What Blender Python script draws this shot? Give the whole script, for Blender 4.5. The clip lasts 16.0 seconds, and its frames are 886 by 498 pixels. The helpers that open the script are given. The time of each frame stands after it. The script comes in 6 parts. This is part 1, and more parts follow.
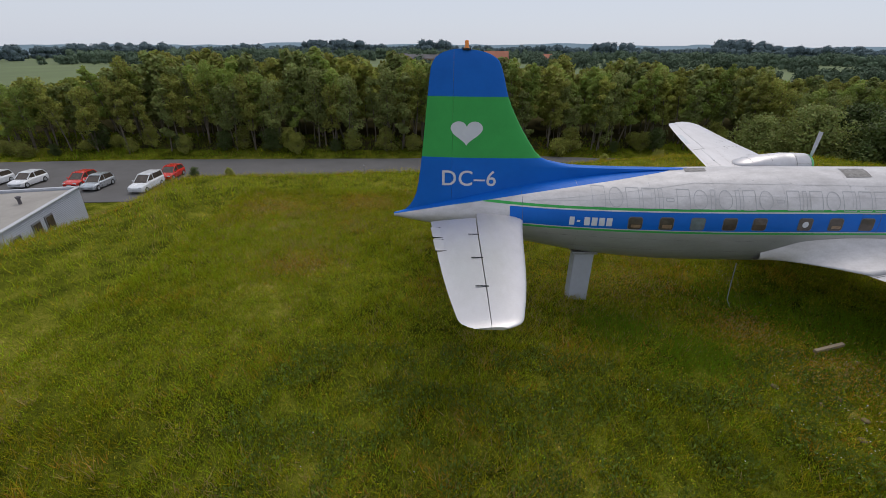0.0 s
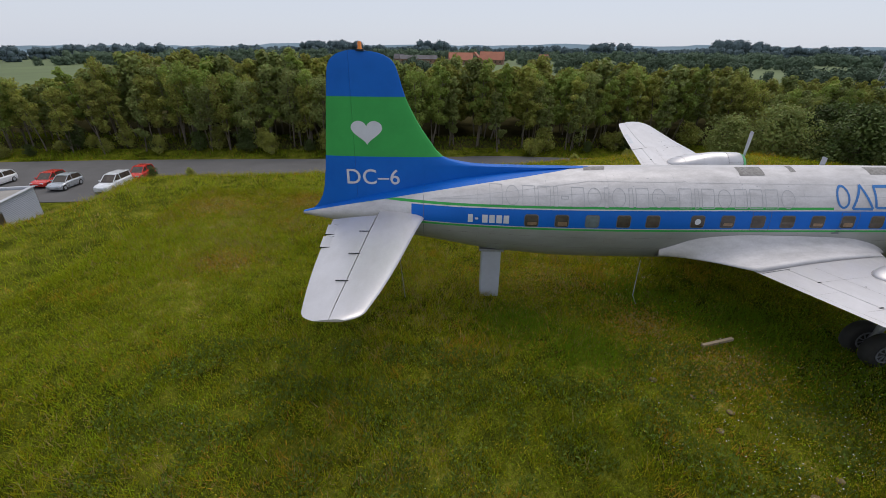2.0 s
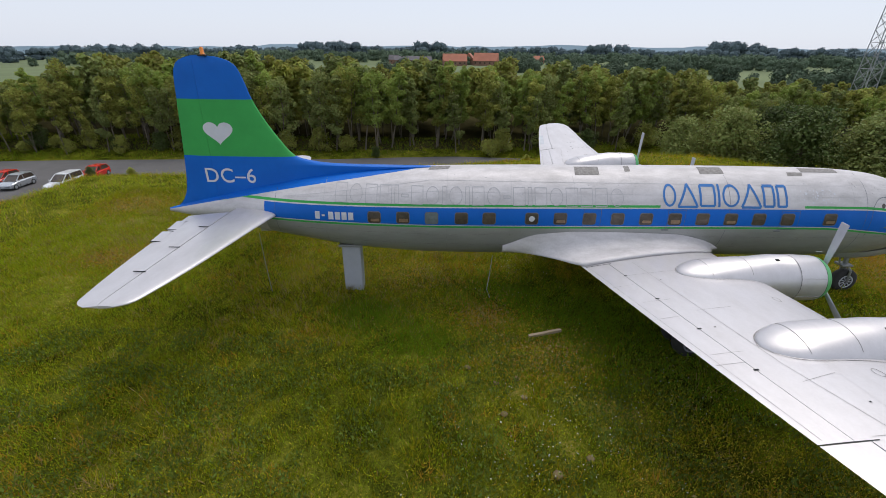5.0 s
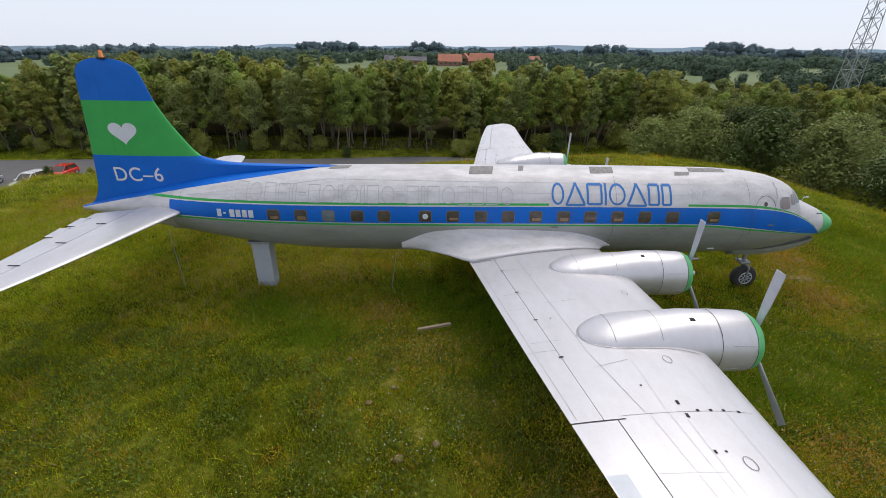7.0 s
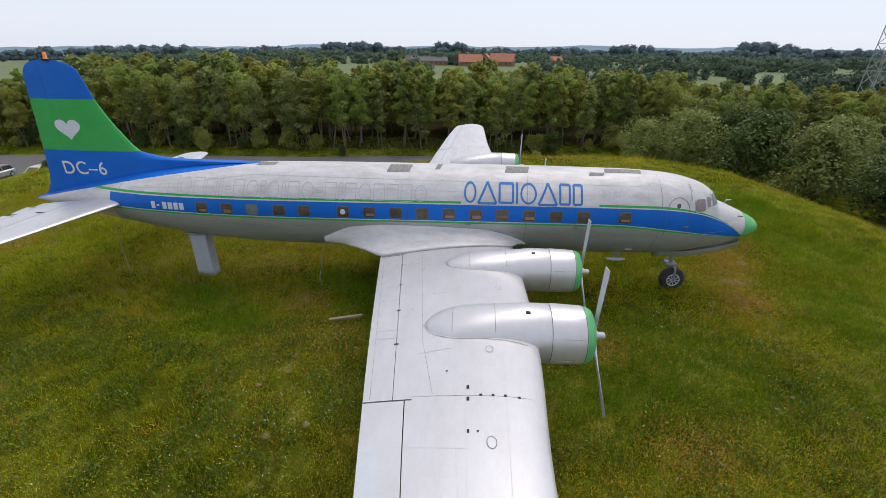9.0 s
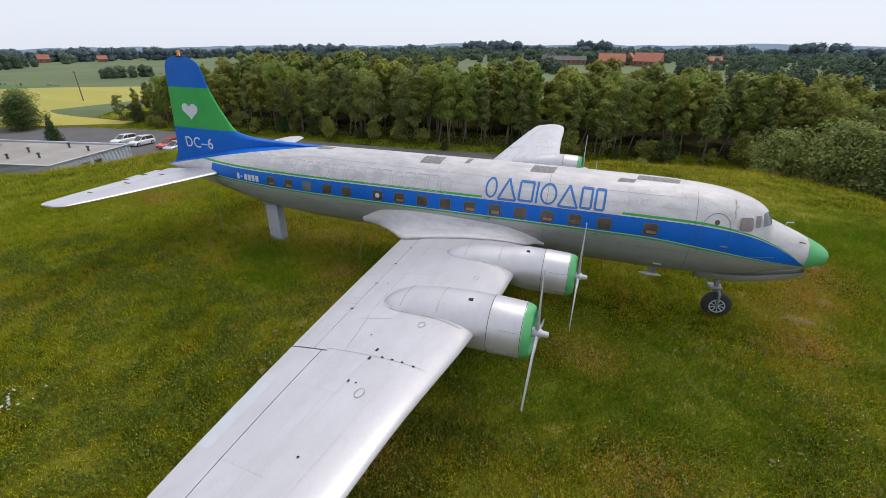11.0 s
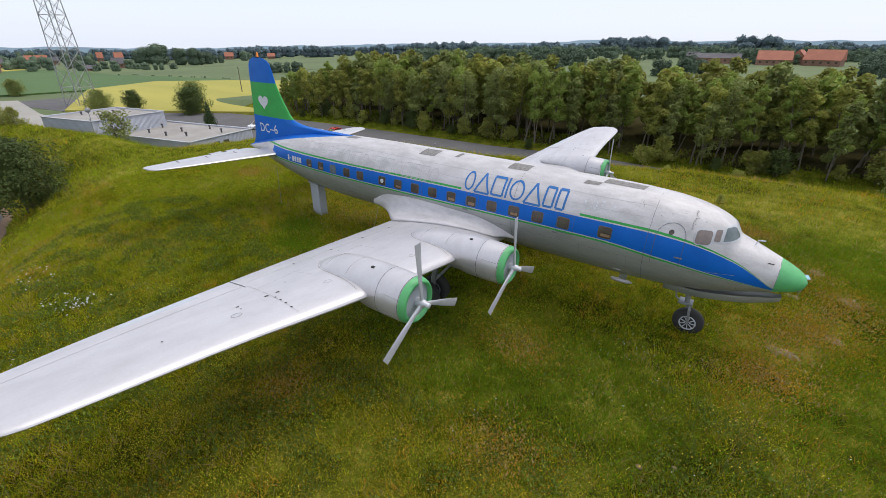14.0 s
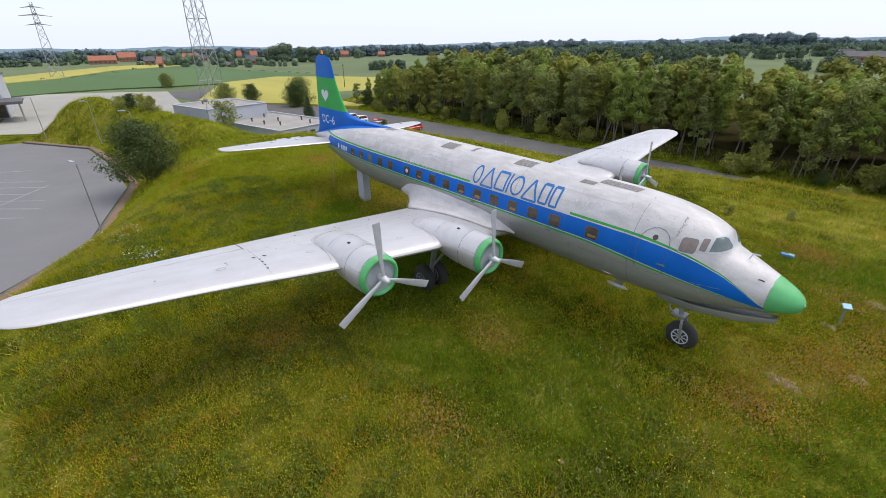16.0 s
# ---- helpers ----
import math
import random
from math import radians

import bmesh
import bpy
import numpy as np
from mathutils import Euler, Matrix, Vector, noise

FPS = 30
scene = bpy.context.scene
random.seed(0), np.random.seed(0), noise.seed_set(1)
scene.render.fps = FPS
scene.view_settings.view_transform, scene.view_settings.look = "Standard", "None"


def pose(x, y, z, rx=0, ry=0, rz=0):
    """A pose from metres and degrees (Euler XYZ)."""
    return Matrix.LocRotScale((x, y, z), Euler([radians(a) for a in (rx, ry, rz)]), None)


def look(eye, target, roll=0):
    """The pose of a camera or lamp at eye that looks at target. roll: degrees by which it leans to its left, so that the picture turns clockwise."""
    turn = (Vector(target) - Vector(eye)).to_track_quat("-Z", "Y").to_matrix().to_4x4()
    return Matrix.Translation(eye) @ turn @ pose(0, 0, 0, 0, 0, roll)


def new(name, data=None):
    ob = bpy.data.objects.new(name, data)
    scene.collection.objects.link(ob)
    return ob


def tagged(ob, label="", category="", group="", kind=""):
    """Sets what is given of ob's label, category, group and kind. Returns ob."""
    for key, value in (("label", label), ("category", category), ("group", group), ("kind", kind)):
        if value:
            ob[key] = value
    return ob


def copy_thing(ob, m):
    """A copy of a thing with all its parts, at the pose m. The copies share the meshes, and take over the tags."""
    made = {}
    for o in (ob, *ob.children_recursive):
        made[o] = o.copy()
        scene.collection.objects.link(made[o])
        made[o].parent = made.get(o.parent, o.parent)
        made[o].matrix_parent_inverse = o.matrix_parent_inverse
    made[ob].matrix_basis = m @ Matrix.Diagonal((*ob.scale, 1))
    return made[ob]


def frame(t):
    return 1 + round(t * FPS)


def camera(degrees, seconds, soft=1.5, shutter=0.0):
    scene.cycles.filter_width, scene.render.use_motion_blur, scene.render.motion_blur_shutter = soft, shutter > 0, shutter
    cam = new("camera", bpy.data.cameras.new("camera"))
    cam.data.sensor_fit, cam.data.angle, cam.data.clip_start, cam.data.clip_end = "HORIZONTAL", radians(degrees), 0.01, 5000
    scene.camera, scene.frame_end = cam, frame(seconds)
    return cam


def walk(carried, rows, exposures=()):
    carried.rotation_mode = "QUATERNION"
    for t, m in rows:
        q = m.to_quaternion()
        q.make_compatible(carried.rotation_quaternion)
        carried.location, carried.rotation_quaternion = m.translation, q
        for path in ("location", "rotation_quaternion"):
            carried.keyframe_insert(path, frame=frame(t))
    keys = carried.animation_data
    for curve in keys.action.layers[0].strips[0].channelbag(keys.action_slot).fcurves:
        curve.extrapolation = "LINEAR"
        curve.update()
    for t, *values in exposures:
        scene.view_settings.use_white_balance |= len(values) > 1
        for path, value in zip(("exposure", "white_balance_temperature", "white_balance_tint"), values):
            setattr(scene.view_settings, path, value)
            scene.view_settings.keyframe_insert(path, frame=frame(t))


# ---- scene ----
cam = camera(92.0, 16.0, soft=0.5)
METRES, EYE, TILT, LEAN, TURN = 32.544, 9.6, 0.0, 0.0, 0.0
ROWS = [
    (0.0, 0.0, 0.0, 0.0, 0.28, -25.26, -0.6),
    (0.5, 0.027, -0.002, -0.0001, 0.28, -25.27, -0.54),
    (1.0, 0.0558, -0.0044, 0.0006, 0.26, -25.24, -0.54),
    (1.5, 0.0837, -0.0066, 0.0013, 0.26, -25.21, -0.57),
    (2.0, 0.1123, -0.0097, 0.0015, 0.27, -25.19, -0.56),
    (2.5, 0.1422, -0.0128, 0.0026, 0.27, -25.16, -0.57),
    (3.0, 0.1718, -0.0177, 0.0026, 0.28, -25.15, -0.6),
    (3.5, 0.2024, -0.0207, 0.003, 0.33, -25.14, -0.6),
    (4.0, 0.2329, -0.0249, 0.004, 0.35, -25.11, -0.61),
    (6.5, 0.3857, -0.0458, 0.0126, 0.3, -25.07, -0.68),
    (7.0, 0.4182, -0.0502, 0.0128, 0.29, -25.07, -0.69),
    (7.5, 0.4508, -0.0541, 0.0145, 0.32, -25.05, -0.66),
    (8.0, 0.4848, -0.0581, 0.0162, 0.42, -25.05, -0.66),
    (8.5, 0.5175, -0.0614, 0.0172, 1.13, -25.05, -0.66),
    (9.0, 0.5509, -0.0651, 0.0166, 3.39, -25.08, -0.68),
    (9.5, 0.5833, -0.0681, 0.0162, 7.09, -25.12, -0.68),
    (10.0, 0.6155, -0.0702, 0.0162, 12.28, -25.21, -0.69),
    (12.5, 0.7758, -0.0589, 0.0234, 28.97, -25.66, -0.47),
    (13.0, 0.8065, -0.0524, 0.0244, 31.95, -25.74, -0.41),
    (13.5, 0.8365, -0.0439, 0.0258, 34.35, -25.8, -0.34),
    (14.0, 0.8668, -0.0342, 0.0273, 36.68, -25.83, -0.28),
    (14.5, 0.8965, -0.023, 0.028, 39.26, -25.87, -0.22),
    (15.0, 0.9241, -0.0088, 0.0277, 42.08, -25.94, -0.17),
    (15.5, 0.9506, 0.0071, 0.0274, 45.72, -26.02, -0.06),
    (16.0, 0.976, 0.0245, 0.0273, 49.63, -26.06, 0.03),
]
walk(cam, [(t, pose(0, 0, EYE, TILT, LEAN, TURN) @ pose(METRES * x, METRES * y, METRES * z, 90 + pitch, roll, yaw)) for t, x, y, z, yaw, pitch, roll in ROWS],
     exposures=[(0.0, -0.08, 6250, 14), (4.0, 0.11, 6250, 14), (7.0, 0.29, 6250, 14), (9.0, 0.29, 6250, 14), (12.5, 0.33, 6250, 14), (16.0, 0.50, 6200, 14)])

# ---- world and sun: hazy bright day, sun high behind the aircraft ----
SUN_AZ, SUN_EL = 58.0, 64.0          # azimuth from +x towards +y
world = bpy.data.worlds.new("sky")
scene.world = world
world.use_nodes = True
wt = world.node_tree
sky = wt.nodes.new("ShaderNodeTexSky")
sky.sky_type = 'NISHITA'
sky.sun_disc = False
sky.sun_elevation = radians(SUN_EL)
sky.sun_rotation = radians(90 - SUN_AZ)
sky.air_density, sky.dust_density, sky.ozone_density = 1.0, 1.0, 1.5
haze = wt.nodes.new("ShaderNodeMix")        # thin bright overcast veiling the blue sky
haze.data_type = 'RGBA'
haze.inputs[0].default_value = 0.86
haze.inputs[7].default_value = (5.6, 5.95, 6.4, 1)
bg = wt.nodes["Background"]
bg.inputs["Strength"].default_value = 0.12
wt.links.new(sky.outputs[0], haze.inputs[6])
wt.links.new(haze.outputs[2], bg.inputs["Color"])
sun = new("sun", bpy.data.lights.new("sun", 'SUN'))
sun.data.energy, sun.data.angle, sun.data.color = 1.65, radians(38), (1.0, 0.93, 0.80)
ce, se, ca, sa = math.cos(radians(SUN_EL)), math.sin(radians(SUN_EL)), math.cos(radians(SUN_AZ)), math.sin(radians(SUN_AZ))
sun.matrix_world = look((60 * ce * ca, 60 * ce * sa, 60 * se), (0, 0, 0))


# ---- materials ----
def mat(name, base, rough=0.7, metal=0.0, dark=None, scale=3.0, fine=40.0, amount=0.5, bump=0.2, bump_scale=None, spec=0.5, rnd=0.0, streak=None, coat=0.0, trans=0.0):
    """A surface with two scales of variation between base and dark, a fine relief, and a random shift for each object or island."""
    m = bpy.data.materials.new(name)
    m.use_nodes = True
    nt = m.node_tree
    b = nt.nodes["Principled BSDF"]
    L = nt.links.new

    def node(kind, **kw):
        n = nt.nodes.new("ShaderNode" + kind)
        for k, v in kw.items():
            n.inputs[k].default_value = v
        return n
    geo = node("NewGeometry")
    pos = geo.outputs["Position"]
    if streak:
        mp = node("Mapping")
        mp.inputs["Scale"].default_value = streak
        L(pos, mp.inputs["Vector"])
        pos = mp.outputs[0]
    n1, n2 = node("TexNoise", Scale=scale, Detail=5.0, Roughness=0.65), node("TexNoise", Scale=fine, Detail=3.0)
    L(pos, n1.inputs["Vector"])
    L(geo.outputs["Position"], n2.inputs["Vector"])
    mix = node("MapRange")
    mix.inputs["From Min"].default_value, mix.inputs["From Max"].default_value = 0.35, 0.68
    L(n1.outputs[0], mix.inputs["Value"])
    ad = nt.nodes.new("ShaderNodeMath")
    ad.operation = 'MULTIPLY_ADD'
    L(n2.outputs[0], ad.inputs[0])
    ad.inputs[1].default_value = 0.6
    L(mix.outputs[0], ad.inputs[2])
    mu = nt.nodes.new("ShaderNodeMath")
    mu.operation, mu.use_clamp = 'MULTIPLY', True
    L(ad.outputs[0], mu.inputs[0])
    mu.inputs[1].default_value = amount
    c = nt.nodes.new("ShaderNodeMix")
    c.data_type = 'RGBA'
    dk = dark if dark else tuple(0.55 * v for v in base)
    c.inputs[6].default_value, c.inputs[7].default_value = (*base, 1), (*dk, 1)
    L(mu.outputs[0], c.inputs[0])
    col = c.outputs[2]
    if rnd:
        oi = node("ObjectInfo")
        s = nt.nodes.new("ShaderNodeMath")
        s.operation = 'ADD'
        L(oi.outputs["Random"], s.inputs[0])
        L(geo.outputs["Random Per Island"], s.inputs[1])
        mr = node("MapRange")
        mr.inputs["From Max"].default_value = 2.0
        mr.inputs["To Min"].default_value, mr.inputs["To Max"].default_value = 1 - rnd, 1 + rnd
        L(s.outputs[0], mr.inputs["Value"])
        hsv = nt.nodes.new("ShaderNodeHueSaturation")
        L(mr.outputs[0], hsv.inputs["Value"])
        hu = node("MapRange")
        hu.inputs["From Max"].default_value = 1.0
        hu.inputs["To Min"].default_value, hu.inputs["To Max"].default_value = 0.5 - rnd * 0.06, 0.5 + rnd * 0.06
        L(geo.outputs["Random Per Island"], hu.inputs["Value"])
        L(hu.outputs[0], hsv.inputs["Hue"])
        L(col, hsv.inputs["Color"])
        col = hsv.outputs[0]
    L(col, b.inputs["Base Color"])
    rr = node("MapRange")
    rr.inputs["To Min"].default_value, rr.inputs["To Max"].default_value = max(0.02, rough - 0.1), min(1, rough + 0.12)
    L(n1.outputs[0], rr.inputs["Value"])
    L(rr.outputs[0], b.inputs["Roughness"])
    b.inputs["Metallic"].default_value = metal
    b.inputs["Specular IOR Level"].default_value = spec
    b.inputs["Coat Weight"].default_value = coat
    if bump:
        bp = node("Bump", Strength=bump, Distance=0.02)
        nb = n2
        if bump_scale:
            nb = node("TexNoise", Scale=bump_scale, Detail=4.0)
            L(geo.outputs["Position"], nb.inputs["Vector"])
        L(nb.outputs[0], bp.inputs["Height"])
        L(bp.outputs[0], b.inputs["Normal"])
    if trans:
        tr = nt.nodes.new("ShaderNodeBsdfTranslucent")
        L(col, tr.inputs["Color"])
        ms = nt.nodes.new("ShaderNodeMixShader")
        ms.inputs[0].default_value = trans
        L(b.outputs[0], ms.inputs[1])
        L(tr.outputs[0], ms.inputs[2])
        L(ms.outputs[0], nt.nodes["Material Output"].inputs["Surface"])
    return m


M = {}
M["white"] = mat("aged_white_paint", (0.63, 0.605, 0.61), 0.5, 0.1, (0.38, 0.362, 0.36), 1.3, 16, 0.62, 0.05, streak=(0.7, 1.6, 1.6))
M["belly"] = mat("bare_grey_aluminium", (0.42, 0.43, 0.42), 0.40, 0.35, (0.27, 0.28, 0.26), 1.2, 30, 0.5, 0.05, streak=(0.5, 1, 1.6))
M["silver"] = mat("silver_painted_aluminium", (0.645, 0.625, 0.635), 0.38, 0.50, (0.49, 0.472, 0.478), 1.1, 18, 0.55, 0.04, streak=(1.2, 0.5, 1))
M["blue"] = mat("blue_aircraft_paint", (0.003, 0.128, 0.54), 0.5, 0, (0.003, 0.098, 0.43), 1.0, 20, 0.5, 0.04, spec=0.25)
M["green"] = mat("green_aircraft_paint", (0.045, 0.36, 0.075), 0.5, 0, (0.035, 0.28, 0.06), 1.0, 20, 0.5, 0.04, spec=0.25)
M["mint"] = mat("mint_green_paint", (0.11, 0.46, 0.16), 0.45, 0, (0.09, 0.34, 0.13), 2.5, 30, 0.6, 0.04)
M["letter"] = mat("pale_lettering", (0.62, 0.63, 0.66), 0.5, 0, (0.5, 0.5, 0.54), 3, 40, 0.5, 0)
M["mark_blue"] = mat("blue_lettering", (0.02, 0.16, 0.45), 0.5, 0, (0.03, 0.12, 0.34), 4, 40, 0.5, 0)
M["ghost"] = mat("faded_lettering", (0.44, 0.44, 0.45), 0.6, 0, (0.33, 0.33, 0.34), 3, 40, 0.6, 0)
M["faint"] = mat("faint_seam", (0.46, 0.45, 0.455), 0.6, 0.2, (0.60, 0.585, 0.59), 3, 30, 0.8, 0)
M["patch"] = mat("bare_patch", (0.30, 0.29, 0.28), 0.7, 0.1, (0.16, 0.15, 0.14), 9, 50, 0.9, 0.1)
M["glass"] = mat("dark_cabin_glass", (0.11, 0.085, 0.065), 0.12, 0, (0.035, 0.03, 0.026), 2, 10, 0.6, 0)
M["sill"] = mat("pale_window_frame", (0.55, 0.57, 0.60), 0.5, 0.2, (0.42, 0.44, 0.46), 2, 20, 0.5, 0)
M["box_blue"] = mat("blue_plastic", (0.10, 0.25, 0.50), 0.5, 0, (0.06, 0.17, 0.40), 3, 20, 0.5, 0)
# glass colour lightened to paint in grey reflections
M["ckglass"] = mat("cockpit_glass", (0.17, 0.20, 0.21), 0.12, 0, (0.08, 0.10, 0.10), 2, 10, 0.6, 0)
M["frame"] = mat("window_surround", (0.22, 0.23, 0.25), 0.5, 0.3, None, 5, 40, 0.5, 0)
M["tan"] = mat("tan_upholstery", (0.30, 0.20, 0.11), 0.4, 0, (0.16, 0.10, 0.06), 5, 30, 0.7, 0)
M["rim"] = mat("window_rim", (0.13, 0.15, 0.19), 0.5, 0.2, (0.06, 0.07, 0.09), 5, 40, 0.5, 0)
M["cabin"] = mat("brownish_cockpit_glass", (0.26, 0.21, 0.19), 0.12, 0, (0.13, 0.10, 0.09), 2, 10, 0.6, 0)
M["dark"] = mat("dark_gap", (0.02, 0.02, 0.02), 0.8, 0, None, 5, 40, 0.5, 0)
M["seam"] = mat("panel_seam", (0.055, 0.05, 0.045), 0.8, 0, (0.52, 0.50, 0.49), 3.5, 25, 0.75, 0)
M["rubber"] = mat("black_rubber", (0.02, 0.02, 0.02), 0.8, 0, (0.04, 0.038, 0.035), 8, 60, 0.6, 0.1)
M["steel"] = mat("grey_steel", (0.34, 0.35, 0.36), 0.45, 0.5, None, 4, 40, 0.4, 0.05)
M["prop"] = mat("grey_propeller", (0.56, 0.565, 0.60), 0.45, 0.25, (0.40, 0.40, 0.43), 4, 40, 0.4, 0.03)
M["post"] = mat("grey_painted_post", (0.40, 0.42, 0.46), 0.6, 0, (0.32, 0.33, 0.36), 2, 30, 0.5, 0.05)
M["amber"] = mat("amber_glass", (0.75, 0.22, 0.02), 0.25, 0, None, 5, 40, 0.4, 0)


def meadow_material():
    """Turf: patches at several sizes between dark green, green, olive and straw, with a fine grain of blades."""
    m = bpy.data.materials.new("meadow_turf")
    m.use_nodes = True
    nt = m.node_tree
    L = nt.links.new
    b = nt.nodes["Principled BSDF"]
    geo = nt.nodes.new("ShaderNodeNewGeometry")

    def nz(scale, detail, rough=0.6):
        n = nt.nodes.new("ShaderNodeTexNoise")
        n.inputs["Scale"].default_value, n.inputs["Detail"].default_value, n.inputs["Roughness"].default_value = scale, detail, rough
        L(geo.outputs["Position"], n.inputs["Vector"])
        return n.outputs[0]

    def math_node(op, a, c, d=None):
        n = nt.nodes.new("ShaderNodeMath")
        n.operation = op
        for k, q in enumerate((a, c, d)):
            if q is None:
                continue
            if isinstance(q, (int, float)):
                n.inputs[k].default_value = q
            else:
                L(q, n.inputs[k])
        return n.outputs[0]
    big, mid, fine, grain = nz(0.16, 4), nz(0.9, 5), nz(9.0, 4, 0.7), nz(45.0, 3, 0.7)
    t = math_node('MULTIPLY_ADD', big, 1.0, math_node('MULTIPLY', mid, 0.9))
    t = math_node('MULTIPLY_ADD', fine, 0.8, t)
    t = math_node('MULTIPLY_ADD', grain, 0.9, t)
    r = nt.nodes.new("ShaderNodeMapRange")
    r.inputs["From Min"].default_value, r.inputs["From Max"].default_value = 1.40, 2.20
    L(t, r.inputs["Value"])
    ramp = nt.nodes.new("ShaderNodeValToRGB")
    e = ramp.color_ramp.elements
    e[0].position, e[0].color = 0.0, (0.018, 0.020, 0.003, 1)
    e[1].position, e[1].color = 1.0, (0.34, 0.27, 0.08, 1)
    for pos, col in ((0.30, (0.052, 0.062, 0.007)), (0.50, (0.108, 0.122, 0.011)), (0.72, (0.175, 0.178, 0.020)), (0.86, (0.26, 0.225, 0.045))):
        q = e.new(pos)
        q.color = (*col, 1)
    L(r.outputs[0], ramp.inputs[0])
    L(ramp.outputs[0], b.inputs["Base Color"])
    b.inputs["Roughness"].default_value = 0.95
    b.inputs["Specular IOR Level"].default_value = 0.0
    bp = nt.nodes.new("ShaderNodeBump")
    bp.inputs["Strength"].default_value, bp.inputs["Distance"].default_value = 0.7, 0.06
    L(math_node('ADD', grain, fine), bp.inputs["Height"])
    L(bp.outputs[0], b.inputs["Normal"])
    return m


M["grass_ground"] = meadow_material()
M["asphalt"] = mat("grey_asphalt", (0.135, 0.130, 0.130), 0.9, 0, (0.10, 0.097, 0.095), 0.25, 12, 0.6, 0.2, 60, spec=0.2)
M["asphalt_pale"] = mat("worn_pale_asphalt", (0.205, 0.198, 0.205), 0.9, 0, (0.165, 0.160, 0.165), 0.12, 6, 0.6, 0.2, 60, spec=0.2)
M["leaf"] = mat("tree_leaf", (0.410, 0.415, 0.085), 0.6, 0, (0.185, 0.200, 0.045), 0.5, 5, 0.6, 0, rnd=0.45, spec=0.2, trans=0.42)
M["leaf_fresh"] = mat("fresh_leaf", (0.340, 0.415, 0.085), 0.6, 0, (0.165, 0.215, 0.045), 0.5, 5, 0.6, 0, rnd=0.4, spec=0.2, trans=0.42)
M["leaf_pale"] = mat("pale_leaf", (0.275, 0.310, 0.090), 0.6, 0, (0.125, 0.150, 0.044), 0.5, 5, 0.6, 0, rnd=0.4, spec=0.2, trans=0.35)
M["blade_green"] = mat("green_grass", (0.290, 0.322, 0.008), 0.9, 0, (0.172, 0.208, 0.005), 0.25, 3, 0.6, 0, rnd=0.42, spec=0.03, trans=0.35)
# fresh green, raised to carry the backlit look of the western grass
M["blade_fresh"] = mat("fresh_grass", (0.350, 0.415, 0.016), 0.9, 0, (0.240, 0.300, 0.010), 0.25, 3, 0.6, 0, rnd=0.42, spec=0.03, trans=0.35)
M["weed"] = mat("dark_weed", (0.175, 0.225, 0.035), 0.7, 0, (0.100, 0.135, 0.020), 0.5, 4, 0.6, 0, rnd=0.35, spec=0.1, trans=0.2)
M["blade_olive"] = mat("olive_grass", (0.440, 0.370, 0.016), 0.9, 0, (0.300, 0.258, 0.010), 0.25, 3, 0.6, 0, rnd=0.42, spec=0.03, trans=0.3)
M["blade_dark"] = mat("dark_grass", (0.195, 0.228, 0.009), 0.9, 0, (0.118, 0.146, 0.006), 0.25, 3, 0.6, 0, rnd=0.42, spec=0.03, trans=0.3)
M["blade_lush"] = mat("lush_grass", (0.190, 0.292, 0.012), 0.9, 0, (0.108, 0.180, 0.007), 0.25, 3, 0.6, 0, rnd=0.42, spec=0.03, trans=0.35)
M["seed_tan"] = mat("tan_seed_heads", (0.56, 0.43, 0.045), 0.8, 0, (0.42, 0.34, 0.028), 0.4, 3, 0.6, 0, rnd=0.35, spec=0.03, trans=0.25)
M["blade_rust"] = mat("reddish_sorrel", (0.58, 0.31, 0.035), 0.7, 0, (0.44, 0.24, 0.024), 0.4, 3, 0.6, 0, rnd=0.25, spec=0.03, trans=0.25)
M["blade_dry"] = mat("dry_grass", (0.44, 0.34, 0.14), 0.7, 0, (0.30, 0.21, 0.07), 0.4, 3, 0.6, 0, rnd=0.25, spec=0.03, trans=0.25)
M["daisy"] = mat("white_petals", (0.50, 0.50, 0.40), 0.7, 0, None, 5, 40, 0.3, 0)
M["buttercup"] = mat("yellow_petals", (0.60, 0.42, 0.03), 0.7, 0, None, 5, 40, 0.3, 0)
M["litter"] = mat("woodland_floor", (0.060, 0.050, 0.022), 0.95, 0, (0.030, 0.030, 0.012), 0.8, 12, 0.7, 0.5, 20, spec=0.0)
M["soil"] = mat("bare_soil", (0.23, 0.17, 0.085), 0.95, 0, (0.13, 0.10, 0.045), 1.5, 20, 0.7, 0.5, 25)
M["soil_pale"] = mat("pale_trodden_soil", (0.34, 0.28, 0.19), 0.95, 0, (0.18, 0.14, 0.07), 3, 20, 0.8, 0.5, 25)
M["wheat"] = mat("ripening_wheat", (0.40, 0.345, 0.055), 0.9, 0, (0.29, 0.275, 0.045), 0.05, 1.2, 0.7, 0.4, 8, streak=(0.12, 1.2, 1))
M["crop"] = mat("green_crop", (0.068, 0.132, 0.026), 0.9, 0, (0.050, 0.104, 0.020), 0.03, 0.8, 0.7, 0.4, 8, streak=(0.2, 1.0, 1))
M["pasture"] = mat("pale_pasture", (0.125, 0.165, 0.050), 0.9, 0, (0.075, 0.105, 0.036), 0.012, 0.8, 0.7, 0.3, 8)
M["gravel"] = mat("pale_gravel", (0.36, 0.34, 0.30), 0.95, 0, (0.28, 0.265, 0.23), 0.1, 6, 0.6, 0.2, 20)
M["line"] = mat("faded_road_paint", (0.42, 0.42, 0.42), 0.8, 0, (0.2, 0.2, 0.2), 1.5, 15, 0.7, 0)
M["kerb"] = mat("brown_edging", (0.24, 0.15, 0.09), 0.9, 0, (0.15, 0.10, 0.06), 2, 20, 0.6, 0.3)
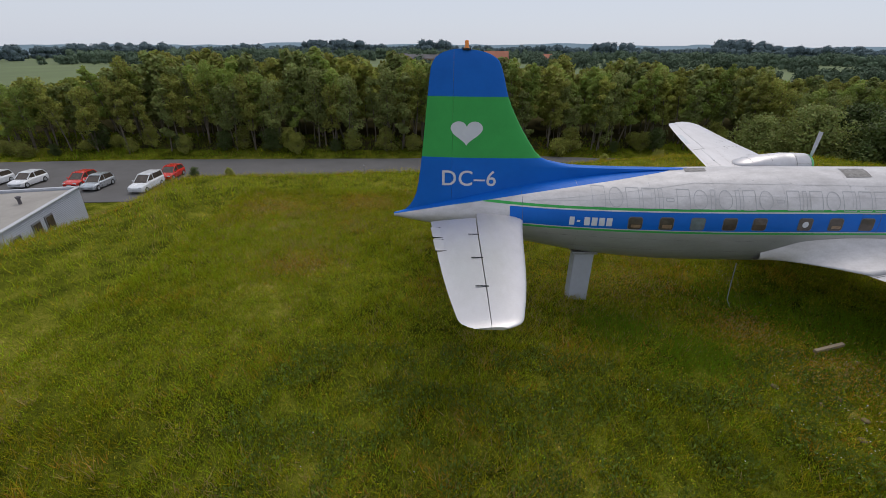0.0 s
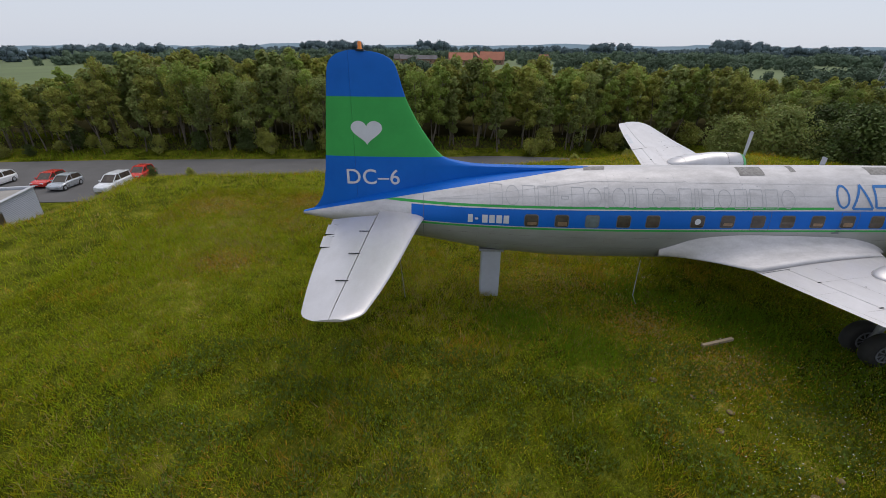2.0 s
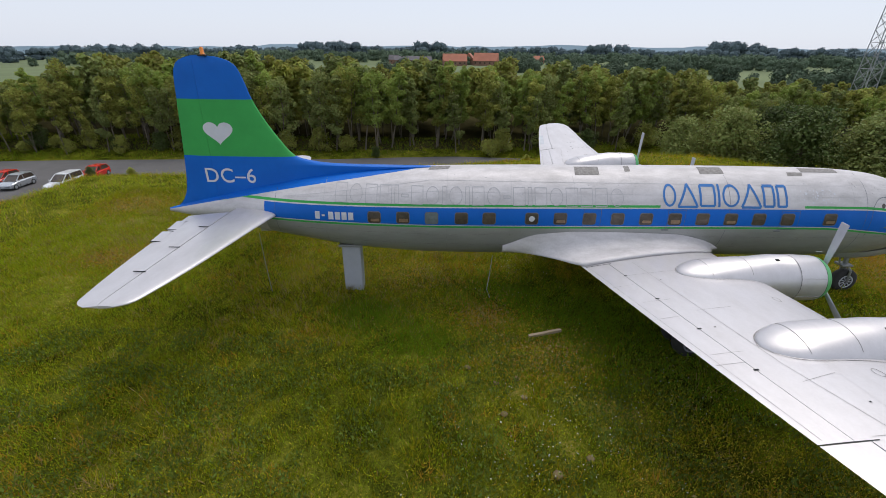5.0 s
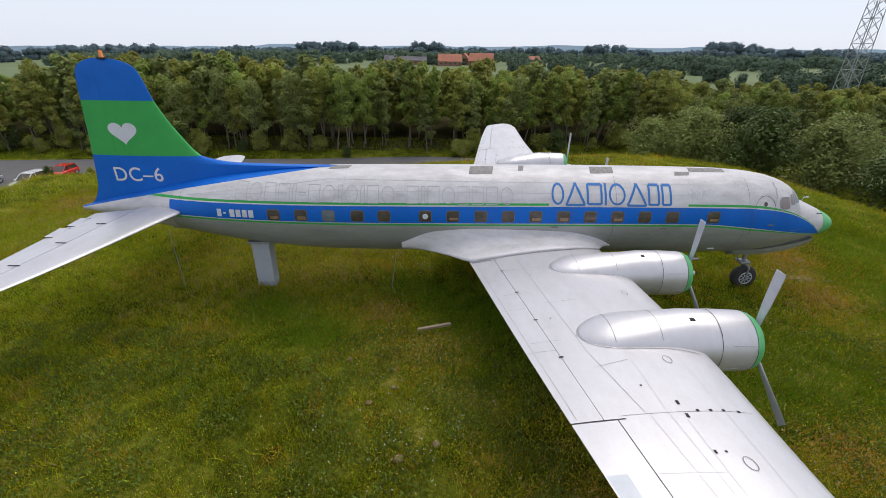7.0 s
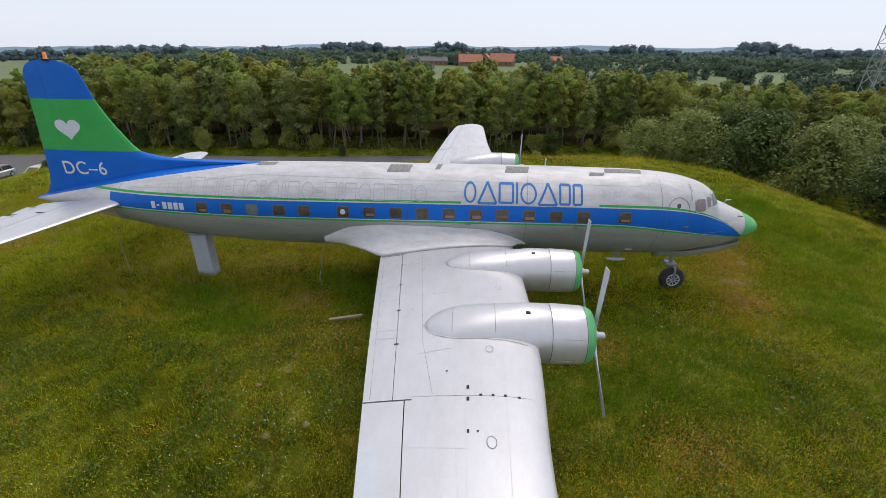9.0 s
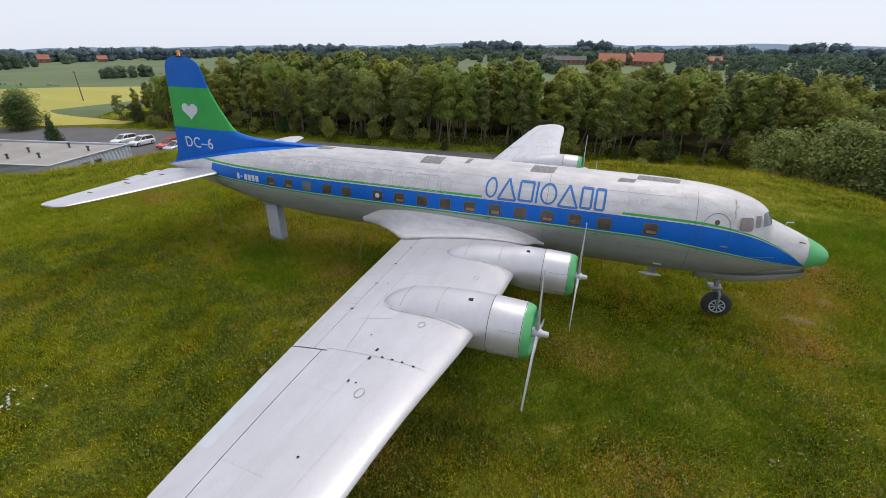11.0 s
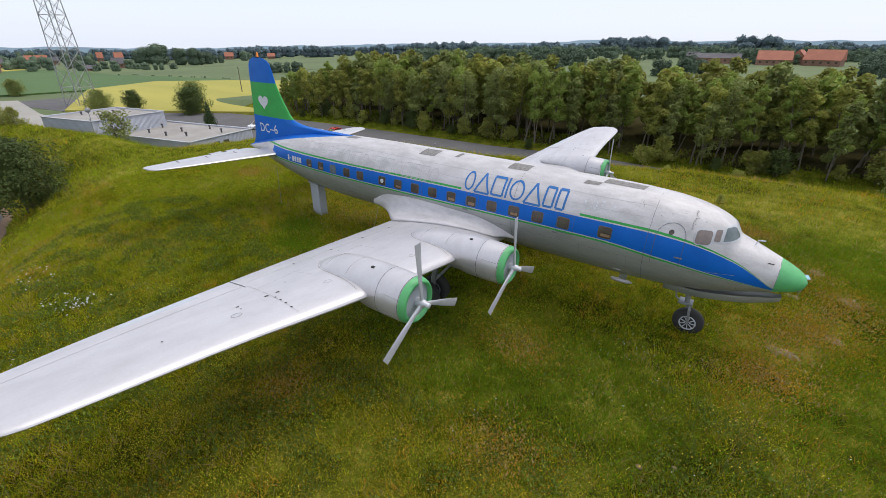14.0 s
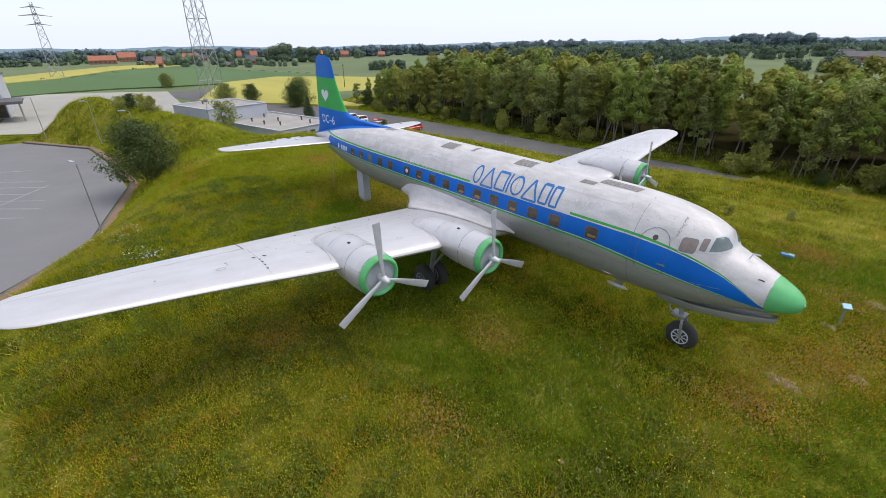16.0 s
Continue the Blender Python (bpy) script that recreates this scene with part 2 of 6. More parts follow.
M["cladding"] = mat("grey_corrugated_cladding", (0.42, 0.44, 0.50), 0.5, 0.2, (0.34, 0.36, 0.41), 0.6, 20, 0.4, 0)
M["wall"] = mat("pale_render", (0.48, 0.49, 0.52), 0.8, 0, (0.40, 0.41, 0.44), 0.8, 20, 0.5, 0.1)
M["roofing"] = mat("grey_roofing_felt", (0.36, 0.34, 0.31), 0.9, 0, (0.25, 0.23, 0.21), 0.35, 10, 0.7, 0.2)
M["tiles"] = mat("red_roof_tiles", (0.40, 0.145, 0.085), 0.8, 0, (0.28, 0.11, 0.07), 0.3, 4, 0.6, 0.2)
M["slate"] = mat("dark_roof", (0.13, 0.12, 0.13), 0.8, 0, None, 0.3, 4, 0.6, 0.2)
M["brick"] = mat("reddish_walls", (0.30, 0.17, 0.12), 0.9, 0, None, 0.5, 8, 0.6, 0.2)
# foliage green of the plain, paled to put middle-distance haze into it
M["mid_haze_leaf"] = mat("hazed_plain_foliage", (0.125, 0.168, 0.110), 0.9, 0, (0.080, 0.112, 0.075), 0.05, 0.4, 0.7, 0, rnd=0.3, spec=0.1)
# foliage with the blue-grey haze of distance put into its colour
M["haze_leaf"] = mat("hazed_foliage", (0.130, 0.175, 0.190), 0.9, 0, (0.095, 0.132, 0.147), 0.05, 0.4, 0.7, 0, rnd=0.25, spec=0.1)
# hills in haze blue: aerial perspective put into the colour
M["horizon"] = mat("hazed_hills", (0.20, 0.27, 0.32), 1.0, 0, (0.15, 0.21, 0.25), 0.004, 0.05, 0.6, 0, spec=0.0)
M["car_white"] = mat("white_car_paint", (0.75, 0.76, 0.78), 0.25, 0, (0.66, 0.67, 0.70), 2, 30, 0.3, 0, coat=0.5)
M["car_red"] = mat("red_car_paint", (0.62, 0.035, 0.02), 0.25, 0, (0.5, 0.03, 0.02), 2, 30, 0.3, 0, coat=0.5)
M["car_silver"] = mat("silver_car_paint", (0.50, 0.53, 0.56), 0.28, 0.5, (0.42, 0.45, 0.48), 2, 30, 0.3, 0, coat=0.5)
M["dark_leaf"] = mat("dark_olive_leaf", (0.100, 0.135, 0.034), 0.6, 0, (0.042, 0.062, 0.016), 0.6, 6, 0.6, 0, rnd=0.35, spec=0.2, trans=0.2)
M["needle"] = mat("dark_conifer", (0.060, 0.090, 0.030), 0.7, 0, (0.035, 0.058, 0.020), 0.6, 6, 0.6, 0, rnd=0.3, spec=0.2)
M["timber"] = mat("weathered_timber", (0.33, 0.26, 0.17), 0.85, 0, (0.2, 0.15, 0.1), 3, 30, 0.6, 0.3, streak=(1, 8, 8))
M["plastic_blue"] = mat("pale_blue_panel", (0.25, 0.50, 0.62), 0.4, 0, None, 3, 30, 0.4, 0)
M["bark"] = mat("tree_bark", (0.20, 0.165, 0.125), 0.9, 0, (0.09, 0.075, 0.055), 5, 30, 0.7, 0.5)


# ---- mesh helpers ----
def link_mesh(name, me, parent=None, label=""):
    ob = new(name, me)
    if parent:
        ob.parent = parent
    if label:
        ob["label"] = label
    return ob


def mesh(name, verts, faces, mats, idx=None, smooth=False):
    me = bpy.data.meshes.new(name)
    me.from_pydata([tuple(v) for v in verts], [], [tuple(f) for f in faces])
    for m in (mats if isinstance(mats, (list, tuple)) else [mats]):
        me.materials.append(m)
    if idx is not None:
        me.polygons.foreach_set("material_index", idx)
    if smooth:
        me.polygons.foreach_set("use_smooth", [True] * len(me.polygons))
    me.update()
    return me


def part(name, bm, material, parent=None, label="", smooth=False):
    me = bpy.data.meshes.new(name)
    bm.to_mesh(me)
    bm.free()
    me.materials.append(material)
    if smooth:
        me.polygons.foreach_set("use_smooth", [True] * len(me.polygons))
    return link_mesh(name, me, parent, label)


def thing(name, label, category, at=(0, 0, 0), group="", kind=""):
    ob = new(name)
    ob.location = at
    return tagged(ob, label, category, group, kind)


def box(size, at=(0, 0, 0), bevel=0.02, turn=None, bm=None):
    bm = bm or bmesh.new()
    m = Matrix.Translation(at) @ (turn.to_4x4() if turn else Matrix()) @ Matrix.Diagonal((*size, 1))
    r = bmesh.ops.create_cube(bm, size=1, matrix=m)
    if bevel:
        es = list({e for v in r["verts"] for e in v.link_edges})
        bmesh.ops.bevel(bm, geom=es, offset=bevel, segments=2, affect='EDGES', profile=0.6)
    return bm


def tube(points, radii, sides=10, bm=None, cap=True):
    """A round bar along points with one radius a point."""
    bm = bm or bmesh.new()
    pts = [Vector(p) for p in points]
    rings = []
    for i, p in enumerate(pts):
        d = (pts[min(i + 1, len(pts) - 1)] - pts[max(i - 1, 0)]).normalized()
        a = d.cross(Vector((0, 0, 1)) if abs(d.z) < 0.9 else Vector((1, 0, 0))).normalized()
        b = d.cross(a)
        r = float(radii[i] if isinstance(radii, (list, tuple)) else radii)
        rings.append([bm.verts.new(p + r * (math.cos(k * 2 * math.pi / sides) * a + math.sin(k * 2 * math.pi / sides) * b)) for k in range(sides)])
    for A, B in zip(rings, rings[1:]):
        for k in range(sides):
            bm.faces.new((A[k], A[(k + 1) % sides], B[(k + 1) % sides], B[k]))
    if cap:
        bm.faces.new(rings[0][::-1])
        bm.faces.new(rings[-1])
    bmesh.ops.recalc_face_normals(bm, faces=bm.faces[:])
    return bm


def revolve(profile, sides=28, axis='x', bm=None, at=(0, 0, 0)):
    """A turned shape; profile holds (along, radius) pairs."""
    bm = bm or bmesh.new()
    rings = []
    for s, r in profile:
        ring = []
        for k in range(sides):
            a = 2 * math.pi * k / sides
            c, d = r * math.cos(a), r * math.sin(a)
            p = {'x': (s, c, d), 'y': (c, s, d), 'z': (c, d, s)}[axis]
            ring.append(bm.verts.new(Vector(p) + Vector(at)))
        rings.append(ring)
    for A, B in zip(rings, rings[1:]):
        for k in range(sides):
            bm.faces.new((A[k], A[(k + 1) % sides], B[(k + 1) % sides], B[k]))
    bm.faces.new(rings[0][::-1])
    bm.faces.new(rings[-1])
    bmesh.ops.recalc_face_normals(bm, faces=bm.faces[:])
    return bm


def lerp(x, table):
    """Piecewise smooth value of a table of (x, value) pairs."""
    xs = [p[0] for p in table]
    if x <= xs[0]:
        return table[0][1]
    if x >= xs[-1]:
        return table[-1][1]
    i = max(k for k in range(len(xs)) if xs[k] <= x)
    i = min(i, len(xs) - 2)

    def slope(k):
        if 0 < k < len(xs) - 1:
            a = (table[k][1] - table[k - 1][1]) / (xs[k] - xs[k - 1])
            b = (table[k + 1][1] - table[k][1]) / (xs[k + 1] - xs[k])
            return 0 if a * b <= 0 else 2 * a * b / (a + b)
        j = 0 if k == 0 else k - 1
        return (table[j + 1][1] - table[j][1]) / (xs[j + 1] - xs[j])
    h = xs[i + 1] - xs[i]
    u = (x - xs[i]) / h
    p0, p1, m0, m1 = table[i][1], table[i + 1][1], slope(i) * h, slope(i + 1) * h
    return (2 * u ** 3 - 3 * u ** 2 + 1) * p0 + (u ** 3 - 2 * u ** 2 + u) * m0 + (-2 * u ** 3 + 3 * u ** 2) * p1 + (u ** 3 - u ** 2) * m1


# ---- the ground: a grassed mound in a plain at the level LOW ----
LOW = -4.0
WOOD_X, WOOD_Y = [-66, -40, 0, 30, 60, 118], [57, 59.5, 61, 64, 66, 72]    # the wood's front line
TOE = [(-1, -6), (-10.5, 0.2), (-24.8, 4.6), (-38, 4.0), (-50, 2.6), (-62, -5), (-70, -2), (-66, 11), (-52, 16), (-42, 19), (-30, 22.2), (-27.5, 31), (-29, 38), (-24, 41),
       (-10, 42.5), (5, 45), (22, 51), (38, 52), (49, 44), (52, 27), (49, 6), (36, -14), (10, -13)]
TOE_A = np.array(TOE, float)


def toe_distance(x, y):
    """Distance inside (positive) or outside the mound's toe, for arrays."""
    x, y = np.asarray(x, float), np.asarray(y, float)
    best, inside = np.full(x.shape, 1e9), np.zeros(x.shape, bool)
    for (ax, ay), (bx, by) in zip(TOE_A, np.roll(TOE_A, -1, 0)):
        dx, dy = bx - ax, by - ay
        u = np.clip(((x - ax) * dx + (y - ay) * dy) / (dx * dx + dy * dy), 0, 1)
        best = np.minimum(best, np.hypot(x - ax - u * dx, y - ay - u * dy))
        cross = (ay > y) != (by > y)
        inside ^= cross & (x < (bx - ax) * (y - ay) / (by - ay + 1e-12) + ax)
    return np.where(inside, best, -best)


def fall(x, y):
    """How far the plain to the west sinks below the level of the car park."""
    return 0.022 * np.maximum(0, -0.996 * np.asarray(x, float) - 0.087 * np.asarray(y, float) - 140)


def height(x, y):
    x, y = np.asarray(x, float), np.asarray(y, float)
    d = toe_distance(x, y)
    u = np.clip(d / 9.0, 0, 1)
    s = 1 - (1 - u) ** 2.0
    s = s * (1 - 0.25 * (1 - u) * (u < 1))
    top = 0.12 + 0.05 * np.sin(x * 0.31 + 1) * np.sin(y * 0.27) + 0.03 * np.sin(x * 0.9 + y * 0.7)
    edge = np.interp(x, WOOD_X, WOOD_Y) - 3.0
    bank = 1.3 * np.clip((y - edge) / 6.0, 0, 1) * np.clip((130 - np.abs(x - 30)) / 20, 0, 1) * (y < 400)
    bank = bank * np.clip((110 - y) / 20, 0, 1)
    # higher ridge between the car park and the hall
    along = np.clip(((x + 66) * 38 + (y - 3) * 11) / (38 ** 2 + 11 ** 2), 0, 1)
    off = np.hypot(x - (-66 + 38 * along), y - (3 + 11 * along))
    ridge = (2.7 - 1.4 * along) * np.exp(-(off / 4.0) ** 2) * np.clip(d / 3.0, 0, 1)
    return LOW + s * (top - LOW) + bank + ridge - fall(x, y)


def h1(x, y):
    return float(height(np.array([x]), np.array([y]))[0])


def axis_steps(lo, hi, step, far):
    a = list(np.arange(lo, hi + 0.01, step))
    s = step
    while a[-1] < far:
        s *= 1.5
        a.append(a[-1] + s)
    s = step
    while a[0] > -far:
        s *= 1.5
        a.insert(0, a[0] - s)
    return np.array(a)


gx, gy = axis_steps(-72, 62, 0.9, 4500), axis_steps(-22, 62, 0.9, 4500)
GX, GY = np.meshgrid(gx, gy)
GZ = height(GX, GY)
nx, ny = len(gx), len(gy)
gv = np.stack([GX.ravel(), GY.ravel(), GZ.ravel()], 1)
gf = [(j * nx + i, j * nx + i + 1, (j + 1) * nx + i + 1, (j + 1) * nx + i) for j in range(ny - 1) for i in range(nx - 1)]
g_idx = []
for q in gf:
    px, py = gv[q[0]][0], gv[q[0]][1]
    wooded = -68 < px < 122 and float(np.interp(px, WOOD_X, WOOD_Y)) - 0.8 < py < 100
    g_idx.append(2 if wooded else 0 if -75 < px < 62 and -25 < py < 90 else 1)
tagged(link_mesh("ground", mesh("ground", gv, gf, [M["grass_ground"], M["pasture"], M["litter"]], g_idx, True)), "green meadow mound in a flat green plain", "ground", kind="structure")


def sheet(name, outline, z, material, label, category="road", thick=0.08):
    """A flat slab with the given outline, its top at z."""
    n = len(outline)
    v = [(x, y, z) for x, y in outline] + [(x, y, z - thick) for x, y in outline]
    f = [tuple(range(n))] + [(i, n + i, n + (i + 1) % n, (i + 1) % n) for i in range(n)]
    bm = bmesh.new()
    vs = [bm.verts.new(p) for p in v]
    for q in f:
        bm.faces.new([vs[i] for i in q])
    bmesh.ops.recalc_face_normals(bm, faces=bm.faces[:])
    bmesh.ops.triangulate(bm, faces=[q for q in bm.faces if len(q.verts) > 4])
    if min(x for x, y in outline) < -140:
        bmesh.ops.bisect_plane(bm, geom=bm.verts[:] + bm.edges[:] + bm.faces[:], plane_co=(-140 * 0.996, -140 * 0.087, 0), plane_no=(-0.996, -0.087, 0))
        for q in bm.verts:
            q.co.z -= float(fall(q.co.x, q.co.y))
    return tagged(part(name, bm, material), label, category, kind="structure")


road = sheet("road", [(-130, 22), (-75, 33), (-45, 37), (-28.5, 38.6), (-10, 42.8), (5, 45.6), (15, 50), (24, 58.3), (10, 59.5), (-5, 57.0), (-25, 55.8), (-40, 54.5), (-55, 52.5), (-80, 47), (-130, 36)],
             LOW + 0.05, M["asphalt"], "grey asphalt access road with worn marks", "road")
parking = sheet("car_park", [(-2, -7.5), (-9.5, -0.9), (-24.8, 3.6), (-38, 3.2), (-50, 1.8), (-62, -6), (-68, -30), (-30, -45), (-2, -40)],
                LOW + 0.05, M["asphalt_pale"], "grey asphalt car park with faded bay lines", "car park")

# ---- the aircraft: local x forward along the hull, y to port, z above the ground datum ----
AX, AY, HEADING = 14.0, 15.95, 0.3
plane = thing("airliner", "weathered silver four-engined propeller airliner with blue stripe, on grass", "aircraft", (0, 0, 0))
plane.matrix_world = Matrix.Translation((AX, AY, 0)) @ pose(0, 0, 0, 0, 0, HEADING) @ Matrix.Translation((-AX, 0, 0))
HULL_TOP = [(-1.95, 3.70), (0, 4.22), (2, 4.70), (4.5, 5.17), (7, 5.45), (9.5, 5.58), (14, 5.64), (20, 5.67), (24.5, 5.64), (26, 5.56), (26.8, 5.46), (27.5, 5.28), (27.85, 5.14), (28.08, 5.01), (28.2, 4.92), (28.26, 4.83), (28.45, 4.52),
            (28.55, 4.47), (29, 4.29), (29.6, 4.03), (30.1, 3.80), (30.35, 3.66), (30.52, 3.51), (30.59, 3.40), (30.62, 3.30)]
HULL_BOT = [(-1.95, 3.55), (-0.6, 3.32), (1.5, 2.95), (3.4, 2.62), (5.9, 2.20), (9, 1.96), (12, 1.93), (24, 1.95), (26, 2.0), (27.5, 2.15), (28.6, 2.42), (29.6, 2.70), (30.1, 2.84), (30.4, 2.96), (30.54, 3.07), (30.62, 3.25)]
HULL_WID = [(-1.95, 0.06), (0, 0.5), (2, 1.0), (4.5, 1.45), (7, 1.65), (10, 1.73), (24, 1.73), (26, 1.62), (27.5, 1.36), (28.5, 1.09), (29.5, 0.77), (30.1, 0.54), (30.38, 0.39), (30.53, 0.24), (30.59, 0.14), (30.62, 0.03)]
HULL_MID = [(-1.95, 3.62), (4, 3.85), (10, 3.88), (24, 3.9), (27, 3.72), (28.5, 3.47), (30.62, 3.28)]
CAP = [(-1.95, 3.66), (0.6, 4.22), (4.1, 4.92), (7, 5.36), (9.2, 5.62)]
STRIPE_TOP = [(2, 4.34), (10, 4.38), (24, 4.46), (25.5, 4.43), (26.5, 4.35), (27.5, 4.17), (28.5, 3.82), (29.2, 3.44), (29.7, 3.06)]
STRIPE_BOT = [(2, 3.78), (10, 3.71), (24, 3.80), (26, 3.62), (28, 3.30), (29.7, 3.0)]


def hull(x, th, off=0.0, side=-1):
    """A point of the hull's skin: th is the angle from the widest line, up positive; side -1 is starboard."""
    top, bot, w, mid = (lerp(x, t) for t in (HULL_TOP, HULL_BOT, HULL_WID, HULL_MID))
    hgt = (top - mid) if th >= 0 else (mid - bot)
    return Vector((x, side * (w * math.cos(th) + off * math.cos(th)), mid + (hgt + off) * math.sin(th)))


def hull_angle(x, z):
    top, bot, mid = (lerp(x, t) for t in (HULL_TOP, HULL_BOT, HULL_MID))
    r = (z - mid) / ((top - mid) if z >= mid else (mid - bot))
    return math.asin(max(-1, min(1, r)))


def on_hull(x, z, off=0.0, side=-1):
    return hull(x, hull_angle(x, z), off, side)


def build_hull():
    xs = sorted(set([round(v, 3) for v in np.concatenate([np.linspace(-1.95, 9.2, 34), np.linspace(9.2, 25, 24), np.linspace(25, 29.75, 26), np.linspace(27.8, 28.6, 17), np.linspace(29.75, 30.62, 14)])]))
    plan = [(4, 0), (9, 0), (1, 2), (1, 0), (4, 1), (1, 0), (1, 2), (11, 3)]
    rows, kinds = [], []
    for x in xs:
        top, bot = lerp(x, HULL_TOP), lerp(x, HULL_BOT)
        s1, s0 = lerp(x, STRIPE_TOP), lerp(x, STRIPE_BOT)
        k = max(0.15, min(1, (30.2 - x) / 4))
        zs = [lerp(x, CAP), s1 + 0.13 * k, s1 + 0.045 * k, s1, s0, s0 - 0.035 * k, s0 - 0.11 * k]
        out, hi = [top], top
        for i, z in enumerate(zs):
            z = min(z, hi - 0.004)
            z = max(z, bot + 0.004 * (8 - i))
            out.append(z)
            hi = z
        out.append(bot)
        ring = []
        for i, (n, _) in enumerate(plan):
            a, b = hull_angle(x, out[i]), hull_angle(x, out[i + 1])
            ring += [a + (b - a) * j / n for j in range(n)]
        ring.append(-math.pi / 2)
        ring[0] = math.pi / 2
        rows.append([hull(x, t) for t in ring] + [hull(x, t, side=1) for t in ring[1:-1][::-1]])
    half = len(ring)
    for i, (n, m) in enumerate(plan):
        kinds += [(i, m)] * n
    kinds = kinds + kinds[::-1]
    nn = len(rows[0])
    verts = [v for r in rows for v in r]
    faces, idx = [], []
    for a in range(len(xs) - 1):
        xm = (xs[a] + xs[a + 1]) / 2
        for k in range(nn):
            faces.append((a * nn + k, a * nn + (k + 1) % nn, (a + 1) * nn + (k + 1) % nn, (a + 1) * nn + k))
            i, m = kinds[k]
            if i == 0 and xm < 9.2:
                m = 1
            if xm < 2.4 and i in (2, 4, 6, 7):
                m = 0 if i != 2 or xm < 0.5 else 2
            if xm > 29.75:
                m = 4
            idx.append(m)
    faces.append(tuple(range(nn)))
    faces.append(tuple((len(xs) - 1) * nn + k for k in range(nn))[::-1])
    idx += [1, 4]
    me = mesh("hull", verts, faces, [M["white"], M["blue"], M["green"], M["belly"], M["mint"]], idx, True)
    return link_mesh("hull", me, plane, "weathered white over grey hull with blue window stripe and green nose")


hull_ob = build_hull()


def skin_patch(name, pts, material, parent, off=0.006, label="", step=0.12, side=-1, angular=False, xstep=0.6):
    """A thin plate on the hull with the outline pts in (x, z), or (x, angle)."""
    bm = bmesh.new()
    vs = [bm.verts.new((x, 0, z)) for x, z in pts]
    bm.faces.new(vs)
    return wrap(name, bm, material, parent, off, label, step, side, angular, xstep)


def wrap(name, bm, material, parent, off=0.006, label="", step=0.12, side=-1, angular=False, xstep=0.6):
    """Lays a flat mesh given in x, z onto the hull."""
    lo = min(v.co.z for v in bm.verts)
    hi = max(v.co.z for v in bm.verts)
    for k in range(1, int((hi - lo) / step) + 1):
        bmesh.ops.bisect_plane(bm, geom=bm.verts[:] + bm.edges[:] + bm.faces[:], plane_co=(0, 0, lo + k * step), plane_no=(0, 0, 1))
    lx = min(v.co.x for v in bm.verts)
    hx = max(v.co.x for v in bm.verts)
    for k in range(1, int((hx - lx) / xstep) + 1):
        bmesh.ops.bisect_plane(bm, geom=bm.verts[:] + bm.edges[:] + bm.faces[:], plane_co=(lx + k * xstep, 0, 0), plane_no=(1, 0, 0))
    for v in bm.verts:
        v.co = hull(v.co.x, v.co.z, off, side) if angular else on_hull(v.co.x, v.co.z, off, side)
    bmesh.ops.recalc_face_normals(bm, faces=bm.faces[:])
    for f in bm.faces:
        if f.normal.y * side < 0 and abs(f.normal.y) > 0.05:
            f.normal_flip()
    return part(name, bm, material, parent, label)


def rounded(cx, cz, w, h, r, n=4):
    out = []
    for sx, sz, a0 in ((1, 1, 0), (-1, 1, 90), (-1, -1, 180), (1, -1, 270)):
        for k in range(n + 1):
            a = radians(a0 + 90 * k / n)
            out.append((cx + sx * (w / 2 - r) + r * math.cos(a), cz + sz * (h / 2 - r) + r * math.sin(a)))
    return out


# cabin windows
WIN_X = [6.86, 7.96, 9.06, 10.2, 11.26, 12.89, 13.98, 15.09, 16.17, 17.26, 18.36, 19.42, 20.5, 21.58, 22.68, 24.31]
for side in (-1, 1):
    for i, x in enumerate(WIN_X):
        z = 3.99 + 0.007 * (x - 6.9) - 0.02
        w = skin_patch("window", rounded(x, z, 0.52, 0.48, 0.10), M["rim"], plane, 0.006, "rounded cabin window", 0.2, side)
        skin_patch("pane", rounded(x, z, 0.47, 0.43, 0.08), M["glass"] if i != 2 else M["ckglass"], w, 0.012, "", 0.2, side)
        if i in (0, 1, 6, 9, 10, 12, 15):
            skin_patch("seat_back", rounded(x + 0.03, z - 0.10, 0.34, 0.11 + 0.03 * (i % 3), 0.03), M["tan"], w, 0.015, "tan seat backs behind the pane", 0.2, side)
        if i == 5:
            skin_patch("disc", rounded(x, z, 0.22, 0.22, 0.109, 5), M["letter"], w, 0.016, "white disc in the window", 0.3, side)
# cockpit glazing
for side in (-1, 1):
    for cx, cz, w, h, r, glass in ((27.42, 4.53, 0.46, 0.44, 0.10, "cabin"), (27.81, 4.62, 0.18, 0.36, 0.04, "cabin")):
        fr = skin_patch("side_window", rounded(cx, cz, w + 0.06, h + 0.06, r + 0.02), M["sill"], plane, 0.012, "cockpit side window", 0.05, side, False, 0.05)
        skin_patch("pane", rounded(cx, cz, w, h, r), M[glass], fr, 0.022, "", 0.05, side, False, 0.05)
    fw = skin_patch("windscreen", [(27.95, 4.41), (28.455, 4.47), (28.42, 4.56), (28.24, 4.85), (28.19, 4.91), (27.95, 4.89)], M["sill"], plane, 0.014, "cockpit windscreen", 0.04, side, False, 0.04)
    skin_patch("pane", [(27.99, 4.46), (28.41, 4.51), (28.39, 4.57), (28.24, 4.81), (28.17, 4.86), (27.99, 4.84)], M["ckglass"], fw, 0.026, "", 0.04, side, False, 0.04)


# ---- lifting surfaces ----
def thickness(u):
    return 5 * (0.2969 * math.sqrt(max(u, 0)) - 0.1260 * u - 0.3516 * u * u + 0.2843 * u ** 3 - 0.1036 * u ** 4)


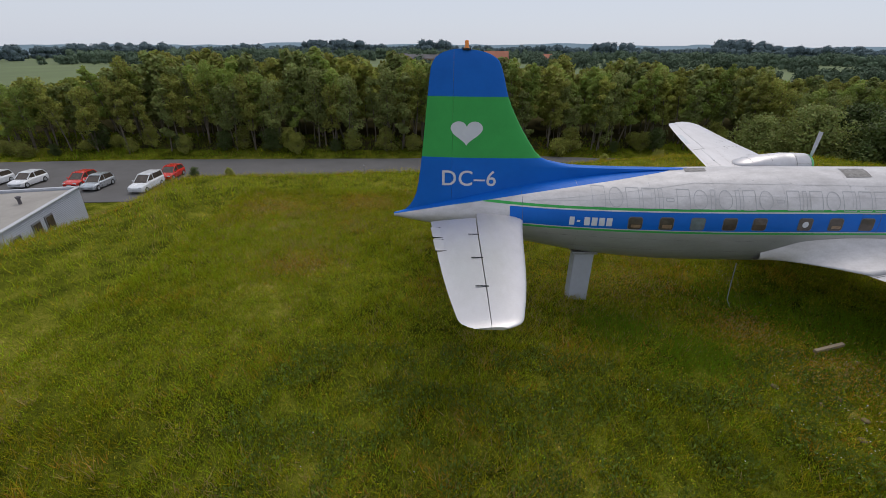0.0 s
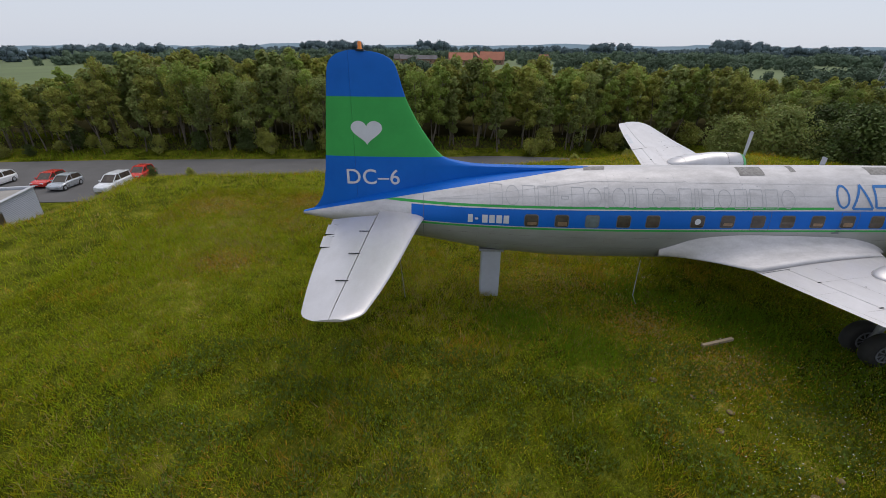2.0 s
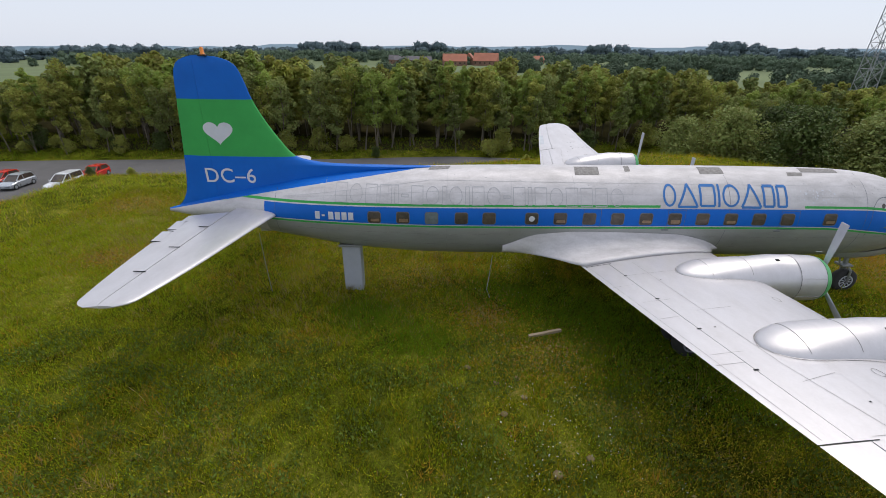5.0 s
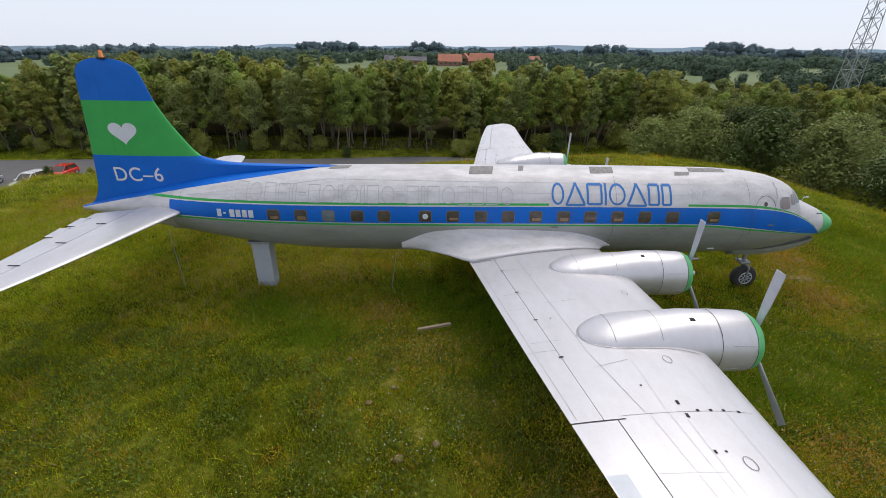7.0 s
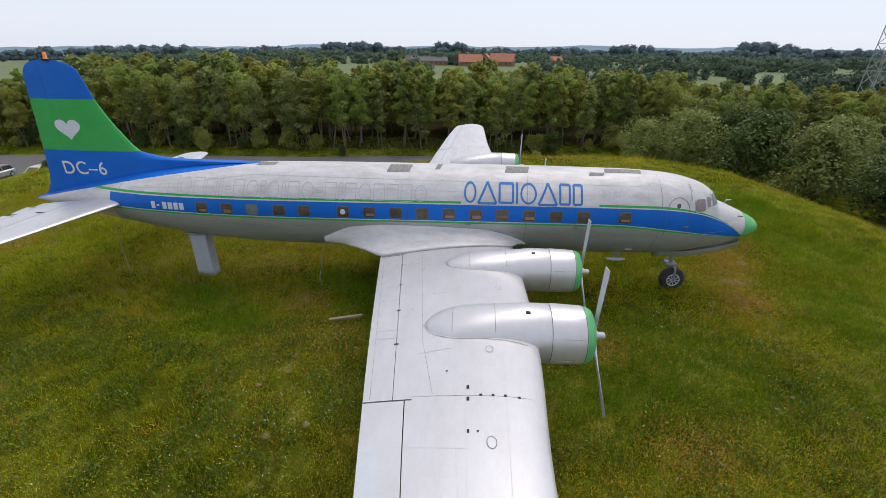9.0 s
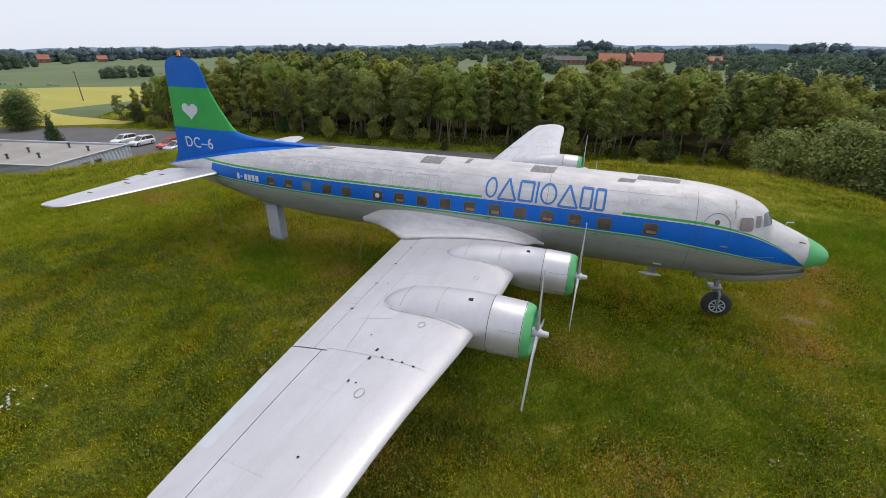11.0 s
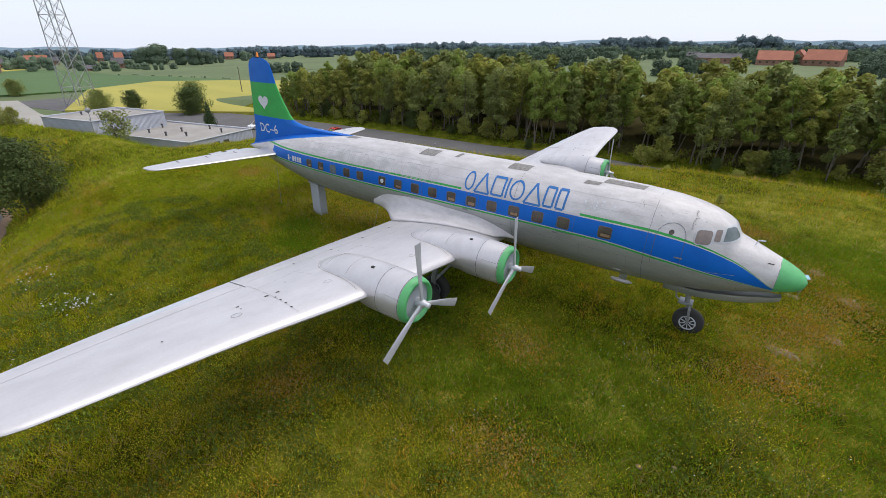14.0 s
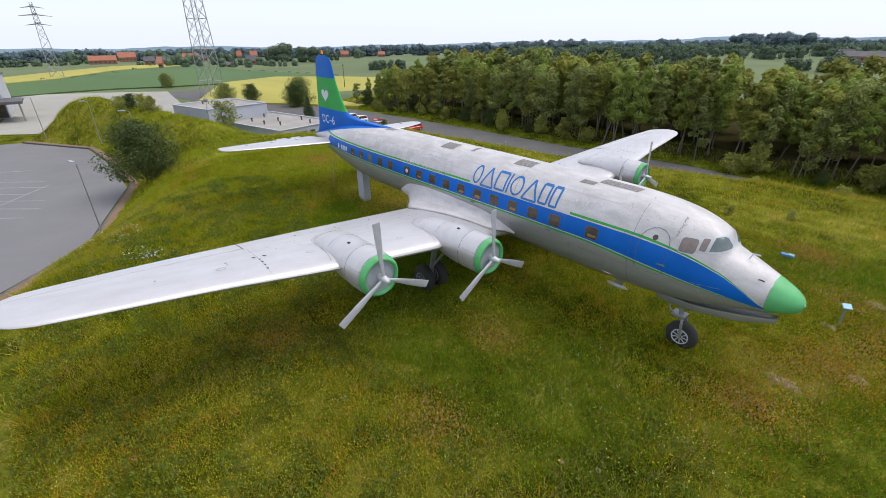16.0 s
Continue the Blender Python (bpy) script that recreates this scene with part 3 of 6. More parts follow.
def foil(name, ds, shape, a, b, side, material, parent, label="", n=14, smooth=True):
    """The stretch a..b of the chord of a wing, over the spanwise stations ds."""
    rows = []
    for d in ds:
        e = b(d) if callable(b) else b
        us = [e * (1 - math.cos(math.pi * k / n)) / 2 for k in range(n + 1)] if a == 0 else [a + (e - a) * k / n for k in range(n + 1)]
        xl, xt, zl, zt, tc = shape(d)
        ch = xl - xt
        up = [(xl - u * ch, side * d, zl + u * (zt - zl) + tc * ch * (thickness(u) + 0.06 * u * (1 - u) * 2)) for u in us]
        lo = [(xl - u * ch, side * d, zl + u * (zt - zl) - tc * ch * thickness(u) * 0.85) for u in us[::-1]]
        rows.append(up + (lo[:-1] if a == 0 else lo))
    nn = len(rows[0])
    faces = [(i * nn + k, i * nn + (k + 1) % nn, (i + 1) * nn + (k + 1) % nn, (i + 1) * nn + k) for i in range(len(ds) - 1) for k in range(nn)]
    faces += [tuple(range(nn)), tuple((len(ds) - 1) * nn + k for k in range(nn))[::-1]]
    if side > 0:
        faces = [f[::-1] for f in faces]
    me = mesh(name, [v for r in rows for v in r], [f[::-1] for f in faces], material, None, smooth)
    if smooth:
        me.set_sharp_from_angle(angle=radians(40))
    return link_mesh(name, me, parent, label)


W_LE = [(0, 20.0), (7, 19.92), (10, 19.76), (13.5, 19.42), (17.1, 19.24), (17.6, 19.08), (17.95, 18.75), (18.1, 18.3)]
W_TE = [(0, 14.2), (3.07, 14.64), (11.8, 15.97), (17.1, 16.98), (17.6, 17.15), (17.95, 17.5), (18.1, 17.95)]


def wing_shape(d):
    return lerp(d, W_LE), lerp(d, W_TE), 2.40 + 0.120 * d, 2.26 + 0.126 * d, 0.155 - 0.0025 * d


def wing_top(x, d, lift=0.0):
    xl, xt, zl, zt, tc = wing_shape(d)
    u = max(0, min(1, (xl - x) / (xl - xt)))
    return zl + u * (zt - zl) + tc * (xl - xt) * (thickness(u) + 0.12 * u * (1 - u)) + lift


def wing_strip(name, pts, width, side, parent, material, lift=0.006):
    """A narrow seam that lies on the wing's upper skin along (x, d) points."""
    P = []
    for (x0, d0), (x1, d1) in zip(pts, pts[1:]):
        n = max(2, int(math.hypot(x1 - x0, d1 - d0) / 0.25))
        P += [(x0 + (x1 - x0) * k / n, d0 + (d1 - d0) * k / n) for k in range(n)]
    P.append(pts[-1])
    v, f = [], []
    for i, (x, d) in enumerate(P):
        xa, da = P[max(0, i - 1)]
        xb, db = P[min(len(P) - 1, i + 1)]
        L = math.hypot(xb - xa, db - da) or 1
        px, pd = -(db - da) / L * width / 2, (xb - xa) / L * width / 2
        for s in (1, -1):
            v.append((x + s * px, side * (d + s * pd), wing_top(x + s * px, d + s * pd, lift)))
    f = [(2 * i, 2 * i + 1, 2 * i + 3, 2 * i + 2) for i in range(len(P) - 1)]
    return link_mesh(name, mesh(name, v, f, material), parent)


FLAP_HINGE, AILERON_HINGE = 0.832, 0.765
for side, sname in ((-1, "starboard"), (1, "port")):
    ds = [0.3, 1.5, 2.5] + list(np.linspace(3.1, 11.775, 16)) + [11.79] + list(np.linspace(12.3, 17.1, 9)) + [17.35, 17.6, 17.8, 17.95, 18.05, 18.1]
    wing = foil("wing", ds, wing_shape, 0, lambda d: FLAP_HINGE if d < 11.78 else AILERON_HINGE, side, M["silver"], plane, "broad tapered silver wing", 18)
    foil("flap", list(np.linspace(2.9, 11.765, 12)), wing_shape, FLAP_HINGE + 0.003, 1.0, side, M["silver"], wing, "", 6)
    foil("aileron", list(np.linspace(11.80, 17.1, 9)) + [17.35, 17.6, 17.8], wing_shape, AILERON_HINGE + 0.006, 1.0, side, M["silver"], wing, "", 6)
    foil("aileron_tab", [12.95, 13.5, 14.2, 14.9], lambda d: tuple(a + b for a, b in zip(wing_shape(d), (0, 0.02, 0.004, 0.004, 0))), 0.90, 1.0, side, M["sill"], wing, "pale aileron tab set into the trailing edge", 3)
    # skin seams, hatches and fasteners
    for pts in ([(19.05, 3.3), (18.8, 11.6), (18.55, 17.3)], [(17.9, 3.3), (17.75, 11.6), (18.1, 17.3)], [(19.35, 11.70), (16.9, 11.70)],
                [(16.5, 7.0), (17.5, 6.95)], [(15.7, 4.3), (17.3, 4.3)], [(16.9, 10.2), (17.7, 10.0)], [(18.0, 11.9), (18.05, 15.9)], [(16.32, 3.3), (16.95, 9.6), (17.35, 11.65)], [(17.42, 11.75), (17.95, 17.0)], [(16.2, 6.2), (15.45, 6.2)], [(16.5, 9.0), (15.75, 9.0)], [(16.95, 13.0), (18.0, 13.05)], [(17.1, 15.0), (18.1, 15.1)]):
        wing_strip("seam", pts, 0.006 if pts[-1][1] > 12 else 0.009, side, wing, M["faint"] if pts[-1][1] > 12 else M["seam"])
    for x, d in ((18.05, 11.45), (18.05, 11.8), (18.30, 11.68), (18.54, 11.68), (18.78, 11.68), (19.05, 11.7), (18.35, 14.6), (17.6, 10.9), (16.55, 4.9), (16.5, 7.9), (18.05, 12.65), (18.22, 12.65)):
        r = 0.04 if d < 11.4 or d > 11.9 else 0.055
        wing_strip("fastener", [(x - r / 2, d), (x + r / 2, d)], r * (2.0 if abs(x - 18.05) < 0.01 else 1.0), side, wing, M["dark"], 0.008)
    for x, d in ((18.55, 10.05), (18.45, 12.9), (19.0, 6.6)):
        ring = [(x + 0.085 * math.cos(a), d + 0.14 * math.sin(a)) for a in np.linspace(0, 2 * math.pi, 15)]
        wing_strip("filler_cap", [(float(p), float(q)) for p, q in ring], 0.014, side, wing, M["seam"], 0.007)
    for d in (4.3, 6.1, 7.9, 9.7):
        xl, xt = wing_shape(d)[:2]
        x = xl - FLAP_HINGE * (xl - xt)
        wing_strip("hinge", [(x - 0.06, d), (x + 0.05, d)], 0.05, side, wing, M["dark"], 0.012)
    wing_strip("flap_gap", [(14.72, 3.16), (15.62, 3.16)], 0.025, side, wing, M["dark"], 0.010)
    wing_strip("flap_gap", [(15.98, 11.785), (16.95, 11.785)], 0.02, side, wing, M["dark"], 0.010)
    for d0 in (5.0, 7.2, 9.4):
        xt = lerp(d0, W_TE)
        wing_strip("flap_seam", [(xt + 0.08, d0), (xt + 0.72, d0)], 0.010, side, wing, M["seam"])
    wing_strip("flap_seam", [(lerp(3.3, W_TE) + 0.16, 3.3), (lerp(11.7, W_TE) + 0.14, 11.7)], 0.009, side, wing, M["seam"])
    # root fairing from hull to wing
    v, f, n = [], [], 8
    st = list(np.linspace(11.9, 20.5, 28))
    for x in st:
        a = on_hull(x, lerp(x, [(11.9, 2.75), (13.2, 3.35), (15, 3.5), (18.5, 3.42), (19.6, 3.2), (20.1, 3.0), (20.5, 2.75)]), 0.01)
        if x < 14.65:
            u = (x - 11.9) / 2.75
            dd = 1.35 + 1.75 * u ** 1.6
            zz = 2.42 + 0.26 * u
        else:
            dd = lerp(x, [(14.65, 3.1), (18, 2.85), (19.5, 2.45), (20.3, 1.85), (20.9, 1.45)])
            zz = wing_top(min(x, 19.9), dd, 0.012) if x < 19.9 else lerp(x, [(19.9, 2.66), (20.9, 2.25)])
        if x > 19.7:
            e = min(1, (x - 19.7) / 0.75)
            e = e * e * (3 - 2 * e)
            dd, zz = dd * (1 - e) + (abs(a.y) - 0.02) * e, zz * (1 - e) + (a.z - 0.10) * e
        A, B, C = Vector((x, side * abs(a.y), a.z)), Vector((x, side * (abs(a.y) + 0.12), zz + 0.12)), Vector((x, side * dd, zz))
        for k in range(n + 1):
            u = k / n
            v.append((1 - u) ** 2 * A + 2 * u * (1 - u) * B + u * u * C)
        v.append(Vector((x, side * max(0.4, dd - (0.9 if x < 19.7 else 0.35)), zz - (0.25 if x < 19.7 else 0.12))))
    m = n + 2
    for i in range(len(st) - 1):
        f += [(i * m + k, (i + 1) * m + k, (i + 1) * m + k + 1, i * m + k + 1)[::-side] for k in range(m - 1)]
    link_mesh("wing_fairing", mesh("wing_fairing", v, f, M["white"], None, True), plane, "smooth silver fairing at the wing root")
    # tailplane
    T_LE = [(0, 3.2), (1, 2.95), (7.75, 1.83), (8.0, 1.70), (8.15, 1.42)]
    T_TE = [(0, -0.6), (1, -0.50), (7.75, 0.30), (8.0, 0.42), (8.15, 0.68)]

    def tail_shape(d):
        return lerp(d, T_LE), lerp(d, T_TE), 3.80 + 0.030 * d, 3.78 + 0.030 * d, 0.105
    tds = [0.4] + list(np.linspace(1.0, 7.7, 9)) + [7.85, 7.97, 8.07, 8.15]
    tp = foil("tailplane", tds, tail_shape, 0, 0.5, side, M["silver"], plane, "silver tailplane")
    ele = foil("elevator", [1.3] + tds[2:], tail_shape, 0.512, 1.0, side, M["silver"], tp, "fabric-covered elevator", 6)
    for d in (2.9, 4.7, 6.4):
        xl, xt, zl, zt, tc = tail_shape(d)
        part("hinge_gap", box((0.34, 0.035, 0.02), (xl - 0.56 * (xl - xt), side * d, zl + tc * (xl - xt) * thickness(0.55) + 0.018), 0.005), M["dark"], tp)
    for d0, d1 in ((2.0, 2.9), (3.1, 4.0)):
        for d in (d0, d1):
            xl, xt, zl, zt, tc = tail_shape(d)
            part("tab_gap", box((0.36, 0.02, 0.03), (xt + 0.12, side * d, zt + 0.03), 0.005), M["dark"], tp)
        xl, xt, zl, zt, tc = tail_shape((d0 + d1) / 2)
        part("trim_tab", box((0.30, d1 - d0 - 0.06, 0.025), (xt + 0.10, side * (d0 + d1) / 2, zt + 0.035), 0.008, Euler((0, radians(4), -side * 0.118)).to_matrix()), M["silver"], tp, "elevator trim tab")

# fin and rudder
F_LE = [(3.9, 5.0), (5.15, 5.6), (5.40, 7.0), (5.56, 9.3), (5.575, 7.6), (5.60, 6.0), (5.66, 4.8), (5.92, 3.62), (6.5, 3.12), (7.2, 2.66), (8.05, 2.24), (8.9, 1.98), (9.2, 1.84), (9.4, 1.55), (9.52, 1.1), (9.56, 0.6)]
F_TE = [(3.62, -2.0), (3.8, -1.55), (4.1, -1.25), (4.6, -1.03), (5.92, -0.83), (8.05, -0.60), (9.0, -0.48), (9.3, -0.32), (9.48, 0.0), (9.56, 0.35)]


def fin_piece(name, x_lo, x_hi, parent, label):
    zs = [3.64, 3.72, 3.8, 3.95, 4.1, 4.35, 4.6, 5.0, 5.3, 5.45, 5.56, 5.575, 5.60, 5.63, 5.67, 5.73, 5.82, 5.92] + list(np.linspace(6.15, 8.05, 9)) + list(np.linspace(8.25, 9.0, 4)) + [9.1, 9.2, 9.3, 9.4, 9.46, 9.52, 9.55, 9.56]
    n, rows, cols = 22, [], []
    for z in zs:
        le, te = lerp(z, F_LE), lerp(z, F_TE)
        le2, te2 = min(le, x_hi), max(te, x_lo)
        le2 = max(le2, te2 + 0.005)
        ht = lerp(z, [(3.6, 0.10), (4.5, 0.20), (6, 0.20), (9.2, 0.10), (9.56, 0.02)])
        pts = []
        for k in range(n + 1):
            u = (1 - math.cos(math.pi * k / n)) / 2
            x = le2 + (te2 - le2) * u
            s, e = max(0, le - x), max(0, x - te)
            pts.append((x, ht * math.sqrt(1 - math.exp(-s / 0.5)) * (1 - math.exp(-e / 0.9)) + 0.008))
        rows.append([(x, -y, z) for x, y in pts] + [(x, y, z) for x, y in pts[::-1]])
    nn = len(rows[0])
    faces, idx = [], []
    for i in range(len(zs) - 1):
        zm = (zs[i] + zs[i + 1]) / 2
        for k in range(nn):
            faces.append((i * nn + k, (i + 1) * nn + k, (i + 1) * nn + (k + 1) % nn, i * nn + (k + 1) % nn))
            idx.append(1 if 5.92 < zm < 8.05 else 0)
    faces += [tuple(range(nn)), tuple((len(zs) - 1) * nn + k for k in range(nn))[::-1]]
    idx += [0, 0]
    me = mesh(name, [v for r in rows for v in r], faces, [M["blue"], M["green"]], idx, True)
    me.set_sharp_from_angle(angle=radians(50))
    return link_mesh(name, me, parent, label)


fin = fin_piece("fin", 0.30, 20, plane, "tall blue fin with a broad green band")
rudder = fin_piece("rudder", -20, 0.292, fin, "blue and green rudder")


# engines
def engine(side, d, hub_x, hub_z, aft_x, parent):
    y = side * d
    top_aft = wing_top(aft_x, d)
    prof = [(-0.09, 0.60), (-0.12, 0.66), (-0.21, 0.715), (-0.32, 0.742), (-0.36, 0.748), (-1.04, 0.775), (-1.17, 0.775), (-1.19, 0.765), (-1.8, 0.77)]
    prof += [(-1.8 + (aft_x - hub_x + 1.8) * q, 0.77) for q in (0.15, 0.3, 0.45, 0.6, 0.70, 0.78, 0.85, 0.90, 0.94, 0.97, 0.988, 0.997, 1.0)]
    sides = 32
    nac = []

    def round_end(q):
        return math.sqrt(max(0.0008, 1 - max(0, (q - 0.62) / 0.38) ** 2.2))

    def half_width(q):
        return 0.77 * (1 - 0.10 * q) * round_end(q)
    for s, r in prof:
        q = max(0, (-s - 1.8) / (hub_x - aft_x - 1.8))
        rw, up, low, zc = r, r, r, hub_z
        if q > 0:
            skin_z = wing_top(hub_x + s, d)
            b = min(1, q / 0.55)
            b = b * b * (3 - 2 * b)
            tail = round_end(q)
            rw = half_width(q)
            zc = hub_z * (1 - b) + (skin_z - 0.02) * b
            crest = (hub_z + 0.77) * (1 - q ** 1.15) + (skin_z + 0.16) * q ** 1.15
            up, low = max(0.01, crest - zc) * tail ** 0.8, 0.77 * (1 - 0.8 * q)
        nac.append([(hub_x + s, y + rw * math.cos(2 * math.pi * k / sides), zc + (up if k <= sides // 2 else low) * math.sin(2 * math.pi * k / sides)) for k in range(sides)])

    def skin(rows):
        return [v for r in rows for v in r], [(i * sides + k, i * sides + (k + 1) % sides, (i + 1) * sides + (k + 1) % sides, (i + 1) * sides + k) for i in range(len(rows) - 1) for k in range(sides)]
    v, f = skin(nac[6:])
    body = link_mesh("nacelle", mesh("nacelle", v, f, M["silver"], None, True), parent, "long silver engine nacelle")
    v, f = skin(nac[3:7])
    link_mesh("cowling", mesh("cowling", v, f, M["silver"], None, True), body, "round silver cowling")
    lip = [[(hub_x - 0.26, y + 0.56 * math.cos(2 * math.pi * k / sides), hub_z + 0.56 * math.sin(2 * math.pi * k / sides)) for k in range(sides)]] + nac[:4]
    v, f = skin(lip)
    link_mesh("cowl_ring", mesh("cowl_ring", v, f, M["mint"], None, True), body, "mint green cowl lip")
    part("intake_cover", revolve([(hub_x - 0.32, 0.57), (hub_x - 0.24, 0.57), (hub_x - 0.21, 0.45), (hub_x - 0.19, 0.2)], 28, at=(0, y, hub_z)), M["post"], body, "grey intake cover")
    for s0 in (-1.18, -0.335):
        k0 = [(hub_x + s0 + e, y + 0.781 * math.cos(2 * math.pi * k / sides) * (1 if s0 < -1 else 0.965), hub_z + 0.781 * math.sin(2 * math.pi * k / sides) * (1 if s0 < -1 else 0.965)) for e in (-0.006, 0.006) for k in range(sides)]
        link_mesh("cowl_seam", mesh("cowl_seam", k0, [(k, (k + 1) % sides, sides + (k + 1) % sides, sides + k) for k in range(sides)], M["dark"]), body)
    for az in (25, 155, 205, 335):
        a = radians(az)
        part("panel_seam", tube([(hub_x - 1.16, y + 0.779 * math.cos(a), hub_z + 0.779 * math.sin(a)), (hub_x - 0.38, y + 0.752 * math.cos(a), hub_z + 0.750 * math.sin(a))], 0.008, 4), M["seam"], body)
    part("cowl_latch", box((0.12, 0.10, 0.05), (hub_x - 1.75, y + 0.2 * side, hub_z + 0.73), 0.01), M["dark"], body)
    out = []
    lead = lerp(d, W_LE)
    for q in [float(k) for k in np.linspace(0.0, 0.8, 12)] + [0.86, 0.91, 0.95, 0.975, 0.99, 0.998]:
        xx = hub_x - 1.8 + (aft_x - hub_x + 1.8) * q
        if xx < lead - 0.06:
            flare = 0.22 * max(0, 1 - (lead - xx) / 1.2) ** 2
            out.append((xx, half_width(q) + 0.02 + flare))
    outline = [(xx, d - ww) for xx, ww in out] + [(aft_x - 0.05, d)] + [(xx, d + ww) for xx, ww in out[::-1]]
    for q in (0.30, 0.72):
        xx = hub_x - 1.8 + (aft_x - hub_x + 1.8) * q
        row = []
        for k in range(3, 14):
            a = math.pi * k / 16
            b = min(1, q / 0.55)
            b, sk = b * b * (3 - 2 * b), wing_top(xx, d)
            zc = hub_z * (1 - b) + (sk - 0.02) * b
            up = ((hub_z + 0.77) * (1 - q ** 1.15) + (sk + 0.16) * q ** 1.15 - zc) * round_end(q) ** 0.8
            row.append((xx, y + (half_width(q) + 0.002) * math.cos(a), zc + (up + 0.002) * math.sin(a)))
        part("panel_seam", tube(row, 0.007, 4), M["seam"], body)
    wing_strip("nacelle_edge", outline, 0.020, side, body, M["seam"], 0.010)
    # propeller
    hubp = part("propeller", revolve([(hub_x - 0.42, 0.13), (hub_x - 0.13, 0.14), (hub_x + 0.10, 0.12), (hub_x + 0.13, 0.085), (hub_x + 0.28, 0.08), (hub_x + 0.30, 0.05)], 18, at=(0, y, hub_z)), M["prop"], parent, "three-bladed grey propeller", True)
    for a0 in (94, -26, -146):
        a = radians(a0)
        bm = bmesh.new()
        rings = []
        for s, ch, th, tw in ((0.08, 0.13, 0.12, 14), (0.35, 0.13, 0.10, 12), (0.6, 0.17, 0.065, 10), (1.1, 0.24, 0.045, 8), (1.7, 0.285, 0.03, 5), (1.985, 0.29, 0.022, 4), (2.0, 0.285, 0.016, 4)):
            t = radians(tw)
            ring = []
            for k in range(10):
                q = 2 * math.pi * k / 10
                cx, cy = ch / 2 * math.cos(q), th / 2 * math.sin(q)
                tang, axial = cx * math.cos(t) - cy * math.sin(t), cx * math.sin(t) + cy * math.cos(t)
                ring.append(bm.verts.new((hub_x + axial, y + s * math.cos(a) - tang * math.sin(a), hub_z + s * math.sin(a) + tang * math.cos(a))))
            rings.append(ring)
        for A, B in zip(rings, rings[1:]):
            for k in range(10):
                bm.faces.new((A[k], A[(k + 1) % 10], B[(k + 1) % 10], B[k]))
        bm.faces.new(rings[0][::-1])
        bm.faces.new(rings[-1])
        bmesh.ops.recalc_face_normals(bm, faces=bm.faces[:])
        part("blade", bm, M["prop"], hubp)


for side in (-1, 1):
    engine(side, 8.85, 21.28, 3.51, 16.95, plane)
    engine(side, 4.45, 22.05, 3.06, 17.3, plane)


# undercarriage
def wheel(at, r, w, parent, rim="sill"):
    prof = [(-w / 2, r * 0.62), (-w / 2, r * 0.80), (-w * 0.36, r * 0.95), (-w * 0.15, r), (w * 0.15, r), (w * 0.36, r * 0.95), (w / 2, r * 0.80), (w / 2, r * 0.62)]
    tyre = part("tyre", revolve(prof, 32, 'y', at=at), M["rubber"], parent, "black tyre", True)
    part("rim", revolve([(-w * 0.42, r * 0.60), (-w * 0.52, r * 0.55), (-w * 0.40, r * 0.48), (-w * 0.36, r * 0.25), (-w * 0.52, r * 0.20), (w * 0.52, r * 0.20), (w * 0.36, r * 0.25), (w * 0.40, r * 0.48), (w * 0.52, r * 0.55), (w * 0.42, r * 0.60)], 24, 'y', at=at), M["rubber"], tyre, "dark wheel hub")
    for face in (-1, 1):
        yy = at[1] + face * w * 0.53
        bm = tube([(at[0] + r * 0.50 * math.cos(a), yy, at[2] + r * 0.50 * math.sin(a)) for a in np.linspace(0, 2 * math.pi, 25)], r * 0.045, 5, cap=False)
        part("rim_ring", bm, M[rim], tyre, "metal rim ring")
        for k in range(9):
            a = 2 * math.pi * k / 9
            part("spoke", tube([(at[0] + r * q * math.cos(a), yy, at[2] + r * q * math.sin(a)) for q in (0.12, 0.48)], r * 0.035, 5), M[rim], tyre)


NG = Vector((27.65, 0, 0.56))
gear = part("nose_gear", tube([(27.35, 0, 2.3), (27.45, 0, 1.35), (27.52, 0.0, 1.15)], [0.10, 0.09, 0.08], 12), M["steel"], plane, "grey nose leg")
wheel(NG, 0.56, 0.36, gear)
for sy in (-0.24, 0.24):
    part("fork", tube([(27.54, sy * 0.3, 1.32), (27.6, sy, 1.14), (27.65, sy, 0.56)], [0.05, 0.05, 0.045], 8), M["steel"], gear)
part("link", tube([(27.3, -0.1, 1.35), (27.05, -0.12, 1.5), (26.95, -0.1, 1.9)], 0.035, 8), M["steel"], gear)
part("steering_arm", box((0.5, 0.45, 0.10), (27.4, 0, 1.36), 0.03), M["steel"], gear)
for side in (-1, 1):
    mg = part("main_gear", tube([(18.6, side * 4.4, 2.6), (18.3, side * 4.4, 1.3), (18.2, side * 4.4, 0.68)], [0.14, 0.12, 0.10], 12), M["steel"], plane, "main landing gear leg")
    part("brace", tube([(19.4, side * 4.4, 2.5), (18.4, side * 4.4, 1.3)], 0.06, 8), M["steel"], mg)
    for dy in (-0.38, 0.38):
        # darker rim than the nose wheel's: underwing shade put into the colour
        wheel((18.2, side * 4.4 + dy, 0.68), 0.62, 0.42, mg, "frame")
    part("gear_door", box((1.9, 0.05, 0.8), (18.4, side * 3.75, 2.1), 0.02, Euler((radians(-10 * side), 0, 0)).to_matrix()), M["belly"], mg)
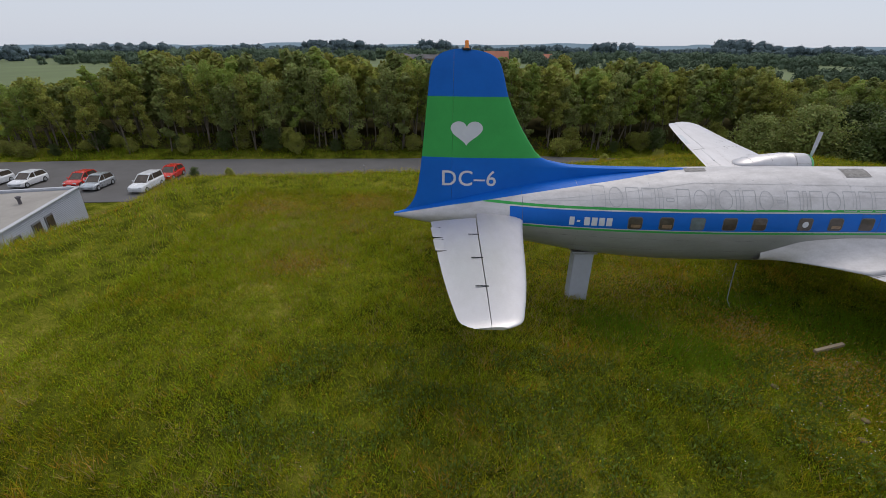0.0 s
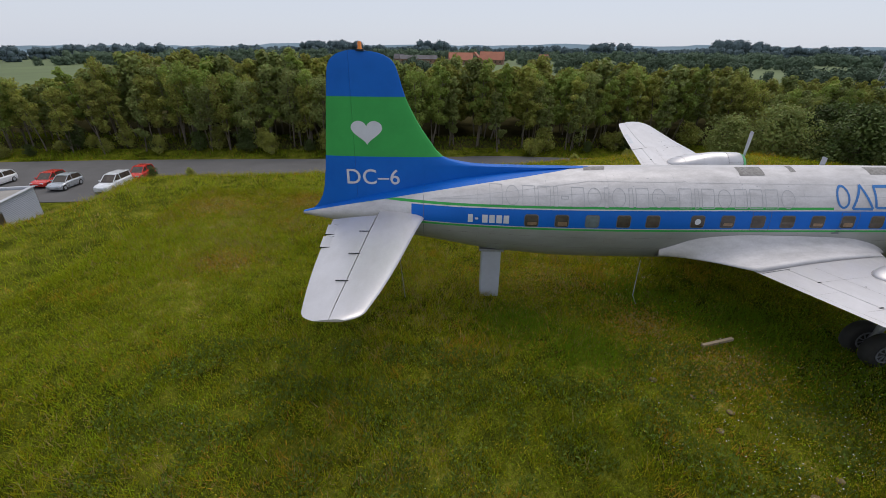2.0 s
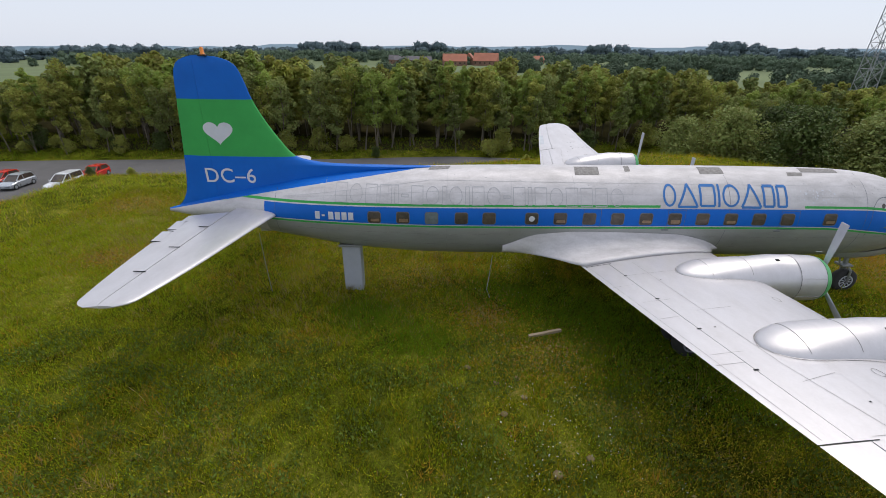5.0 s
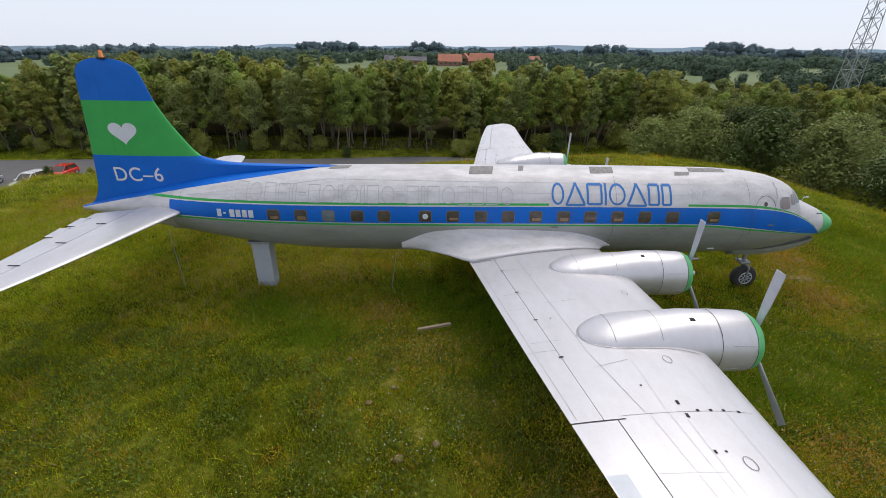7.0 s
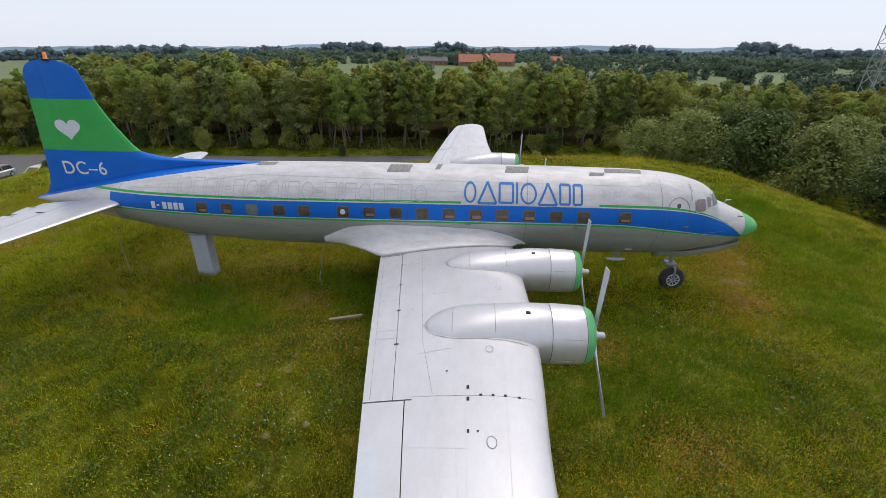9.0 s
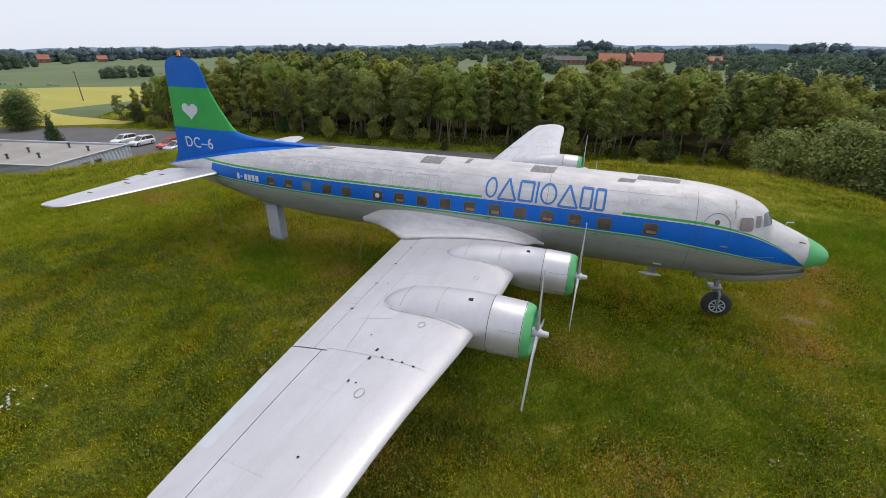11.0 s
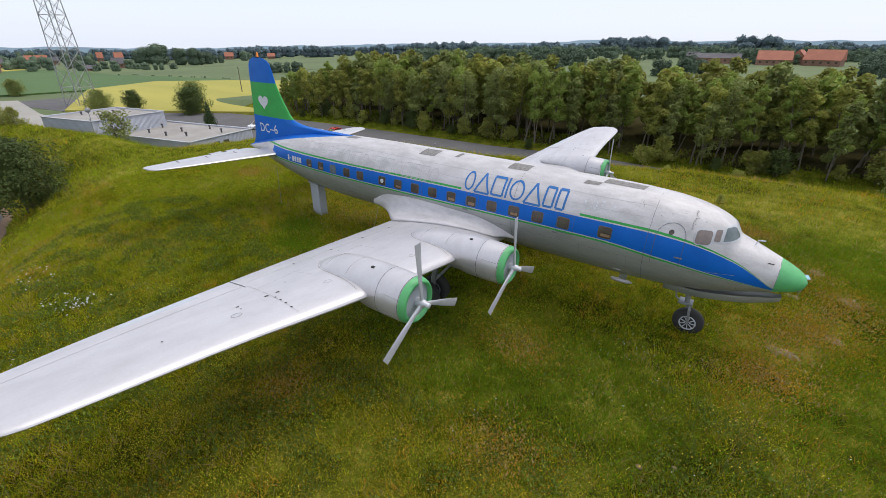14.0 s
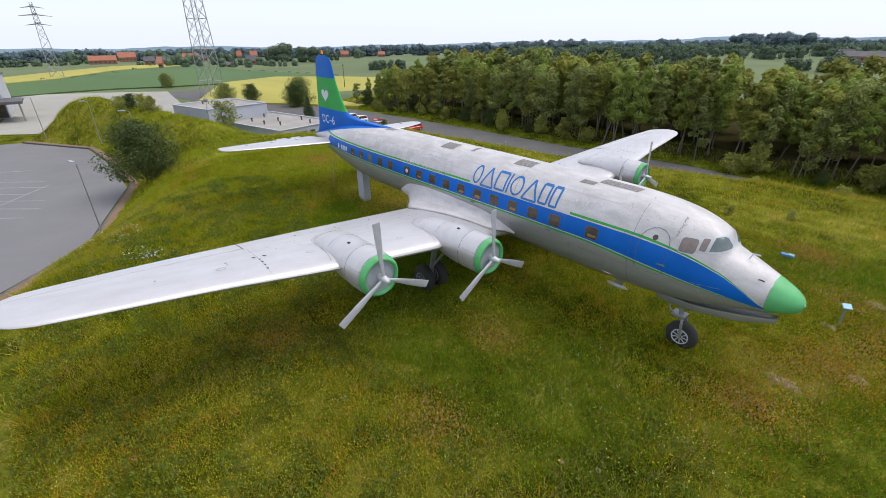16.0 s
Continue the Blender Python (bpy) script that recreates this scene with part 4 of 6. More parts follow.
# long door under the nose
st = np.linspace(26.5, 30.1, 16)
v, f = [], []
for x in st:
    u = (x - 26.5) / 3.6
    zb = lerp(x, HULL_BOT) - 0.10 - 0.06 * math.sin(math.pi * u) - 0.26 * u ** 1.5
    w, dp = 0.36 * math.sin(math.pi * min(1, max(0.08, 0.12 + 0.86 * u))) ** 0.4, 0.26 * min(1, 0.15 + (1 - u) * 3.5)
    for yy, zz in ((-w, zb + 0.14), (-w * 0.92, zb - dp * 0.5), (0, zb - dp), (w * 0.92, zb - dp * 0.5), (w, zb + 0.14)):
        v.append((x, yy, zz))
for i in range(len(st) - 1):
    f += [(i * 5 + k, (i + 1) * 5 + k, (i + 1) * 5 + k + 1, i * 5 + k + 1) for k in range(4)]
f += [(0, 1, 2, 3, 4), tuple(len(st) * 5 - 5 + k for k in range(5))[::-1]]
link_mesh("nose_gear_door", mesh("nose_gear_door", v, f, M["belly"], None, True), plane, "long grey door hanging under the nose")
pod = part("aerial_pod", revolve([(24.45, 0.02), (24.55, 0.07), (24.85, 0.10), (25.15, 0.08), (25.35, 0.02)], 14, at=(0, -0.05, 1.48)), M["silver"], plane, "small silver pod under the hull", True)
part("strut", box((0.3, 0.05, 0.5), (24.95, -0.05, 1.75), 0.02), M["steel"], pod)
bc = part("beacon", revolve([(9.53, 0.09), (9.60, 0.09), (9.61, 0.07), (9.80, 0.065), (9.83, 0.03)], 14, 'z', at=(0.72, 0, 0)), M["amber"], plane, "amber beacon on the fin", True)
part("mount", box((0.28, 0.2, 0.06), (0.72, 0, 9.55), 0.015), M["dark"], bc)


# ---- marks on the aircraft ----
def lettering(text, size, bold=0.0):
    cu = bpy.data.curves.new("text", 'FONT')
    cu.body, cu.size, cu.offset = text, size, bold
    cu.space_character = 1.08
    ob = bpy.data.objects.new("text", cu)
    scene.collection.objects.link(ob)
    dg = bpy.context.evaluated_depsgraph_get()
    me = bpy.data.meshes.new_from_object(ob.evaluated_get(dg))
    bpy.data.objects.remove(ob)
    return me


def fin_side(x, z, side, off=0.012):
    le, te = lerp(z, F_LE), lerp(z, F_TE)
    ht = lerp(z, [(3.6, 0.10), (4.5, 0.20), (6, 0.20), (9.2, 0.10), (9.56, 0.02)])
    return side * (ht * math.sqrt(1 - math.exp(-max(0, le - x) / 0.5)) * (1 - math.exp(-max(0, x - te) / 0.9)) + 0.008 + off)


for side in (-1, 1):
    me = lettering("DC\u20136", 0.82, 0.006)
    w = max(v.co.x for v in me.vertices)
    bm = bmesh.new()
    bm.from_mesh(me)
    for k in range(1, 12):
        bmesh.ops.bisect_plane(bm, geom=bm.verts[:] + bm.edges[:] + bm.faces[:], plane_co=(k * w / 12, 0, 0), plane_no=(1, 0, 0))
    for v in bm.verts:
        x, z = -0.12 + v.co.x * 2.08 / w, 4.87 + v.co.y
        x = x if side < 0 else 1.84 - x
        v.co = (x, fin_side(x, z, side), z)
    part("type_lettering", bm, M["letter"], fin, "pale type lettering")
    bm = bmesh.new()
    out = []
    for k in range(40):
        a = 2 * math.pi * k / 40
        hx, hz = 16 * math.sin(a) ** 3, 13 * math.cos(a) - 5 * math.cos(2 * a) - 2 * math.cos(3 * a) - math.cos(4 * a)
        out.append((0.80 + hx * 0.0362, 6.86 + hz * 0.0300))
    vs = [bm.verts.new((x, 0, z)) for x, z in out]
    bm.faces.new(vs)
    for k in range(1, 12):
        bmesh.ops.bisect_plane(bm, geom=bm.verts[:] + bm.edges[:] + bm.faces[:], plane_co=(0.2 + k * 0.1, 0, 0), plane_no=(1, 0, 0))
    for v in bm.verts:
        v.co.y = fin_side(v.co.x, v.co.z, side)
    part("heart", bm, M["letter"], fin, "pale heart")


def ring_shape(x0, z0, w, h, t, n=28, a0=0, a1=360):
    """An open or closed band round an ellipse, as a flat mesh in x, z."""
    bm = bmesh.new()
    k = n + 1
    P = []
    for i in range(k):
        a = radians(a0 + (a1 - a0) * i / n)
        P.append((bm.verts.new((x0 + w / 2 * math.cos(a), 0, z0 + h / 2 * math.sin(a))), bm.verts.new((x0 + (w / 2 - t) * math.cos(a), 0, z0 + (h / 2 - t) * math.sin(a)))))
    for A, B in zip(P, P[1:]):
        bm.faces.new((A[0], B[0], B[1], A[1]))
    return bm


def poly_band(pts, t, closed=True):
    """A band of width t along a polyline in x, z."""
    bm = bmesh.new()
    n = len(pts)
    for i in range(n if closed else n - 1):
        (ax, az), (bx, bz) = pts[i], pts[(i + 1) % n]
        L = math.hypot(bx - ax, bz - az)
        px, pz = -(bz - az) / L * t / 2, (bx - ax) / L * t / 2
        bm.faces.new([bm.verts.new(q) for q in ((ax + px, 0, az + pz), (bx + px, 0, bz + pz), (bx - px, 0, bz - pz), (ax - px, 0, az - pz))])
    return bm


def box_pts(x, z, w, h):
    return [(x, z), (x + w, z), (x + w, z + h), (x, z + h)]


for side in (-1, 1):
    # company name as plain blue shapes, its letters' size
    z0, z1, x = 4.52, 5.27, 17.85
    for kind, w in (("ring", 0.50), ("tri", 0.74), ("box", 0.62), ("bar", 0.10), ("ring", 0.66), ("tri", 0.74), ("box", 0.46), ("box", 0.40)):
        if kind == "ring":
            bm = ring_shape(x + w / 2, (z0 + z1) / 2, w, z1 - z0, 0.075)
        elif kind == "tri":
            bm = poly_band([(x, z0), (x + w, z0), (x + w / 2, z1)], 0.085)
        elif kind == "box":
            bm = poly_band(box_pts(x + 0.04, z0 + 0.04, w - 0.08, z1 - z0 - 0.08), 0.085)
        else:
            bm = poly_band([(x + w / 2, z0), (x + w / 2, z1)], 0.085, False)
        wrap("mark", bm, M["mark_blue"], hull_ob, 0.008, "plain blue mark", 0.1, side)
        x += w + 0.075
    # the upper green line is painted over below the name
    skin_patch("overpainted_strip", [(17.75, lerp(17.75, STRIPE_TOP) + 0.035), (23.25, lerp(23.25, STRIPE_TOP) + 0.035), (23.25, lerp(23.25, STRIPE_TOP) + 0.145), (17.75, lerp(17.75, STRIPE_TOP) + 0.145)], M["white"], hull_ob, 0.006, "white paint over the green line", 0.12, side)
    # traces of removed lettering
    x = 5.35
    for k, kind in enumerate("box ring box box bar dash box ring bar ring bar box ring dash box bar box ring box box box ring".split()):
        w = {"box": 0.44, "ring": 0.50, "bar": 0.14, "dash": 0.26}[kind]
        if kind == "ring":
            bm = ring_shape(x + w / 2, 4.80, w, 0.60, 0.022)
        elif kind == "dash":
            bm = poly_band(box_pts(x, 4.74, w, 0.09), 0.02)
        else:
            bm = poly_band(box_pts(x, 4.50, w, 0.60), 0.022)
        wrap("faded_mark", bm, M["ghost"], hull_ob, 0.006, "faded outline of removed lettering", 0.12, side)
        x += w + 0.12
    # registration as plain bars
    for k, w in enumerate((0.18, 0.12, 0.2, 0.2, 0.2, 0.2)):
        xx = 4.55 + k * 0.26
        h = 0.30 if k != 1 else 0.07
        skin_patch("registration_bar", box_pts(xx, 3.98 - h / 2, w, h), M["letter"], hull_ob, 0.008, "", 0.2, side)
# bare patches on the crown
for x, w, a0, a1 in ((8.9, 0.8, 1.35, 1.57), (14.6, 0.95, 1.12, 1.5), (16.6, 0.22, 1.25, 1.57), (19.5, 0.95, 1.18, 1.52), (22.9, 0.6, 1.15, 1.3), (23.6, 1.5, 1.32, 1.57)):
    skin_patch("bare_patch", [(x, a0), (x + w, a0 + 0.02), (x + w + 0.1, a1), (x + 0.1, a1)], M["patch"], hull_ob, 0.007, "worn bare patch", 0.12, -1, True)
# crew door, hull seams
for pts in ([(26.0, 3.35), (26.0, 4.42), (26.04, 4.58), (26.13, 4.72), (26.28, 4.82), (26.46, 4.86), (26.64, 4.82), (26.79, 4.72), (26.88, 4.58), (26.92, 4.42), (26.92, 3.35)],):
    wrap("door_outline", poly_band(pts, 0.016, False), M["rim"], hull_ob, 0.008, "outline of the crew door", 0.15)
wrap("porthole", ring_shape(26.45, 4.56, 0.17, 0.17, 0.084), M["glass"], hull_ob, 0.011, "small round door window", 0.2)
for x in (2.9, 17.0 + 3.4, 25.75, 29.74):
    wrap("seam", poly_band([(x, lerp(x, HULL_BOT) + 0.25), (x, lerp(x, HULL_TOP) - 0.03)], 0.012, False), M["rim"], hull_ob, 0.005, "", 0.15)
for x, w in ((14.86, 0.66), (18.08, 0.66), (22.4, 0.70)):
    wrap("hatch_outline", poly_band(box_pts(x, 3.68, w, 0.72), 0.012), M["rim"], hull_ob, 0.008, "escape hatch outline", 0.15)

# longitudinal and frame seams of the hull skin, and scuffs on its crown
for z in (4.93, 5.28):
    wrap("skin_seam", poly_band([(3.2, lerp(3.2, HULL_MID) + 0.72), (9.0, z), (25.6, z - 0.04)], 0.008, False), M["ghost"], hull_ob, 0.005, "", 0.15)
for z in (3.30, 2.80):
    wrap("skin_seam", poly_band([(3.4, z + 0.12), (9.0, z), (26.5, z + 0.02), (28.6, z + 0.10)], 0.010, False), M["seam"], hull_ob, 0.005, "", 0.15)
for x in (4.9, 7.4, 9.65, 12.1, 14.5, 16.7, 19.0, 21.0, 23.4, 25.2, 28.75):
    wrap("frame_seam", poly_band([(x, lerp(x, HULL_BOT) + 0.30), (x, lerp(x, STRIPE_BOT) - 0.14)], 0.008, False), M["seam"], hull_ob, 0.005, "", 0.15)
    wrap("frame_seam", poly_band([(x, lerp(x, STRIPE_TOP) + 0.15), (x, lerp(x, HULL_TOP) - 0.05)], 0.008, False), M["ghost"], hull_ob, 0.005, "", 0.15)
rng_s = np.random.default_rng(77)
bm = bmesh.new()
for k in range(46):
    x = float(9.5 + 7.6 * rng_s.random()) if k % 2 else float(23.2 + 3.8 * rng_s.random())
    z = float(4.62 + (lerp(x, HULL_TOP) - 4.72) * rng_s.random() ** 0.8)
    w, h = float(0.012 + 0.045 * rng_s.random() ** 3), float(0.008 + 0.014 * rng_s.random() ** 2)
    n = 6
    bm.faces.new([bm.verts.new((x + w * math.cos(6.28 * i / n) * float(0.6 + 0.8 * rng_s.random()), 0, min(lerp(x, HULL_TOP) - 0.01, z + h * math.sin(6.28 * i / n) * float(0.6 + 0.8 * rng_s.random())))) for i in range(n)])
scuffs = wrap("scuff_marks", bm, M["ghost"], hull_ob, 0.006, "dark scuffs and flaking paint", 0.2)
scuffs["kind"] = "stuff"
bm = bmesh.new()
for k in range(45):
    x, z = float(23.0 + 1.6 * rng_s.random()), float(4.68 + 0.45 * rng_s.random())
    w, h = float(0.01 + 0.05 * rng_s.random() ** 2), float(0.01 + 0.05 * rng_s.random() ** 2)
    bm.faces.new([bm.verts.new((x + w * math.cos(6.28 * i / 5), 0, z + h * math.sin(6.28 * i / 5))) for i in range(5)])
dents = bmesh.new()
for k in range(30):
    x, z = (float(25.2 + 2.3 * rng_s.random()), float(4.95 + 0.35 * rng_s.random())) if k < 7 else (27.02 + 0.02 * float(rng_s.normal()), 4.72 + 0.024 * (k - 7))
    z = min(z, lerp(x, HULL_TOP) - 0.05)
    w, h = float(0.006 + 0.012 * rng_s.random()), float(0.006 + 0.013 * rng_s.random())
    dents.faces.new([dents.verts.new((x + w * math.cos(6.28 * i / 6), 0, z + h * math.sin(6.28 * i / 6))) for i in range(6)])
wrap("flaked_spots", dents, M["patch"], hull_ob, 0.008, "dark spots of flaked paint behind the cockpit", 0.2)["kind"] = "stuff"
chips = wrap("paint_chips", bm, M["letter"], hull_ob, 0.007, "pale flakes of paint", 0.2)
chips["kind"] = "stuff"
# small fittings at the nose and tail
part("pitot", tube([(28.9, -0.15, 4.30), (28.95, -0.15, 4.48), (29.15, -0.15, 4.50)], 0.025, 6), M["letter"], plane, "white pitot tube")
part("vane", tube([(29.35, -0.52, 3.86), (29.40, -0.60, 3.93), (29.55, -0.62, 3.93)], 0.018, 6), M["dark"], plane)
part("tail_skid", box((0.5, 0.14, 0.22), (1.95, 0, 2.80), 0.05), M["belly"], plane, "tail bumper")
for x in (20.4, 24.9):
    part("vent", box((0.30, 0.04, 0.05), (x, -1.20, 2.52), 0.012), M["letter"], plane)
for x, z in ((18.05, 3.62), (22.4, 3.62), (26.85, 3.72)):
    p = on_hull(x, z, 0.02)
    part("door_handle", box((0.26, 0.03, 0.05), tuple(p), 0.01), M["frame"], plane)

# ---- the post that carries the tail ----
def support_post():
    x, y = 5.62, 15.60
    g = h1(x, y)
    t = thing("support_post", "broad pale grey steel post carrying the aircraft's tail", "post", (x, y, g))
    part("shaft", box((0.78, 0.55, 2.4 - g), (0, 0, (2.4 - g) / 2 - 0.1), 0.03), M["post"], t)
    part("saddle", box((1.0, 0.7, 0.10), (0, 0, 2.28 - g), 0.02), M["steel"], t)


support_post()


# ---- trees ----
def leaf_cloud(rng, centres, radii, count, size, flat=0.8):
    """Small leaf clumps scattered in shells round the given centres, four corners each."""
    c = np.array(centres)
    r = np.array(radii)
    w = r ** 2 / np.sum(r ** 2)
    k = rng.choice(len(c), count, p=w)
    d = rng.normal(size=(count, 3))
    d /= np.linalg.norm(d, axis=1)[:, None]
    rad = r[k] * (0.5 + 0.6 * rng.random(count) ** 0.6)
    p = c[k] + d * rad[:, None] * np.array([1, 1, flat])
    nrm = d + 0.7 * rng.normal(size=(count, 3)) + np.array([0, 0, 0.6])
    nrm /= np.linalg.norm(nrm, axis=1)[:, None]
    a = np.cross(nrm, rng.normal(size=(count, 3)))
    a /= np.linalg.norm(a, axis=1)[:, None]
    b = np.cross(nrm, a)
    s = size * (0.6 + 0.8 * rng.random(count))[:, None]
    return np.stack([p - a * s, p + b * s * 0.55, p + a * s, p - b * s * 0.55], 1).reshape(-1, 3)


def polys(name, v, corners, mats, idx=None):
    """A mesh of loose polygons of equal corner count, from an array of corners."""
    n = len(v) // corners
    me = bpy.data.meshes.new(name)
    me.vertices.add(len(v))
    me.vertices.foreach_set("co", v.astype(np.float32).ravel())
    me.loops.add(len(v))
    me.loops.foreach_set("vertex_index", np.arange(len(v), dtype=np.int32))
    me.polygons.add(n)
    me.polygons.foreach_set("loop_start", np.arange(0, len(v), corners, dtype=np.int32))
    for m in mats:
        me.materials.append(m)
    if idx is not None:
        me.polygons.foreach_set("material_index", idx.astype(np.int32))
    me.update(calc_edges=True)
    return me


def tree(name, seed, tall, spread, clear, leaves, size, material, label, stems=1, group="trees of the wood", category="tree"):
    """Tapered leaning stems with limbs, and a ragged crown of leaf clumps from the height clear upwards."""
    rng = np.random.default_rng(seed)
    t = thing(name, label, category, group=group)
    bm = bmesh.new()
    cs, rs = [], []
    for s in range(stems):
        lean = [float(q) for q in rng.normal(size=2) * 0.07 * tall]
        base = [float(q) for q in rng.normal(size=2) * 0.35 * (stems > 1)]
        us = [float(u) for u in np.linspace(0, 1, 7)]
        P = [(base[0] + lean[0] * u + 0.15 * math.sin(5 * u + s), base[1] + lean[1] * u, tall * 0.92 * u - 0.3 * (u == 0)) for u in us]
        tube(P, [0.13 * tall / 12 * (1 - 0.85 * u) + 0.01 for u in us], 6, bm)
        for k in range(11):
            u = float(clear / tall + (1 - clear / tall) * (k + rng.random()) / 11)
            a = float(rng.random() * 6.28)
            L = float(spread * (0.45 + 0.55 * rng.random()) * (1.22 - u) ** 0.5)
            q = Vector((base[0] + lean[0] * u, base[1] + lean[1] * u, tall * 0.92 * u))
            e = q + Vector((math.cos(a) * L, math.sin(a) * L, L * 0.5))
            tube([q, (q + e) / 2 + Vector((0, 0, 0.1)), e], [0.045, 0.03, 0.01], 4, bm)
            for m in range(2):
                cc = q.lerp(e, float(0.5 + 0.45 * m + 0.1 * rng.random()))
                cs.append((cc.x + rng.normal() * 0.2, cc.y + rng.normal() * 0.2, cc.z + rng.normal() * 0.25))
                rs.append(spread * (0.20 + 0.26 * rng.random()) * (1.12 - 0.35 * u))
        cs.append((P[-1][0], P[-1][1], tall * 0.93))
        rs.append(spread * 0.36)
        cs.append((P[-1][0], P[-1][1], tall * 0.99))
        rs.append(spread * 0.20)
    part("trunk", bm, M["bark"], t)
    link_mesh("crown", polys("crown", leaf_cloud(rng, cs, rs, leaves, size), 4, [material]), t)
    return t


WOODLAND = "slender green broadleaf tree in the roadside wood"
front = [tree("tree", 11 + i, 11.2 + 0.9 * (i % 3), 2.0 + 0.4 * (i % 2), 2.8 + 0.9 * (i % 3), 3500, 0.175, M[("leaf_pale", "leaf", "leaf_fresh")[i % 3]], WOODLAND, 1 + (i % 2)) for i in range(6)]
back = [tree("tree", 31 + i, 11.6 + 0.8 * i, 3.2, 3.0, 1200, 0.40, M[("leaf", "leaf_fresh", "leaf_pale")[i]], "broadleaf tree deep in the roadside wood") for i in range(3)]
scrub = [tree("bush", 41 + i, 3.6 + 0.7 * i, 2.1, 0.3, 2400, 0.17, M["dark_leaf"] if i == 1 else M["leaf"], "dense green bush at the wood's edge", 3, "bushes at the wood's edge", "bush") for i in range(3)]
shrubs = [tree("bush", 51 + i, 7.0 + 0.5 * i, 4.0, 0.2, 9000, 0.175, M["dark_leaf"] if i else M["leaf_pale"], "large rounded willow-like shrub beside the mound", 5, "large shrubs beside the mound", "shrub") for i in range(2)]
placed = set()


def plant(kind, x, y, s=1.0, turn=0.0, sink=0.05):
    m = pose(x, y, h1(x, y) - sink, 0, 0, turn)
    if kind.name not in placed:
        placed.add(kind.name)
        kind.matrix_basis = m @ Matrix.Diagonal((s, s, s, 1))
        return kind
    ob = copy_thing(kind, m)
    ob.scale = (s, s, s)
    return ob


rng = np.random.default_rng(5)
deep = []
for row in range(9):
    for x in np.arange(-64, 122, 2.35 if row < 2 else 3.3 if row < 5 else 4.4):
        yy = float(np.interp(x, WOOD_X, WOOD_Y)) + row * 2.6
        xx, yy = float(x + rng.normal() * 1.0), float(yy + rng.normal() * 1.0)
        low = float(np.interp(xx, [-66, -60, -52, -44, 0, 30, 46, 58, 80, 118], [0.45, 0.56, 0.72, 0.85, 0.84, 0.81, 0.77, 0.63, 0.58, 0.58]))
        s = low * float(0.80 + 0.28 * rng.random() ** 1.3)
        if row >= 2 and rng.random() < 0.10:
            continue
        k = front[int(rng.integers(0, 6))] if row < 2 else back[int(rng.integers(0, 3))]
        a = float(rng.random() * 360)
        if row < 4:
            plant(k, xx, yy, s, a)
        else:
            crown = next(c for c in k.children if c.name.startswith("crown")).data
            co = np.empty(len(crown.vertices) * 3, np.float32)
            crown.vertices.foreach_get("co", co)
            co = co.reshape(-1, 3) * s
            c, q = math.cos(radians(a)), math.sin(radians(a))
            deep.append(np.stack([xx + c * co[:, 0] - q * co[:, 1], yy + q * co[:, 0] + c * co[:, 1], h1(xx, yy) + co[:, 2]], 1))
tagged(link_mesh("wood_interior", polys("wood_interior", np.concatenate(deep), 4, [M["leaf"]])), "dense green crowns deep inside the roadside wood", "woodland", kind="stuff")
for x in np.arange(-62, 60, 2.2):
    if rng.random() < (0.8 if x < -22 else 0.5):
        xx = float(x + rng.normal() * 0.8)
        plant(scrub[int(rng.integers(0, 3))], xx, float(np.interp(xx, WOOD_X, WOOD_Y)) - 1.0 + float(rng.normal()) * 0.9, float(0.32 + 0.5 * rng.random()), float(rng.random() * 360))
for i, (x, y, s) in enumerate(((46, 54.5, 1.0), (51.5, 50, 1.05), (55, 44, 1.0), (57, 37, 0.95), (57, 30, 0.95), (56.5, 23, 0.9), (41, 57.5, 0.8), (53, 57, 0.95), (60, 48, 1.05), (63, 38, 1.05), (62, 28, 1.05), (61, 17, 1.0), (58, 8, 0.9))):
    plant(shrubs[i % 2], x, y, s, 47.0 * i)
for x, y, s in ((20, 53.4, 0.35), (27, 53.6, 0.45), (14, 50.5, 0.3), (-13, 45.2, 0.2), (-24, 39.0, 0.28), (-19, 37.0, 0.22), (-20.5, 34.5, 0.2), (-48, 8.6, 0.5), (-45, 9.6, 0.45), (-51, 7.6, 0.5), (-42, 10.2, 0.42), (23.9, 32.2, 0.13), (26.8, 34.3, 0.14)):
    plant(scrub[int(rng.integers(0, 3))], x, y, s, float(rng.random() * 360))

# single trees and shrubs round the building and the car park
park_tree = plant(tree("tree", 71, 7.0, 4.4, 0.7, 21000, 0.105, M["dark_leaf"], "dark dense broad tree beside the car park", 3, "", "tree"), -20.3, 5.2, 0.84, 30, 0.3)
plant(tree("sapling", 72, 3.9, 1.5, 0.6, 1500, 0.13, M["leaf_pale"], "pale green sapling in front of the building", 3, "", "sapling"), -31.5, 17.0, 1.0, 0)
for i, (x, y, s) in enumerate(((-77, 46, 0.85), (-73, 44, 0.7), (-95, 34, 0.6), (-89, 38.5, 0.55), (-147, 30, 0.6))):
    plant(shrubs[i % 2], x, y, s, 60.0 * i)


